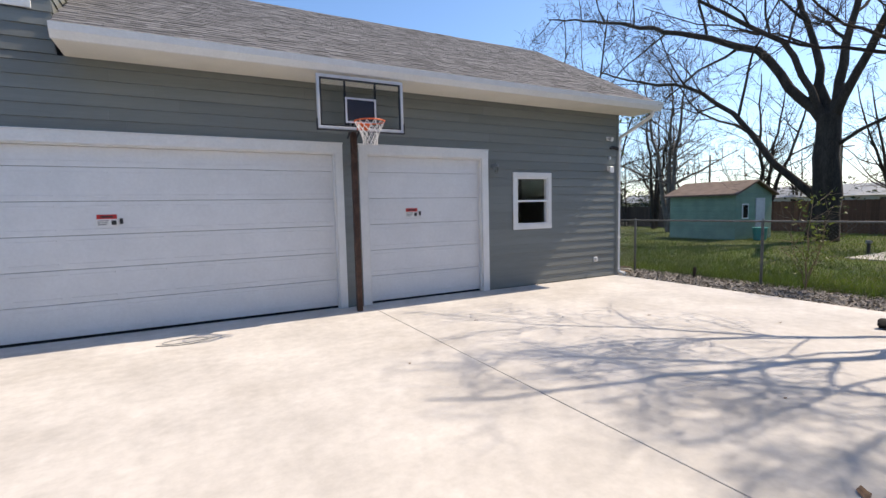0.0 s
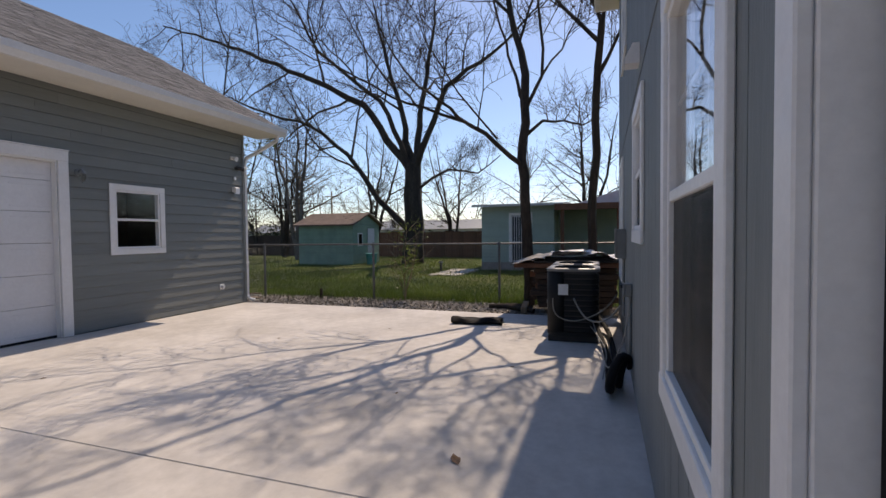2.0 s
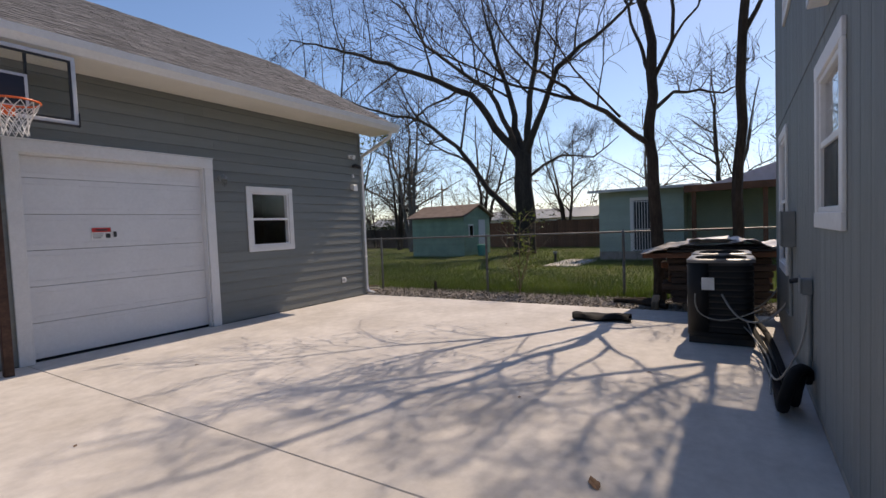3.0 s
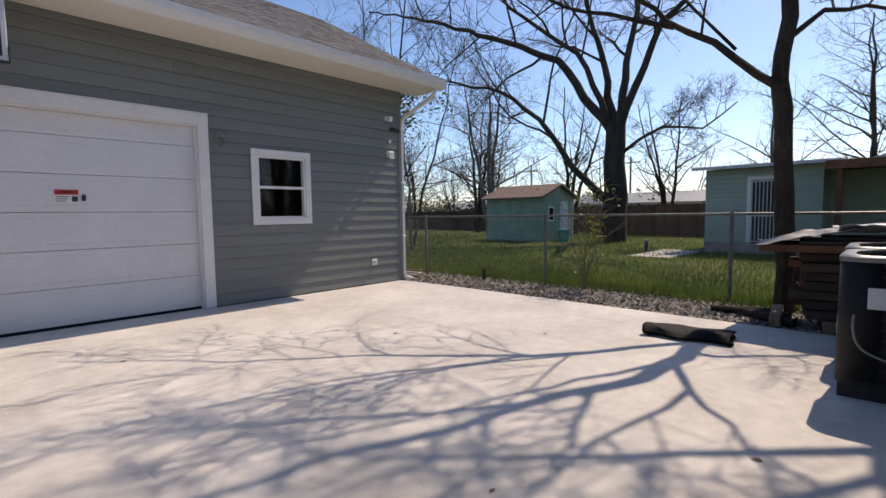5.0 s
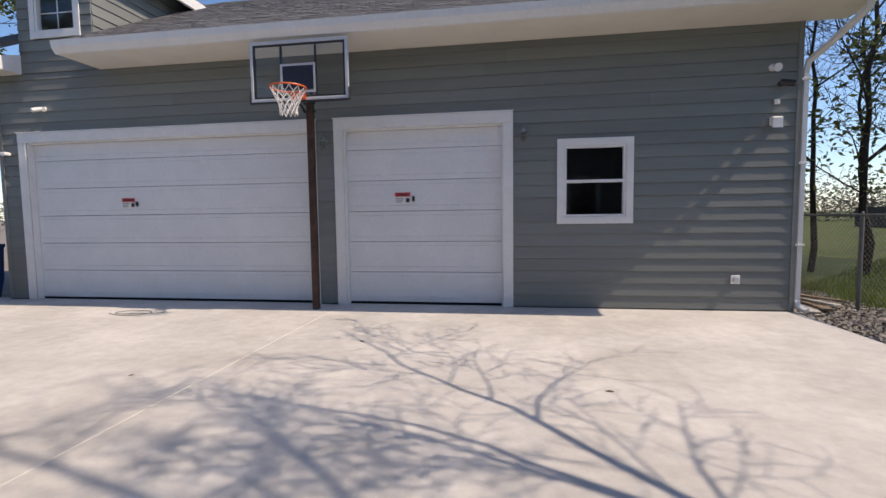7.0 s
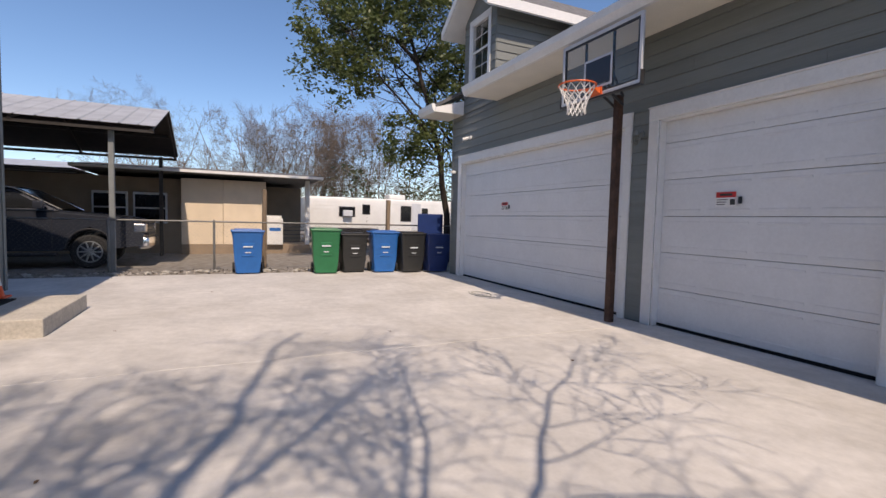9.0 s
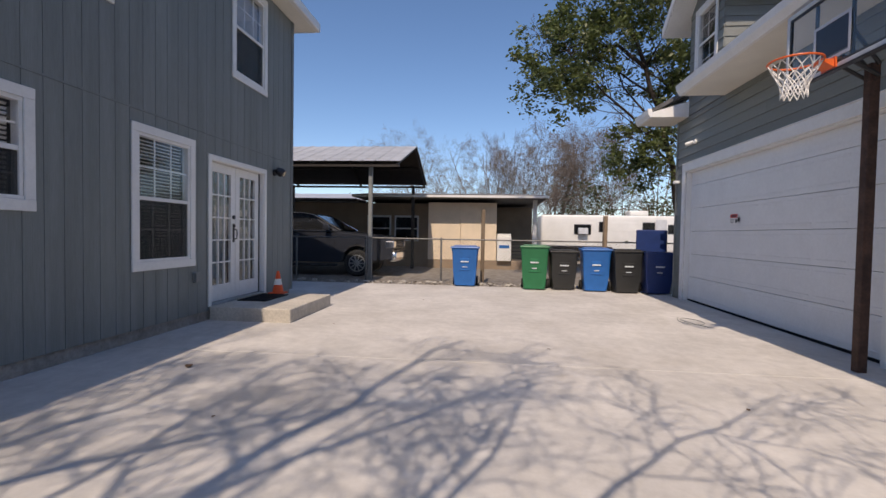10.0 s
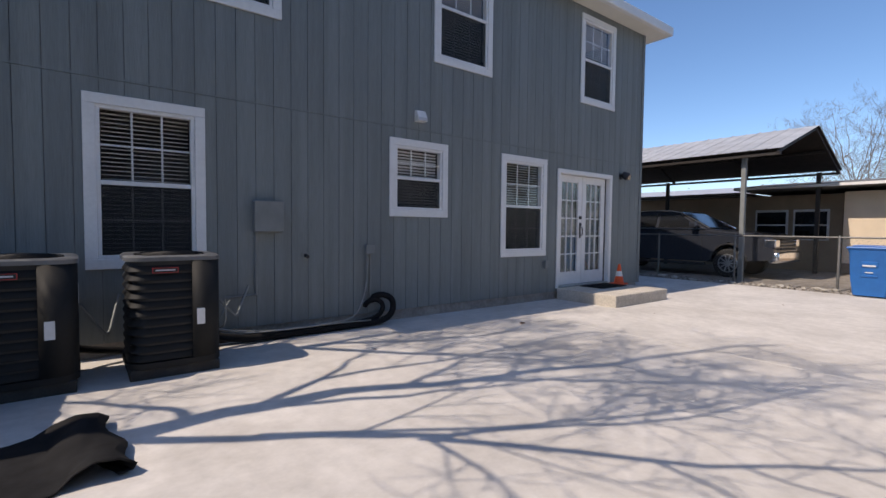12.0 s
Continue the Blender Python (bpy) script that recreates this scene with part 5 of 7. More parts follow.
# ---- chain-link fences ----
def chain_link(name, label, p0, p1, posts, h, step=0.075, r=0.0014):
    """A fence from p0 to p1 with posts at the given shares of its length."""
    p0, p1 = Vector((*p0, 0)), Vector((*p1, 0))
    run = p1 - p0
    L = run.length
    turn = math.degrees(math.atan2(run.y, run.x))
    f = thing(name, label, "fence", (p0.x, p0.y, -0.03), turn, kind="structure")
    pm = mesh_of("post", solid(tube, [(0, 0, 0), (0, 0, h), (0, 0, h + 0.03)], [0.028, 0.028, 0.012], 10), FENCEPOST, True)
    for s in posts:
        piece("post", pm, f, pose(s * L, 0, 0))
    part("top_rail", solid(tube, [(0, 0, h - 0.02), (L, 0, h - 0.02)], 0.02, 8), FENCEPOST, f, smooth=True)
    part("bottom_wire", solid(tube, [(0, 0, 0.07), (L, 0, 0.07)], 0.003, 4), FENCEWIRE, f)
    v, fc = [], []
    H = h - 0.1
    def wire(a, b):
        k = len(v)
        for p in (a, b):
            v.extend([(p[0] - r, 0.022, p[1]), (p[0] + r, 0.022, p[1]), (p[0], 0.022 + 2 * r, p[1])])
        fc.extend([(k, k + 1, k + 4, k + 3), (k + 1, k + 2, k + 5, k + 4), (k + 2, k, k + 3, k + 5)])
    x = -H
    while x < L:
        for sgn in (1, -1):
            a, b = (x, 0.07), (x + H, 0.07 + H)
            if sgn < 0:
                a, b = (x + H, 0.07), (x, 0.07 + H)
            pts = []
            for p, q in ((a, b), (b, a)):
                if p[0] < 0 or p[0] > L:
                    lim = 0 if p[0] < 0 else L
                    t = (lim - p[0]) / (q[0] - p[0])
                    if t >= 1:
                        pts = None
                        break
                    p = (lim, p[1] + (q[1] - p[1]) * t)
                pts.append(p)
            if pts and abs(pts[0][0] - pts[1][0]) > 1e-3:
                wire(*pts)
        x += step
    me = bpy.data.meshes.new("wire_mesh")
    me.from_pydata(v, [], fc)
    me.materials.append(FENCEWIRE)
    tagged(piece("wire_mesh", me, f), kind="stuff")
    return f


FENCEPOST = material("weathered_fence_steel", (0.16, 0.16, 0.155), 0.55, 0.5, vary=0.2, scale=6)
FENCEWIRE = material("fence_wire", (0.22, 0.22, 0.21), 0.5, 0.6, vary=0.1)
chain_link("fence_east", "weathered chain-link fence between drive and lawn", (10.30, 8.75), (11.0, 0.2), [0.0, 0.345, 0.695, 1.0], 1.36)
chain_link("fence_northeast", "weathered chain-link fence running on behind the garage", (10.30, 8.75), (10.1, 22.0), [0.25, 0.5, 0.75, 1.0], 1.36)
chain_link("fence_west", "galvanised chain-link fence in front of the carport", (-5.35, -4.0), (-5.15, 4.2), [0.1, 0.35, 0.6, 0.86], 1.22, 0.1, 0.0013)
chain_link("fence_west_far", "galvanised chain-link fence behind the bins", (-5.15, 4.2), (-5.2, 9.6), [0.6, 1.0], 1.22, 0.1, 0.0013)
for x, y, h in ((-5.22, 4.19, 2.0), (-5.1, 7.4, 1.86)):
    bm = bmesh.new()
    box(bm, (-0.055, -0.05, -0.05), (0.055, 0.05, h), 0.01)
    wp = part("wooden_post", bm, WOOD, None, "weathered square wooden post by the wire fence")
    wp.matrix_basis = pose(x, y, 0, 0, 1.2, 4)
    tagged(wp, category="post", group="wooden fence posts")


# ---- scattered stuff on the ground ----
def scatter(name, label, mat, count, area, make, seed):
    """Many small pieces over an area as one object of uncountable stuff."""
    r = random.Random(seed)
    v, f = [], []
    for _ in range(count):
        pts, faces = make(r)
        x, y = area(r)
        k = len(v)
        a = r.uniform(0, 6.283)
        c, s = math.cos(a), math.sin(a)
        v.extend([(x + p[0] * c - p[1] * s, y + p[0] * s + p[1] * c, p[2]) for p in pts])
        f.extend([tuple(k + i for i in q) for q in faces])
    me = bpy.data.meshes.new(name)
    me.from_pydata(v, [], f)
    me.materials.append(mat)
    ob = new(name, me)
    return tagged(ob, label=label, category=name.replace("_", " "), kind="stuff")


def litter_piece(r):
    s, h = r.uniform(0.01, 0.032), r.uniform(0.0, 0.025)
    z = -0.03 + h
    t = r.uniform(-0.02, 0.02)
    return [(-s, -s * 0.5, z), (s, -s * 0.4, z + t), (s * 0.9, s * 0.5, z + 0.012), (-s * 0.8, s * 0.5, z + 0.01 - t)], [(0, 1, 2, 3)]


def blade(h0, h1):
    def make(r):
        h, w, l = r.uniform(h0, h1), r.uniform(0.004, 0.009), r.uniform(-0.06, 0.06)
        g = -0.05
        return [(-w, 0, g), (w, 0, g), (w * 0.6 + l * 0.4, 0.02, g + h * 0.6), (-w * 0.6 + l * 0.4, 0.02, g + h * 0.6), (l, 0.05, g + h)], [(0, 1, 2, 3), (3, 2, 4)]
    return make


def lawn_area(r):
    while True:
        x = 10.75 + 20 * r.random() ** 1.7
        y = r.uniform(-3 - (x - 10) * 0.2, 10 + (x - 10) * 1.1)
        if not (x > 20.3 and y < 6):
            return x, y


scatter("leaf_litter", "dry leaves and twigs along the edge of the drive", LITTER, 15000, lambda r: (r.uniform(9.37, 10.95), r.uniform(-0.5, 10.5)), litter_piece, 21)
scatter("leaf_litter", "dry leaves and rubble by the western fence", LITTER, 1500, lambda r: (r.uniform(-5.4, -4.27), r.uniform(-2, 8.4)), litter_piece, 22)
scatter("grass", "bright green unmown grass behind the fence", GRASS, 90000, lawn_area, blade(0.05, 0.17), 23)
scatter("grass", "sparse grass tufts along the wire fence", GRASS, 2500, lambda r: (r.gauss(10.75, 0.16), r.uniform(2.0, 12)), blade(0.06, 0.3), 24)


def stone_mesh(seed):
    r = random.Random(seed)
    bm = bmesh.new()
    bmesh.ops.create_icosphere(bm, subdivisions=1, radius=1)
    for v in bm.verts:
        v.co *= r.uniform(0.75, 1.15)
        v.co.z *= 0.6
    return mesh_of("rock", bm, ROCK)


stones = [stone_mesh(k) for k in range(4)]
r = random.Random(5)
for k in range(46):
    s = r.uniform(0.035, 0.10)
    ob = new("rock", stones[k % 4])
    ob.matrix_basis = pose(-4.45 - r.random() * 0.5, -0.9 + 9.4 * k / 46 + r.uniform(-0.1, 0.1), -0.03 + s * 0.3, 0, 0, r.uniform(0, 360)) @ Matrix.Diagonal((s * 1.3, s, s, 1))
    tagged(ob, label="pale broken stone at the edge of the drive", category="rock", group="stones along the drive")


# ---- trees ----
def limb(bm, pts, r0, r1, rng, depth, twig, spread=0.9):
    """A crooked tapered limb through points, with side branches down to twigs."""
    pts = [Vector(p) for p in pts]
    fine = []
    for a, b in zip(pts, pts[1:]):
        m = max(2, int((b - a).length / 0.7))
        for i in range(m):
            p = a.lerp(b, i / m)
            j = (b - a).length / m * 0.12
            fine.append(p + Vector((rng.uniform(-j, j), rng.uniform(-j, j), rng.uniform(-j, j))) if i else p)
    fine.append(pts[-1])
    n = len(fine)
    rad = [r0 + (r1 - r0) * (i / (n - 1)) ** 0.8 for i in range(n)]
    tube(bm, fine, rad, 10 if r0 > 0.12 else 6 if r0 > 0.04 else 4 if r0 > 0.015 else 3, False)
    if depth <= 0:
        return
    total = sum((b - a).length for a, b in zip(fine, fine[1:]))
    start = 0.15 if depth < 3 else 0.3
    gap = max(0.11, total * ((0.12 if r0 < 0.03 else 0.09) if depth > 1 else 0.17))
    along, nxt, side = 0.0, total * start, rng.choice((-1, 1))
    for i in range(n - 1):
        a, b = fine[i], fine[i + 1]
        d = b - a
        while along + d.length > nxt:
            p = a.lerp(b, (nxt - along) / max(d.length, 1e-6))
            dn = d.normalized()
            axis = dn.orthogonal().normalized()
            axis.rotate(Matrix.Rotation(rng.uniform(0, 6.283), 3, dn))
            way = (dn * rng.uniform(0.35, 0.8) + axis * rng.uniform(0.7, 1.1) * spread + Vector((0, 0, 0.22))).normalized()
            left = 1 - nxt / total
            ln = max(twig, total * rng.uniform(0.3, 0.58) * (0.45 + 0.75 * left))
            rr = rad[i] * rng.uniform(0.4, 0.66)
            rr = max(rr, 0.006)
            q = p + way * ln * 0.4 + Vector((0, 0, 0.03 * ln))
            w2 = (way + axis * rng.uniform(-0.3, 0.4) + Vector((rng.uniform(-0.3, 0.3), rng.uniform(-0.3, 0.3), rng.uniform(-0.1, 0.35)))).normalized()
            e = q + w2 * ln * 0.6
            limb(bm, [p, q, e], rr, max(0.003, rr * 0.25), rng, depth - 1, twig, spread)
            nxt += gap * rng.uniform(0.7, 1.35)
        along += d.length


def bare_tree(label, at, limbs, seed, mat=None, depth=3, twig=0.3, trunk_limb=0):
    t = thing("tree", label, "tree", at, group="bare trees")
    rng = random.Random(seed)
    for k, (pts, r0, r1, dp) in enumerate(limbs):
        bm = bmesh.new()
        limb(bm, [Vector(p) - Vector(at) for p in pts], r0, r1, rng, dp, twig)
        part("trunk" if k == trunk_limb else "limb", bm, mat or BARK, t, smooth=True)
    return t


X = 24.0
def at_x(x, pts, lean=0.0):
    """Points (y, z) in an upright plane, with a lean in depth."""
    return [(x + lean * i, p[0], p[1]) for i, p in enumerate(pts)]


bare_tree("large bare pecan tree with spreading limbs on the lawn", (X, 10.4, -0.1), [
    (at_x(X, [(10.4, -0.15), (10.35, 1.2), (10.3, 2.8), (10.3, 5.3)]), 0.62, 0.42, 0),
    (at_x(X, [(10.7, 1.9), (12.1, 3.4), (13.7, 5.9), (15.7, 7.5), (18.1, 8.3), (20.3, 9.3)], -0.5), 0.20, 0.035, 4),
    (at_x(X, [(10.4, 4.9), (12.9, 8.6), (16.4, 10.4), (20.1, 12.1), (25.0, 13.9)], -0.6), 0.24, 0.035, 4),
    (at_x(X, [(10.4, 5.1), (11.3, 8.8), (12.7, 12.8), (13.6, 16.0)], 0.6), 0.21, 0.03, 4),
    (at_x(X, [(10.2, 5.2), (9.9, 8.7), (9.5, 11.7), (9.2, 15.5)], 0.4), 0.22, 0.03, 4),
    (at_x(X, [(10.1, 5.2), (9.3, 6.7), (8.1, 9.0), (5.6, 10.2), (3.2, 12.0)], -0.4), 0.20, 0.03, 4),
    (at_x(X, [(10.0, 4.0), (8.2, 4.9), (6.6, 4.6), (5.4, 5.4)], -0.2), 0.085, 0.02, 4),
    (at_x(X, [(10.4, 5.0), (11.6, 8.5), (14.5, 11.0), (16.0, 14.5)], -1.2), 0.17, 0.03, 4),
], 31)
bare_tree("dark bare tree standing behind the lumber pile", (10.6, 2.0, -0.1), [
    ([(10.6, 2.13, -0.15), (10.6, 2.15, 1.2), (10.6, 2.19, 2.0), (10.58, 2.2, 2.7), (10.6, 2.25, 3.4), (10.6, 2.2, 4.3)], 0.128, 0.095, 0),
    ([(10.6, 2.2, 4.3), (10.62, 2.27, 5.4), (10.6, 2.5, 6.3), (10.5, 2.8, 7.8), (10.45, 2.95, 9.2), (10.4, 3.3, 10.6)], 0.098, 0.018, 3),
    ([(10.6, 2.2, 4.25), (10.6, 2.34, 4.75), (10.55, 2.46, 5.1), (10.5, 2.56, 5.6), (10.4, 2.75, 6.2), (10.3, 3.1, 7.6), (10.2, 3.5, 9.0)], 0.042, 0.012, 3),
    ([(10.6, 2.2, 2.95), (10.2, 2.7, 3.38), (9.75, 3.15, 3.72), (9.55, 3.38, 3.88), (9.2, 3.6, 4.1), (8.85, 3.9, 4.3), (8.3, 4.2, 4.8), (7.8, 4.4, 5.4)], 0.058, 0.009, 3),
    ([(9.65, 3.3, 3.8), (9.2, 4.0, 4.05), (8.9, 4.5, 4.2), (8.5, 5.0, 4.5), (8.1, 5.7, 4.8), (7.7, 6.5, 5.3)], 0.036, 0.008, 3),
    ([(10.2, 2.7, 3.5), (9.7, 3.4, 4.4), (9.2, 3.9, 5.3), (8.8, 4.3, 6.2)], 0.03, 0.008, 3),
    ([(10.6, 2.16, 4.2), (10.5, 1.82, 4.8), (10.45, 1.84, 5.8), (10.4, 1.84, 6.65), (10.35, 1.8, 7.8), (10.3, 1.75, 9.0)], 0.042, 0.012, 3),
    ([(10.5, 1.82, 4.8), (10.4, 1.4, 5.25), (10.35, 1.1, 5.8), (10.3, 0.8, 6.6)], 0.032, 0.009, 3),
    ([(10.6, 2.33, 5.5), (10.5, 2.08, 6.2), (10.45, 1.88, 6.8)], 0.034, 0.024, 2),
    ([(10.62, 2.14, 3.65), (10.95, 1.86, 3.98), (11.4, 1.45, 4.05), (11.8, 1.05, 4.0), (12.2, 0.7, 4.2)], 0.042, 0.012, 3),
], 32, twig=0.4)
bare_tree("slim straight bare tree beside the house", (10.75, 0.80, -0.1), [
    ([(10.75, 0.81, -0.15), (10.75, 0.82, 1.3), (10.75, 0.82, 2.4), (10.75, 0.77, 3.85), (10.75, 0.72, 4.95), (10.7, 0.64, 5.8)], 0.105, 0.07, 0),
    ([(10.7, 0.64, 5.8), (10.65, 1.02, 6.7), (10.6, 1.22, 7.6), (10.55, 1.12, 9.0)], 0.05, 0.015, 3),
    ([(10.7, 0.64, 5.7), (10.75, 0.52, 7.0), (10.8, 0.62, 8.6), (10.8, 0.52, 10.0)], 0.05, 0.015, 3),
    ([(10.75, 0.74, 4.7), (10.95, 0.32, 5.6), (11.1, -0.18, 6.6)], 0.05, 0.015, 3),
    ([(10.72, 0.68, 5.4), (10.6, 1.42, 6.2), (10.4, 2.22, 7.0), (10.2, 3.02, 7.6)], 0.05, 0.015, 3),
], 33, twig=0.4)


def simple_tree(at, h, seed, mat, label, stems=1, depth=2, lean=0.1, spread=0.9, r=None):
    rng = random.Random(seed)
    t = thing("tree", label, "tree", (*at, -0.05), group="bare trees")
    r = r or h * 0.018
    for s in range(stems):
        bm = bmesh.new()
        dx, dy = rng.uniform(-lean, lean) * h * 1.4, rng.uniform(-lean, lean) * h * 1.4
        p = [(0.12 * s, 0.08 * s, -0.1), (dx * 0.3, dy * 0.3, h * 0.33), (dx * 0.7, dy * 0.7, h * 0.66), (dx, dy, h)]
        limb(bm, p, r, r * 0.15, rng, depth, h * 0.04, spread)
        part("trunk", bm, mat, t)
    return t


for k, (x, y, h, st) in enumerate(((26, 19.2, 10, 2), (29, 22.5, 9, 2), (31, 16.5, 9, 2), (15.0, 14.3, 10, 1), (16.2, 15.6, 9, 1), (34, 11, 8, 2), (36, 6.0, 9, 1), (30, 1.5, 9, 2), (27, -3.0, 9, 1), (38, 28, 9, 2), (33, 33, 8, 2), (12.2, 13.2, 8.5, 1))):
    simple_tree((x, y), h, 50 + k, BARK if k % 3 else PALEBARK, "bare leafless tree among the yards", st if x < 17 else st + 1, 3, 0.16, 1.45, 0.075 if x < 17 else None)
for k, (x, y, h) in enumerate(((39, 18, 6.5), (42, 23.5, 7.0), (37, 24.5, 6.0), (40, 31, 7.0), (44, 38, 7.5), (45, 13, 6.5), (31.5, 27, 6.0), (28, 28.5, 6.5))):
    simple_tree((x, y), h, 160 + k, PALEBARK if k % 2 else BARK, "low leafless tree in the thicket behind the yards", 3, 3, 0.25, 1.4, 0.08)
for k, (x, y, h, st, ln) in enumerate(((-20.5, 4.6, 6.4, 6, 0.36), (-22.0, 6.6, 6.6, 6, 0.36), (-24, 10.0, 7.6, 4, 0.16), (-23, 8.6, 7.0, 4, 0.14), (-25, 11.6, 7.8, 4, 0.16), (-26, 13.4, 8.2, 4, 0.16), (-25, 15.5, 7.4, 4, 0.2), (-34, -1.5, 9.6, 5, 0.25), (-36, -3.8, 9.6, 5, 0.25), (-28, 9, 7.4, 5, 0.25), (-24, 2.2, 5.0, 5, 0.3))):
    simple_tree((x, y), h, 80 + k, TWIG, "grey-brown leafless tree behind the houses", st, 4 if k < 6 else 3, ln, 1.3, 0.07)


def leaf_cloud(bm, centre, size, count, rng, leaf):
    """Loose leaves in an uneven clump."""
    for _ in range(count):
        d = Vector((rng.gauss(0, 1), rng.gauss(0, 1), rng.gauss(0, 0.8))) * size * 0.5
        p = Vector(centre) + d
        u = Vector((rng.uniform(-1, 1), rng.uniform(-1, 1), rng.uniform(-0.6, 0.6))).normalized()
        w = u.orthogonal().normalized()
        w.rotate(Matrix.Rotation(rng.uniform(0, 6.28), 3, u))
        s = leaf * rng.uniform(0.6, 1.3)
        vs = [bm.verts.new(p + u * a * s + w * b * s) for a, b in ((-1, 0), (0, 0.45), (1, 0), (0, -0.45))]
        bm.faces.new(vs)


def leafy_tree(name, label, at, trunk_limbs, seed, mat, leafmat, clumps, leaf=0.09, count=60, size=0.8):
    t = thing(name, label, "tree", at)
    rng = random.Random(seed)
    for k, (pts, r0, r1, dp) in enumerate(trunk_limbs):
        bm = bmesh.new()
        limb(bm, pts, r0, r1, rng, dp, 0.3)
        part("trunk" if k == 0 else "limb", bm, mat, t, smooth=True)
    bm = bmesh.new()
    for c in clumps(rng):
        leaf_cloud(bm, c, size * rng.uniform(0.5, 1.2), int(count * rng.uniform(0.5, 1.3)), rng, leaf)
    part("crown", bm, leafmat, t, "small glossy green leaves")
    return t


def oak_clumps(rng):
    """Small tufts gathered along the boughs, with a gap under the long one."""
    out = []
    for y, z, wy, wz, n in ((-4.3, 6.0, 0.5, 0.45, 26), (-3.5, 6.4, 0.55, 0.5, 34), (-3.7, 7.1, 0.5, 0.45, 22), (-3.0, 5.6, 0.35, 0.35, 22),
                            (-2.7, 6.9, 0.6, 0.45, 34), (-2.4, 7.8, 0.7, 0.5, 34), (-1.5, 7.4, 0.7, 0.5, 34), (-0.5, 7.7, 0.7, 0.5, 30),
                            (-2.3, 8.8, 0.9, 0.5, 30), (-0.8, 8.9, 0.9, 0.5, 30), (0.6, 8.6, 0.8, 0.6, 24), (-0.7, 6.4, 0.4, 0.35, 20),
                            (0.0, 6.5, 0.6, 0.5, 30), (-0.3, 5.6, 0.5, 0.45, 26), (0.6, 5.6, 0.5, 0.6, 18), (-1.7, 4.2, 0.35, 0.3, 14),
                            (-1.0, 3.8, 0.45, 0.35, 20), (-0.4, 4.5, 0.5, 0.4, 20), (-1.7, 3.3, 0.3, 0.3, 8), (-0.5, 3.0, 0.4, 0.3, 10)):
        for _ in range(n):
            out.append((rng.gauss(0.2, 0.7), y + rng.gauss(0, wy), z + rng.gauss(0, wz)))
    return out


leafy_tree("tree", "tall leafy evergreen tree behind the bins", (-6.6, 9.95, 0), [
    ([(0, 0, -0.1), (0.05, -0.05, 1.5), (0.1, -0.35, 3.3), (0.1, -0.8, 5.0), (0.2, -1.25, 6.2), (0.2, -1.9, 7.6), (0.2, -2.0, 9.0)], 0.13, 0.03, 3),
    ([(0.15, 0.25, -0.1), (0.3, 0.2, 2.2), (0.2, 0.1, 4.6), (0.3, 0.4, 7.2), (0.2, 0.2, 8.8)], 0.11, 0.03, 3),
    ([(0.2, -1.25, 6.2), (0.2, -2.0, 6.8), (0.3, -3.0, 6.9), (0.3, -4.2, 6.3)], 0.07, 0.015, 3),
    ([(0.1, -0.4, 3.4), (0.2, -1.0, 4.0), (0.3, -1.8, 4.2)], 0.05, 0.012, 2),
], 61, BARK, LEAF, oak_clumps, 0.074, 58, 0.36)


def small_clumps(rng):
    return [(rng.gauss(0, 0.6), rng.gauss(0, 0.6), rng.uniform(2.0, 5.5)) for _ in range(26)]


leafy_tree("tree", "slender tree with sparse green leaves behind the garage", (12.6, 12.4, 0), [
    ([(0.3, 0.2, -0.1), (0.0, -0.1, 2.7), (0.0, -0.2, 5.5), (0.1, -0.5, 8.0)], 0.09, 0.02, 3),
    ([(0.35, 0.3, -0.1), (0.4, 0.6, 3.0), (0.6, 1.0, 6.0)], 0.06, 0.02, 3),
], 62, BARK, LEAF, small_clumps, 0.075, 48, 0.5)


def sapling_clumps(rng):
    return [(rng.gauss(0, 0.14), rng.gauss(0, 0.2), rng.uniform(0.45, 1.75)) for _ in range(40)]


leafy_tree("sapling", "thin sapling with fresh yellow-green leaves by the fence", (10.55, 5.0, 0), [
    ([(0, 0, -0.05), (0.02, 0.02, 0.5), (0.0, 0.0, 1.1), (0.03, -0.05, 1.75)], 0.02, 0.006, 2),
    ([(0, 0.03, 0.1), (0.05, 0.25, 0.7), (0.06, 0.3, 1.3)], 0.012, 0.004, 1),
    ([(0, -0.02, 0.1), (-0.05, -0.2, 0.7), (-0.05, -0.3, 1.2)], 0.012, 0.004, 1),
], 63, WOOD, SAPLEAF, sapling_clumps, 0.036, 14, 0.2)


def hedge_clumps(rng):
    return [(rng.uniform(-1.5, 1.5), rng.uniform(-4.5, 4.5), abs(rng.gauss(0, 1.7)) + 0.4) for _ in range(170)]


leafy_tree("shrub", "tangled green and grey shrubs beyond the trailer", (-20.5, 13.0, 0), [([(0, 0, -0.1), (0, 0, 1.5), (0.3, 0.4, 3.0)], 0.08, 0.02, 3)], 64, TWIG, HEDGE, hedge_clumps, 0.12, 40, 0.9)
leafy_tree("shrub", "dark evergreen shrubs along the far boundary", (40, 26.0, 0), [([(0, 0, -0.1), (0, 0, 1.5), (0.3, 0.4, 3.0)], 0.08, 0.02, 2)], 65, BARK, HEDGE, lambda rng: [(rng.uniform(-1.5, 1.5), rng.uniform(-14, 14), abs(rng.gauss(0, 1.0)) + 0.3) for _ in range(220)], 0.16, 40, 1.1)


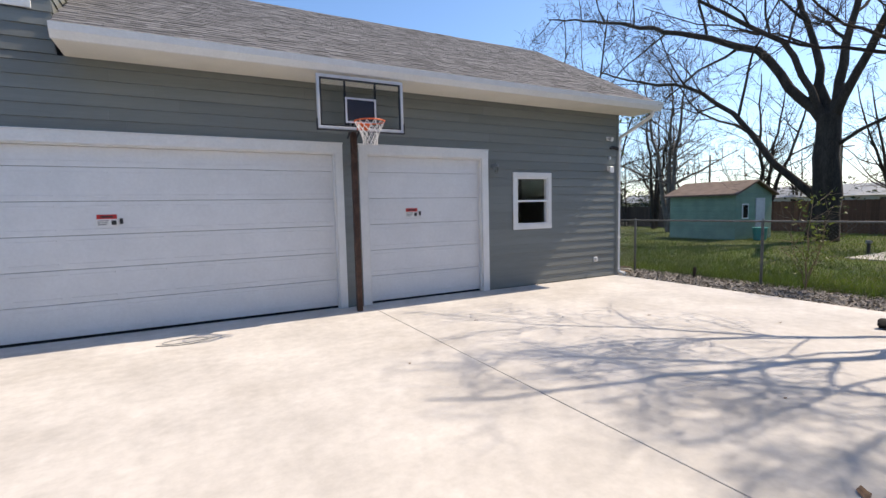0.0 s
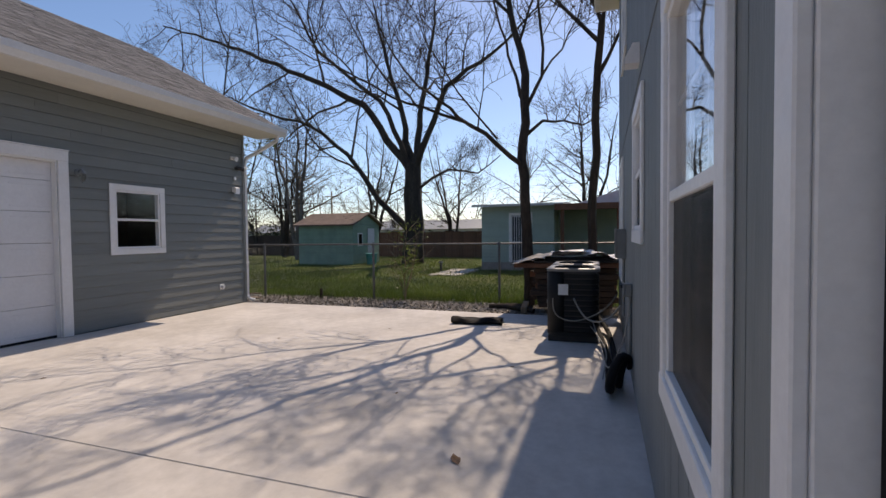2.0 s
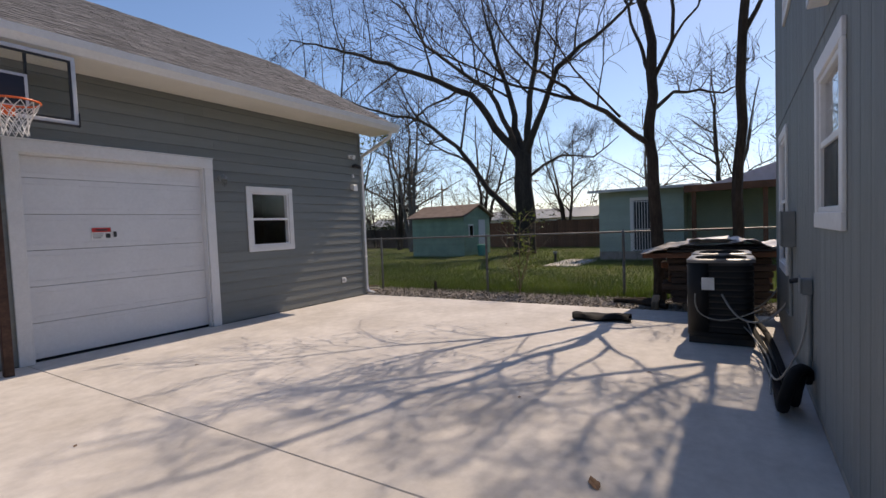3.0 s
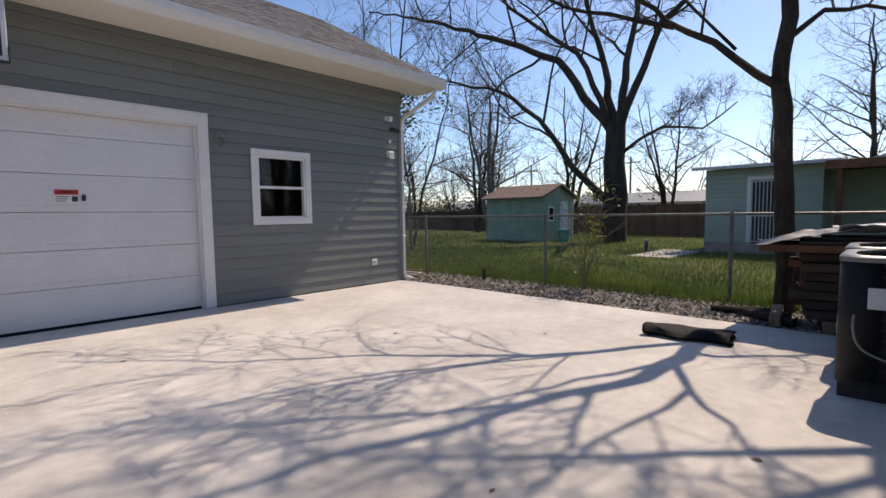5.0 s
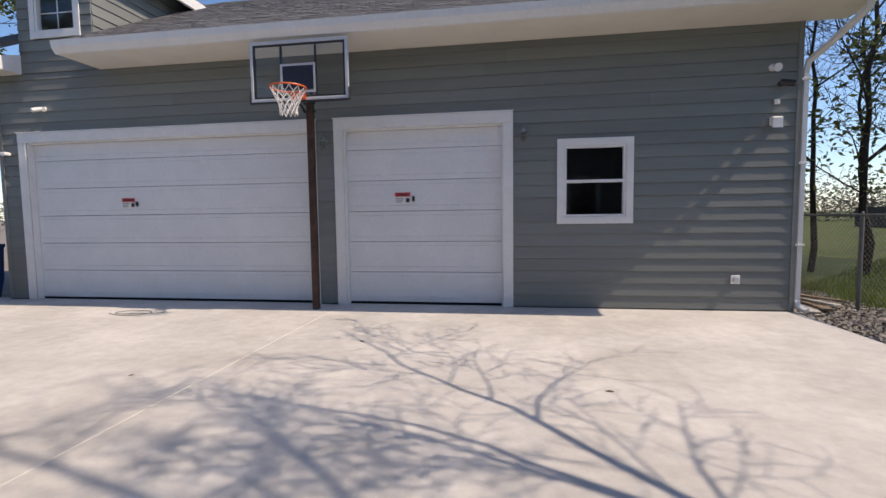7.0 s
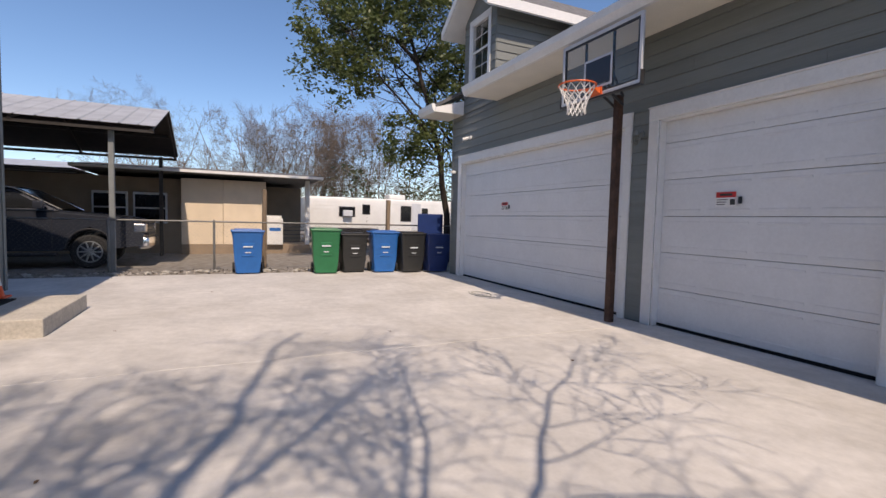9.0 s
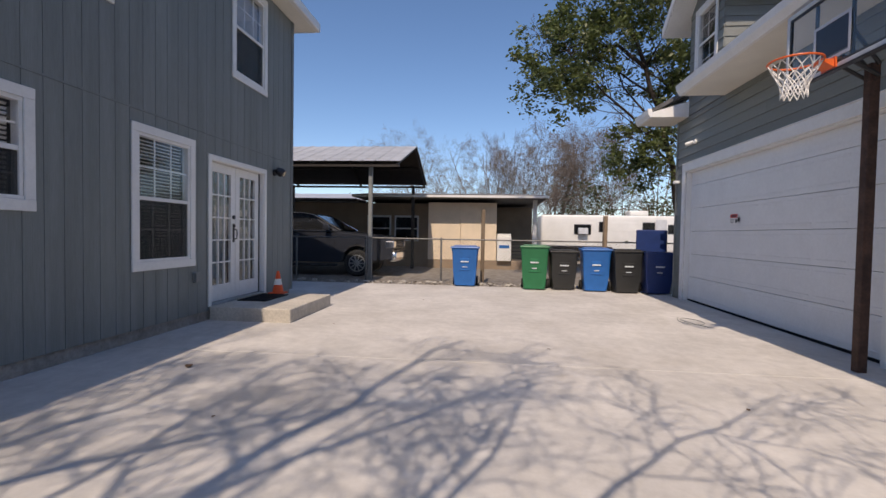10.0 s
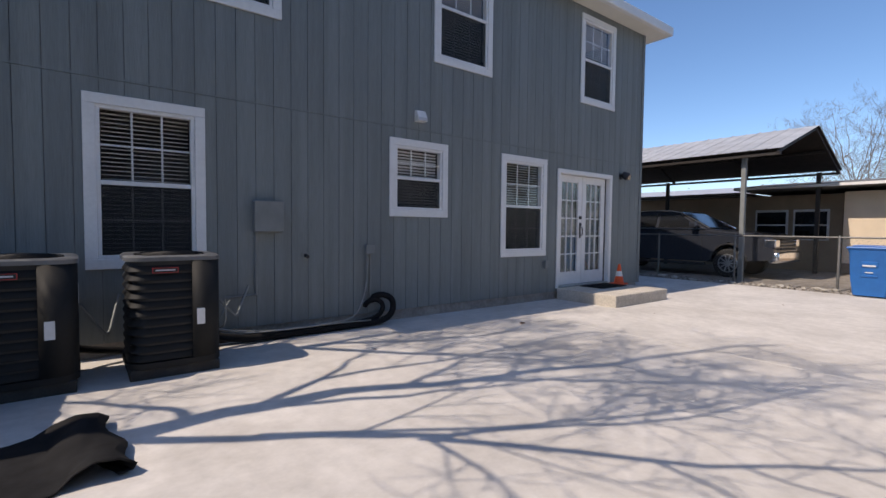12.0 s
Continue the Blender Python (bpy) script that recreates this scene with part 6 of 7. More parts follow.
# ---- the green shed ----
shed = thing("shed", "small faded green wooden shed with a brown roof", "shed", (22.0, 12.9, -0.05))
bm = bmesh.new()
box(bm, (0.03, 0.03, 0), (2.97, 3.27, 2.12))
part("wall_core", bm, SHEDGREEN, shed)
for i in range(15):
    z = 0.05 + i * 0.14
    bm = bmesh.new()
    box(bm, (0.0, 0.0, z), (0.028, 3.3, z + 0.13), 0.004)
    part("wall_board", bm, SHEDGREEN, shed)
    bm = bmesh.new()
    box(bm, (0.0285, 0.0, z), (3.0, 0.0285, z + 0.13), 0.004)
    part("wall_board", bm, SHEDGREEN, shed)
bm = bmesh.new()
prism(bm, [(0.0, 2.15), (3.0, 2.15), (1.5, 2.7)], "y", 0.0, 3.3)
part("gable", bm, SHEDGREEN, shed)
for sgn in (-1, 1):
    bm = bmesh.new()
    prism(bm, [(1.5 + sgn * 1.75, 2.08), (1.5, 2.74), (1.5, 2.82), (1.5 + sgn * 1.75, 2.16)], "y", -0.2, 3.5)
    part("roof", bm, RUSTROOF, shed)
bm = bmesh.new()
box(bm, (0.5, -0.03, 1.0), (1.0, -0.001, 1.7), 0.005)
sw = part("window", bm, WHITE, shed, "white-framed dark window")
part("pane", solid(box, (0.56, -0.034, 1.06), (0.94, -0.0305, 1.64)), CARGLASS, sw)
bm = bmesh.new()
box(bm, (1.6, -0.035, 0.05), (2.35, -0.001, 1.95), 0.006)
part("door", bm, FRAMEWHITE, shed, "pale shed door")
tb = thing("plastic_tub", "teal plastic tub beside the shed", "tub", (22.9, 12.3, -0.04))
part("tub_body", solid(tube, [(0, 0, 0), (0, 0, 0.55), (0, 0, 0.6)], [0.25, 0.3, 0.33], 18), TEAL, tb, smooth=True)

# ---- the mint-green house ----
gh = thing("house", "single-storey mint green house with a covered porch", "house", (20.5, 5.65, -0.05))
bm = bmesh.new()
box(bm, (0.03, -3.1, 0.35), (7, 0, 2.75))
box(bm, (1.8, -9.0, 0.1), (7, -3.1, 2.75))
part("wall_core", bm, MINT, gh)
bm = bmesh.new()
box(bm, (0.01, -3.12, -0.05), (7, 0.01, 0.35))
part("foundation", bm, FOUNDATION, gh)
for i in range(16):
    z = 0.36 + i * 0.148
    for a, b in spans(-3.1, 0.0, [(-2.2, -1.2)] if z < 2.35 else []):
        bm = bmesh.new()
        box(bm, (0.0, a, z), (0.028, b, z + 0.14), 0.004)
        part("siding_board", bm, MINT, gh)
bm = bmesh.new()
for a, b, c, d in ((-2.2, -2.08, 0.36, 2.35), (-1.32, -1.2, 0.36, 2.35), (-2.2, -1.2, 2.35, 2.47)):
    box(bm, (-0.03, a, c), (0.03, b, d), 0.005)
dd = part("door_frame", bm, WHITE, gh, "white door frame")
sd = part("security_door", solid(box, (0.005, -2.08, 0.36), (0.025, -1.32, 2.35)), BLACK, gh, "dark security door with white bars")
for k in range(8):
    part("bar", solid(box, (-0.018, -2.05 + k * 0.1, 0.4), (0.004, -2.025 + k * 0.1, 2.31)), FRAMEWHITE, sd)
for zz in (0.38, 1.2, 2.29):
    part("crossbar", solid(box, (-0.016, -2.07, zz), (0.003, -1.33, zz + 0.04)), FRAMEWHITE, sd)
bm = bmesh.new()
prism(bm, [(-0.35, 2.76), (3.5, 3.0), (7.3, 2.76), (7.3, 2.84), (3.5, 3.08), (-0.35, 2.84)], "y", -3.5, 0.35)
part("roof", bm, GREYBOX, gh, "low grey roof")
bm = bmesh.new()
box(bm, (-0.4, -3.5, 2.73), (-0.352, 0.35, 2.83), 0.005)
part("fascia", bm, FRAMEWHITE, gh)
bm = bmesh.new()
box(bm, (-0.9, -10, 2.62), (2.4, -3.3, 2.72))
box(bm, (-0.95, -10, 2.5), (-0.85, -3.2, 2.74))
part("porch_roof", bm, REDWOOD, gh, "brown porch roof")
for y in (-3.5, -5.6, -8.0):
    part("porch_post", solid(box, (-0.85, y - 0.07, 0), (-0.71, y + 0.07, 2.5), 0.006), REDWOOD, gh)
bm = bmesh.new()
prism(bm, [(-10, 2.74), (-6.6, 3.7), (-3.4, 2.74)], "x", 1.6, 7.0)
part("gable_roof", bm, FRAMEWHITE, gh, "pale gable above the porch")
bm = bmesh.new()
box(bm, (1.765, -7.6, 1.1), (1.8, -6.2, 2.2), 0.005)
pw = part("window", bm, WHITE, gh)
part("pane", solid(box, (1.755, -7.5, 1.2), (1.764, -6.3, 2.1)), CARGLASS, pw)
path_slab = thing("path_slab", "pale concrete path slab in the lawn", "path", (18.6, 6.3, 0.0), kind="structure")
part("slab", solid(box, (-1.5, -0.6, -0.1), (1.6, 0.6, 0.015), 0.01), STEP_CONCRETE, path_slab)
hyd = thing("garden_tap", "short dark standpipe on the lawn", "garden tap", (19.2, 7.1, -0.03))
part("pipe", solid(tube, [(0, 0, 0), (0, 0, 0.35)], 0.05, 10), BLACK, hyd)
part("cap", solid(disc, (0, 0, 0.35), (0, 0, 1), 0.09, 0.08), GREYBOX, hyd)


# ---- far boundary: plank fence, roofs ----
def plank_fence(label, p0, p1, h, mat):
    p0, p1 = Vector((*p0, 0)), Vector((*p1, 0))
    L = (p1 - p0).length
    f = thing("plank_fence", label, "fence", (p0.x, p0.y, -0.03), math.degrees(math.atan2(p1.y - p0.y, p1.x - p0.x)), kind="structure")
    me = mesh_of("plank", solid(box, (0.004, 0, 0), (0.186, 0.02, h)), mat)
    for k in range(int(L / 0.19)):
        piece("plank", me, f, pose(k * 0.19, 0, 0.012 * math.sin(k * 2.3)))
    part("rail", solid(box, (0, 0.021, h * 0.75), (L, 0.06, h * 0.75 + 0.09)), mat, f)
    return f


plank_fence("reddish-brown plank fence at the back of the lawn", (31, 16.5), (29.5, 3.0), 1.75, REDWOOD)
plank_fence("dark weathered plank fence along the far yard", (34, 46), (31, 17.5), 1.6, DARKWOOD)


def far_house(at, size, wall, roofm, label, turn=0):
    h = thing("house", label, "house", (*at, -0.05), turn)
    x, y, z = size
    part("wall", solid(box, (-x / 2, -y / 2, 0), (x / 2, y / 2, z)), wall, h)
    bm = bmesh.new()
    prism(bm, [(-x / 2 - 0.4, z - 0.05), (0, z + x * 0.12), (x / 2 + 0.4, z - 0.05)], "y", -y / 2 - 0.4, y / 2 + 0.4)
    part("roof", bm, roofm, h)
    for k in (-1, 1):
        bm = bmesh.new()
        box(bm, (-x / 2 - 0.04, k * y * 0.25 - 0.5, 1.0), (-x / 2 - 0.001, k * y * 0.25 + 0.5, 2.0), 0.01)
        w = part("window", bm, WHITE, h)
        part("pane", solid(box, (-x / 2 - 0.05, k * y * 0.25 - 0.42, 1.08), (-x / 2 - 0.041, k * y * 0.25 + 0.42, 1.92)), CARGLASS, w)
    return h


far_house((42, 15.5), (7, 10, 2.1), RVWHITE, GREYBOX, "distant white bungalow with a grey roof")
far_house((46, 32), (7, 12, 2.0), RVWHITE, GREYBOX, "distant white house with a grey roof")
far_house((44, 5), (7, 8, 2.6), BROWNSHADEWALL, RUSTROOF, "distant brown house behind the trees")

# ---- carport and pickup ----
cp = thing("carport", "steel carport with a pale corrugated metal roof", "carport", (0, 0, 0))
CX0, CX1, CXR, CY0, CY1 = -10.8, -5.3, -8.2, -8.5, 1.85
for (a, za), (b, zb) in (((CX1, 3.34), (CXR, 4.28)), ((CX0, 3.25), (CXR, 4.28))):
    n = 14
    me_bm = bmesh.new()
    L = math.hypot(b - a, zb - za)
    w = (CY1 - CY0) / n
    for s in range(n):
        bm = bmesh.new()
        y0 = CY0 + s * w
        prof = [(y0, 0), (y0 + 0.03, 0.028), (y0 + 0.06, 0), (y0 + w * 0.5, 0), (y0 + w * 0.5 + 0.03, 0.02), (y0 + w * 0.5 + 0.06, 0), (y0 + w, 0)]
        lo = [bm.verts.new((a, p, za + q)) for p, q in prof]
        hi = [bm.verts.new((b, p, zb + q)) for p, q in prof]
        for k in range(len(prof) - 1):
            bm.faces.new((lo[k], lo[k + 1], hi[k + 1], hi[k]))
        bmesh.ops.recalc_face_normals(bm, faces=bm.faces)
        ob = part("roof_sheet", bm, METALROOF, cp)
        ob.modifiers.new("thickness", "SOLIDIFY").thickness = 0.004
    # added dark sheet: paints the deep shade below the roof sheets
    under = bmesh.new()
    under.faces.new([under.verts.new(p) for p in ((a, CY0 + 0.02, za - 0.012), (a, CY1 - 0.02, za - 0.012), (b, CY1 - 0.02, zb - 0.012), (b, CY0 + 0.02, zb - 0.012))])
    ob = part("underside", under, DARKSTEEL, cp, "dark sheet added for the shade under the roof")
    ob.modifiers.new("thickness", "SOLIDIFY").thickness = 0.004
    me_bm.free()
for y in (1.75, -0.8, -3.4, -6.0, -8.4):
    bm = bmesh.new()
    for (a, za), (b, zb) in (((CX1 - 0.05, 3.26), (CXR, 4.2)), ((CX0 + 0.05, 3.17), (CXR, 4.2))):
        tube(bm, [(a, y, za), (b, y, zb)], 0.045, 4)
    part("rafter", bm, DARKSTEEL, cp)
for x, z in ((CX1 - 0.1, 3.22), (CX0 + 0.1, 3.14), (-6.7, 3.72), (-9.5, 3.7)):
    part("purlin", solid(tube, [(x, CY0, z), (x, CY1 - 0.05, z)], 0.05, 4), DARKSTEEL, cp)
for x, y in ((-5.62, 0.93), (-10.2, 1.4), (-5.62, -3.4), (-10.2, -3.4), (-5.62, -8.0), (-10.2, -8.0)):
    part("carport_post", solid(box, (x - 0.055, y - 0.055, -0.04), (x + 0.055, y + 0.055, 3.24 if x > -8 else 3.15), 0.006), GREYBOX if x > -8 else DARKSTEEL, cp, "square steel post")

truck = thing("pickup_truck", "dark blue-grey pickup truck parked under the carport", "car", (-7.35, -1.45, -0.03))
# side outline along y: nose at +2.85
def shell(bm, outline, x0, x1, inset=0.0, ztop=None):
    """Side outline (y, z) between x0 and x1, the points over ztop drawn in by inset."""
    def xx(x, p):
        return x - math.copysign(inset, x) if ztop is not None and p[1] > ztop else x
    lo = [bm.verts.new((xx(x0, p), p[0], p[1])) for p in outline]
    hi = [bm.verts.new((xx(x1, p), p[0], p[1])) for p in outline]
    bm.faces.new(lo)
    bm.faces.new(hi[::-1])
    for k in range(len(outline)):
        bm.faces.new((lo[k], lo[(k + 1) % len(outline)], hi[(k + 1) % len(outline)], hi[k]))
    bmesh.ops.recalc_face_normals(bm, faces=bm.faces)


def arch(yc, r, z):
    return [(yc + r * math.cos(a), z + r * math.sin(a)) for a in [math.pi * k / 8 for k in range(9)]]


bm = bmesh.new()
body = [(2.86, 0.55), (2.9, 0.95), (2.82, 1.16), (2.55, 1.26), (1.35, 1.36), (1.2, 1.38), (-0.9, 1.38), (-2.85, 1.36), (-2.9, 0.6)] + arch(-1.95, 0.47, 0.48)[::-1] + [(-1.3, 0.42), (1.2, 0.42)] + arch(1.78, 0.47, 0.48)[::-1] + [(2.5, 0.5)]
shell(bm, body, -0.98, 0.98)
bmesh.ops.bevel(bm, geom=[e for e in bm.edges if abs(abs(e.verts[0].co.x) - 0.98) < 0.01 and abs(e.verts[0].co.x - e.verts[1].co.x) < 0.01 and e.verts[0].co.z > 0.9 and e.verts[1].co.z > 0.9], offset=0.06, segments=3, affect="EDGES")
part("truck_body", bm, CARPAINT, truck, smooth=True)
bm = bmesh.new()
shell(bm, [(1.25, 1.37), (0.35, 1.86), (0.0, 1.93), (-0.8, 1.94), (-1.25, 1.88), (-1.45, 1.37)], -0.95, 0.95, 0.2, 1.5)
bmesh.ops.bevel(bm, geom=[e for e in bm.edges if e.verts[0].co.z > 1.5 or e.verts[1].co.z > 1.5], offset=0.04, segments=3, affect="EDGES")
part("cab", bm, CARPAINT, truck, smooth=True)
for sx in (-1, 1):
    for q in ([(0.98, 1.42), (0.3, 1.8), (-0.3, 1.82), (-0.3, 1.42)], [(-0.4, 1.42), (-0.4, 1.82), (-1.05, 1.8), (-1.2, 1.42)]):
        bm = bmesh.new()
        bm.faces.new([bm.verts.new((sx * (0.965 - (p[1] - 1.37) * 0.36), p[0], p[1])) for p in q])
        g = part("side_window", bm, CARGLASS, truck)
        g.modifiers.new("thickness", "SOLIDIFY").thickness = 0.01
bm = bmesh.new()
vs = [bm.verts.new(p) for p in ((-0.84, 1.22, 1.41), (0.84, 1.22, 1.41), (0.7, 0.4, 1.855), (-0.7, 0.4, 1.855))]
bm.faces.new(vs)
g = part("windscreen", bm, CARGLASS, truck)
g.modifiers.new("thickness", "SOLIDIFY").thickness = 0.012
bm = bmesh.new()
box(bm, (-0.96, 2.76, 0.46), (0.96, 3.0, 0.76), 0.06, 3)
part("bumper", bm, CHROME, truck, "bright chrome bumper", True)
bm = bmesh.new()
for k in range(4):
    box(bm, (-0.62, 2.86, 0.8 + k * 0.1), (0.62, 2.95, 0.86 + k * 0.1), 0.015)
part("grille", bm, DARKSTEEL, truck, "dark grille bars")
for sx in (-1, 1):
    bm = bmesh.new()
    box(bm, (sx * 0.64 if sx > 0 else -0.95, 2.66, 0.88), (0.995 if sx > 0 else -0.64, 2.93, 1.1), 0.03, 2)
    part("headlight", bm, CHROME, truck)
    bm = bmesh.new()
    box(bm, (sx * 0.99 if sx > 0 else -1.2, 0.75, 1.4), (1.2 if sx > 0 else -0.99, 0.95, 1.6), 0.04, 2)
    part("door_mirror", bm, CARPAINT, truck, smooth=True)
    bm = bmesh.new()
    box(bm, (sx * 0.981 if sx > 0 else -0.995, -0.25, 1.2), (0.995 if sx > 0 else -0.981, -0.05, 1.24), 0.005)
    part("door_handle", bm, CHROME, truck)
    for y in (1.78, -1.95):
        bm = bmesh.new()
        tube(bm, [(sx * 0.72, y, 0.4), (sx * 0.78, y, 0.4), (sx * 0.96, y, 0.4), (sx * 1.0, y, 0.4)], [0.38, 0.41, 0.41, 0.37], 28)
        wheel = part("wheel", bm, TYRE, truck, smooth=True)
        bm = bmesh.new()
        disc(bm, (sx * 0.985, y, 0.4), (sx, 0, 0), 0.25, 0.02, 24)
        part("wheel_well", bm, BLACK, wheel)
        bm = bmesh.new()
        ring(bm, (sx * 1.0, y, 0.4), (1, 0, 0), 0.245, 0.018, 28, 6)
        for k in range(10):
            a = k * math.pi / 5
            tube(bm, [(sx * 1.012, y, 0.4), (sx * 1.008, y + 0.235 * math.cos(a), 0.4 + 0.235 * math.sin(a))], [0.03, 0.018], 5)
        disc(bm, (sx * 1.005, y, 0.4), (sx, 0, 0), 0.05, 0.02, 14)
        part("rim", bm, GREYMETAL, wheel, "grey alloy rim with ten spokes")

# chrome tubes added as the bright shine along pillars and roof edge
for sx in (-1, 1):
    part("roof_rail", solid(tube, [(sx * 0.93, 1.24, 1.40), (sx * 0.80, 0.34, 1.87), (sx * 0.77, 0.0, 1.935), (sx * 0.77, -0.8, 1.945), (sx * 0.80, -1.24, 1.885)], 0.022, 6), CHROME, truck, "bright strip added for the shine along the roof edge")
for sx in (-1, 1):
    xa, xb = (0.981, 0.99) if sx > 0 else (-0.99, -0.981)
    for y in (1.05, -0.33, -1.42):
        part("door_seam", solid(box, (xa, y - 0.006, 0.5), (xb, y + 0.006, 1.36)), BLACK, truck)
    part("side_step", solid(box, (0.9 * sx if sx > 0 else -1.04, -1.3, 0.3), (1.04 if sx > 0 else -0.9, 1.15, 0.38), 0.02), BLACK, truck)
    part("window_trim", solid(box, (xa + 0.002 * sx, -1.3, 1.365), (xb + 0.002 * sx, 1.1, 1.39), 0.004), CHROME, truck, "chrome strip below the windows")
    for y in (1.78, -1.95):
        bm = bmesh.new()
        for k in range(12):
            a0, a1 = math.pi * k / 12, math.pi * (k + 1) / 12
            tube(bm, [(sx * 0.985, y + 0.47 * math.cos(a0), 0.48 + 0.47 * math.sin(a0)), (sx * 0.985, y + 0.47 * math.cos(a1), 0.48 + 0.47 * math.sin(a1))], 0.025, 5)
        part("wheel_arch", bm, BLACK, truck)

# ---- the tan house ----
th = thing("house", "tan single-storey house with a low overhanging roof", "house", (-10.9, 0, -0.05))
# carport shade on this stretch of wall is put into its brown
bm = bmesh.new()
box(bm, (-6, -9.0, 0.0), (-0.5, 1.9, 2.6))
part("wall", bm, BROWNSHADEWALL, th, "tan house wall painted brown for the carport's shade")
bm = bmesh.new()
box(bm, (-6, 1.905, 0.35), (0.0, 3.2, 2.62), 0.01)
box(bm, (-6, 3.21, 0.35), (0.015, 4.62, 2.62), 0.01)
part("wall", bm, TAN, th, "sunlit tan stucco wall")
part("foundation", solid(box, (-6, 1.9, -0.05), (0.03, 6.2, 0.345), 0.01), BROWNSHADEWALL, th)
# brown here also holds the dark of the porch opening
part("porch_wall", solid(box, (-6, 4.63, 0.35), (-2.6, 6.2, 2.6)), BROWNSHADEWALL, th)
part("porch_post", solid(box, (-0.16, 6.02, 0.35), (0.0, 6.18, 2.75), 0.01), WHITE, th, "white porch post")
bm = bmesh.new()
box(bm, (-6.4, -1.0, 2.76), (0.75, 6.5, 2.86), 0.01)
box(bm, (-6.4, -9.4, 2.64), (0.15, -1.002, 2.74), 0.01)
prism(bm, [(0.75, 2.861), (-2.6, 3.2), (-6.4, 2.861)], "y", -1.0, 6.5)
part("roof", bm, SHINGLE_FIELD, th, "low-pitched grey roof")
bm = bmesh.new()
box(bm, (0.752, -1.0, 2.76), (0.79, 6.5, 2.85), 0.005)
box(bm, (-6.4, 6.502, 2.76), (0.79, 6.54, 2.85), 0.005)
part("fascia", bm, WHITE, th, "white roof edge")
for y in (-0.2, 0.95):
    bm = bmesh.new()
    box(bm, (-0.499, y - 0.5, 1.05), (-0.44, y + 0.5, 2.1), 0.008)
    w = part("window", bm, FRAMEWHITE, th)
    for k in (0, 1):
        part("pane", solid(box, (-0.439, y - 0.44, 1.11 + 0.48 * k), (-0.43, y + 0.44, 1.54 + 0.48 * k)), CARGLASS, w)
for k in range(5):
    part("porch_rail", solid(tube, [(-0.05, 4.7, 0.45 + k * 0.14), (-0.05, 6.0, 0.45 + k * 0.14)], 0.012, 5), DARKSTEEL, th)
mach = thing("washing_machine", "white washing machine standing on the porch", "washing machine", (-11.0, 4.85, 0.3))
part("machine_body", solid(box, (-0.3, -0.2, 0), (0.3, 0.35, 0.95), 0.02, 2), RVWHITE, mach)
part("label_bar", solid(box, (0.3005, -0.12, 0.5), (0.304, 0.27, 0.62)), BINBLUE, mach)
part("panel", solid(box, (-0.3, -0.2, 0.951), (-0.2, 0.35, 1.08), 0.01), RVWHITE, mach)
far_roof = thing("outbuilding", "low outbuilding with a pale metal roof", "outbuilding", (-14, -6.5, -0.05))
part("wall", solid(box, (-3, -4, 0), (2.2, 5.2, 2.5)), BROWNSHADEWALL, far_roof)
bm = bmesh.new()
prism(bm, [(-3.5, 3.4), (2.7, 2.62), (2.7, 2.7), (-3.5, 3.48)], "y", -4.5, 5.4)
part("roof", bm, METALROOF, far_roof)

# ---- travel trailer ----
rv = thing("travel_trailer", "long white travel trailer with small dark windows", "trailer", (-18.2, 10.7, -0.03), 0)
bm = bmesh.new()
box(bm, (-2.3, -3.6, 0.55), (0, 5.4, 2.5), 0.12, 3)
part("trailer_body", bm, RVWHITE, rv, smooth=True)
for k in range(9):
    part("skin_rib", solid(box, (0.0005, -3.4, 0.7 + k * 0.19), (0.008, 5.2, 0.712 + k * 0.19)), RVWHITE, rv)
for a, b, c, d in ((-1.85, -0.95, 1.45, 2.0), (-0.55, -0.1, 1.6, 2.15), (1.7, 2.35, 1.25, 2.15), (3.0, 3.4, 1.55, 2.05)):
    bm = bmesh.new()
    box(bm, (0.0005, a, c), (0.03, b, d), 0.012)
    w = part("window", bm, BLACK, rv)
    part("pane", solid(box, (0.0305, a + 0.05, c + 0.05), (0.034, b - 0.05, d - 0.05)), CARGLASS, w)
part("window_unit", solid(box, (0.031, -1.65, 1.47), (0.28, -1.15, 1.8), 0.02), FRAMEWHITE, rv, "boxy window air conditioner")
part("roof_unit", solid(box, (-1.6, 1.2, 2.505), (-0.6, 2.2, 2.8), 0.08, 3), RVWHITE, rv, "roof air conditioner", True)
part("entry_door", solid(box, (0.0005, 2.37, 0.75), (0.02, 2.95, 2.3), 0.01), FRAMEWHITE, rv)
for y in (0.3, 1.2):
    bm = bmesh.new()
    disc(bm, (-0.25, y, 0.36), (1, 0, 0), 0.36, 0.22, 24)
    wheel = part("wheel", bm, TYRE, rv)
    part("rim", solid(disc, (-0.029, y, 0.36), (1, 0, 0), 0.2, 0.02, 20), FRAMEWHITE, wheel)
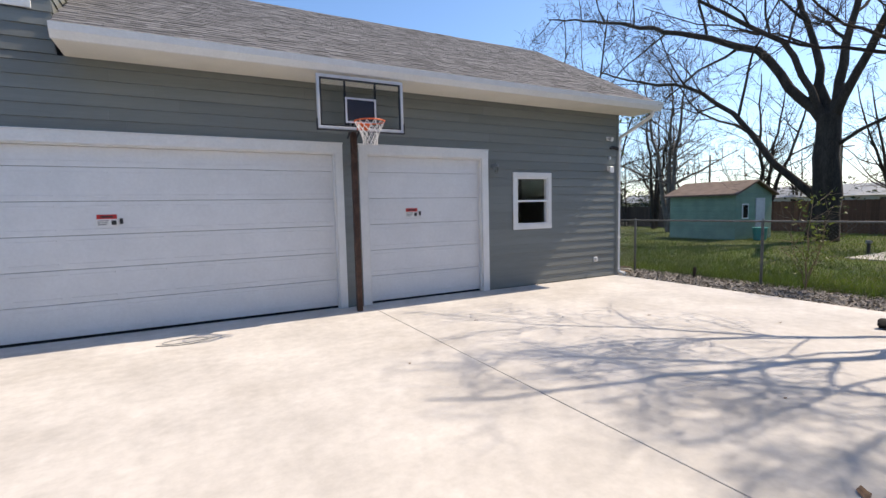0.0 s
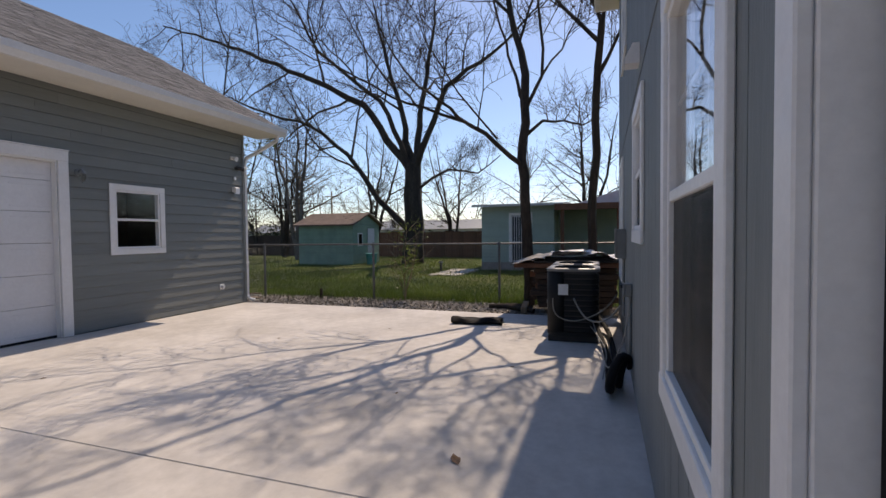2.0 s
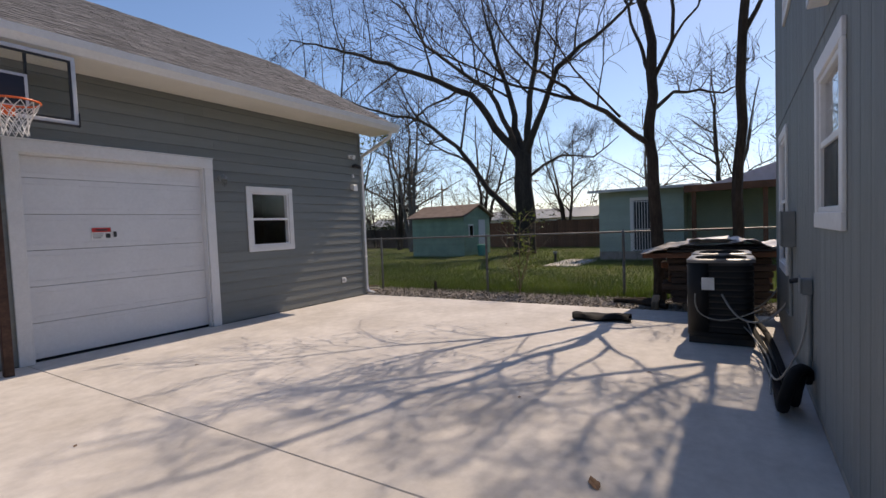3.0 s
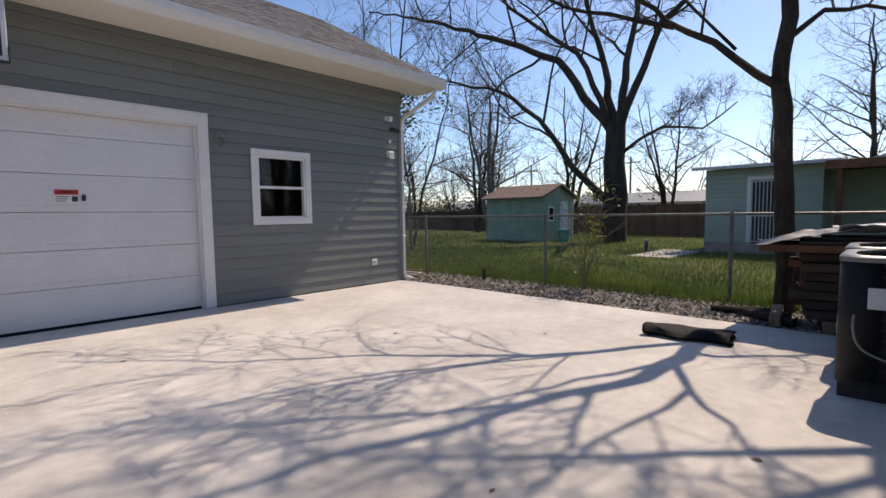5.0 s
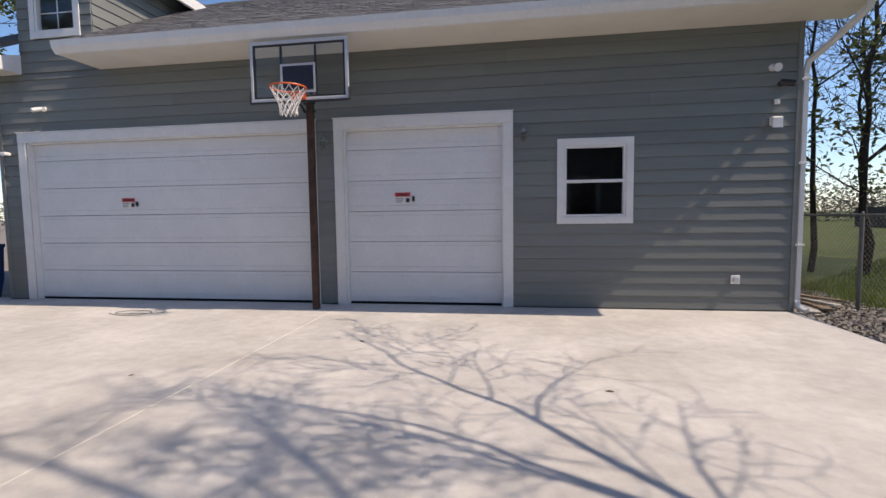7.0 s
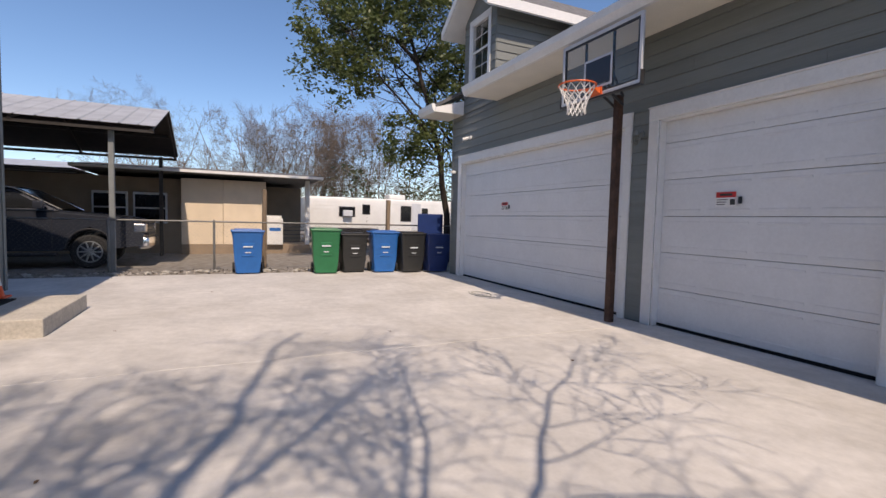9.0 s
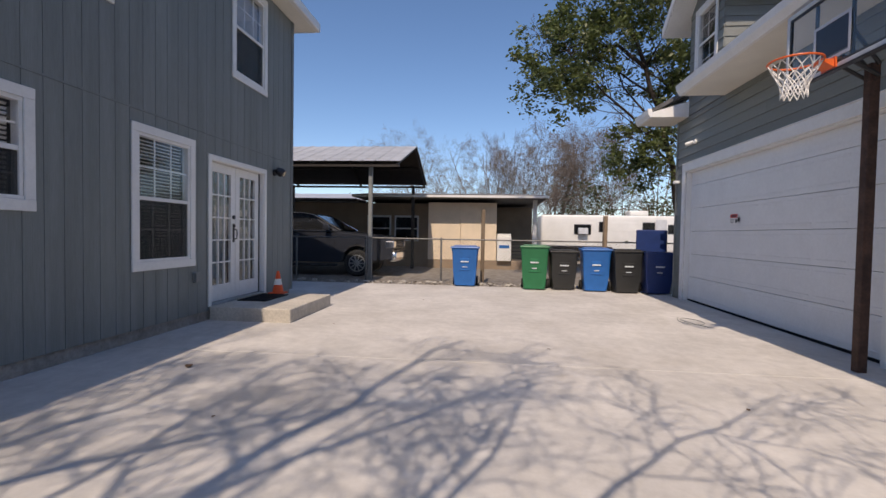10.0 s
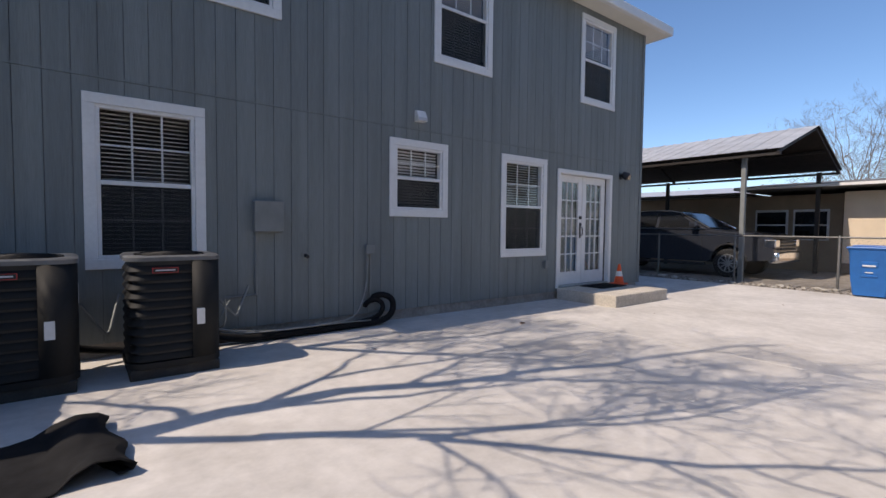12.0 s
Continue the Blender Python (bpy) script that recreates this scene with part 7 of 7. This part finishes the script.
ut = thing("utility_trailer", "small dark utility trailer in front of the travel trailer", "trailer", (-13.8, 7.4, -0.03), 0)
part("bed", solid(box, (-1.4, -0.6, 0.5), (0.0, 2.4, 0.9), 0.03), DARKSTEEL, ut)
wheel = part("wheel", solid(disc, (0.01, 0.1, 0.36), (1, 0, 0), 0.36, 0.22, 24), TYRE, ut)
part("rim", solid(disc, (0.231, 0.1, 0.36), (1, 0, 0), 0.2, 0.02, 20), FRAMEWHITE, wheel)

# ---- power line far off ----
for y in (24, 38):
    up = thing("utility_pole", "distant wooden utility pole", "utility pole", (60, y, -0.05))
    part("pole", solid(tube, [(0, 0, 0), (0, 0, 8)], [0.16, 0.11], 8), WOOD, up)
    part("crossarm", solid(box, (-0.06, -1.1, 7.2), (0.06, 1.1, 7.32)), WOOD, up)


# ---- far woods ----
def far_woods(x0, x1, y0, y1, h, count, mat, seed):
    """Loose twiggy crowns along the horizon."""
    r = random.Random(seed)
    bm = bmesh.new()
    for _ in range(count):
        x, y = r.uniform(x0, x1), r.uniform(y0, y1)
        hh = h * r.uniform(0.5, 1.1)
        leaf_cloud(bm, (x, y, hh * r.uniform(0.25, 0.7)), hh * 0.55, 64, r, 0.22)
    ob = part("far_woods", bm, mat, None, "distant grey-brown leafless woods", kind="stuff")
    return tagged(ob, category="woods")


far_woods(62, 80, -40, 95, 5.0, 420, FARTWIG, 91)
far_woods(-75, -55, -60, 60, 6.0, 300, FARTWIG, 92)
far_woods(-30, 60, 62, 78, 6.0, 260, FARTWIG, 93)
# from here on unseen: woods, fence and trees added to darken the garage window's reflection
far_woods(-30, 90, -95, -70, 7.0, 300, FARTWIG, 94)
far_woods(22, 40, -40, -14, 6.0, 160, FARTWIG, 95)
plank_fence("unseen plank fence added to darken window reflections", (26.0, -8.0), (10.5, -8.2), 1.8, WOOD)
for k, (x, y) in enumerate(((14.0, -6.0), (17.5, -10.5), (21.0, -13.0), (12.5, -11.0))):
    simple_tree((x, y), 9.0, 140 + k, BARK, "unseen bare tree added to darken window reflections", 2, 3, 0.16, 1.4)
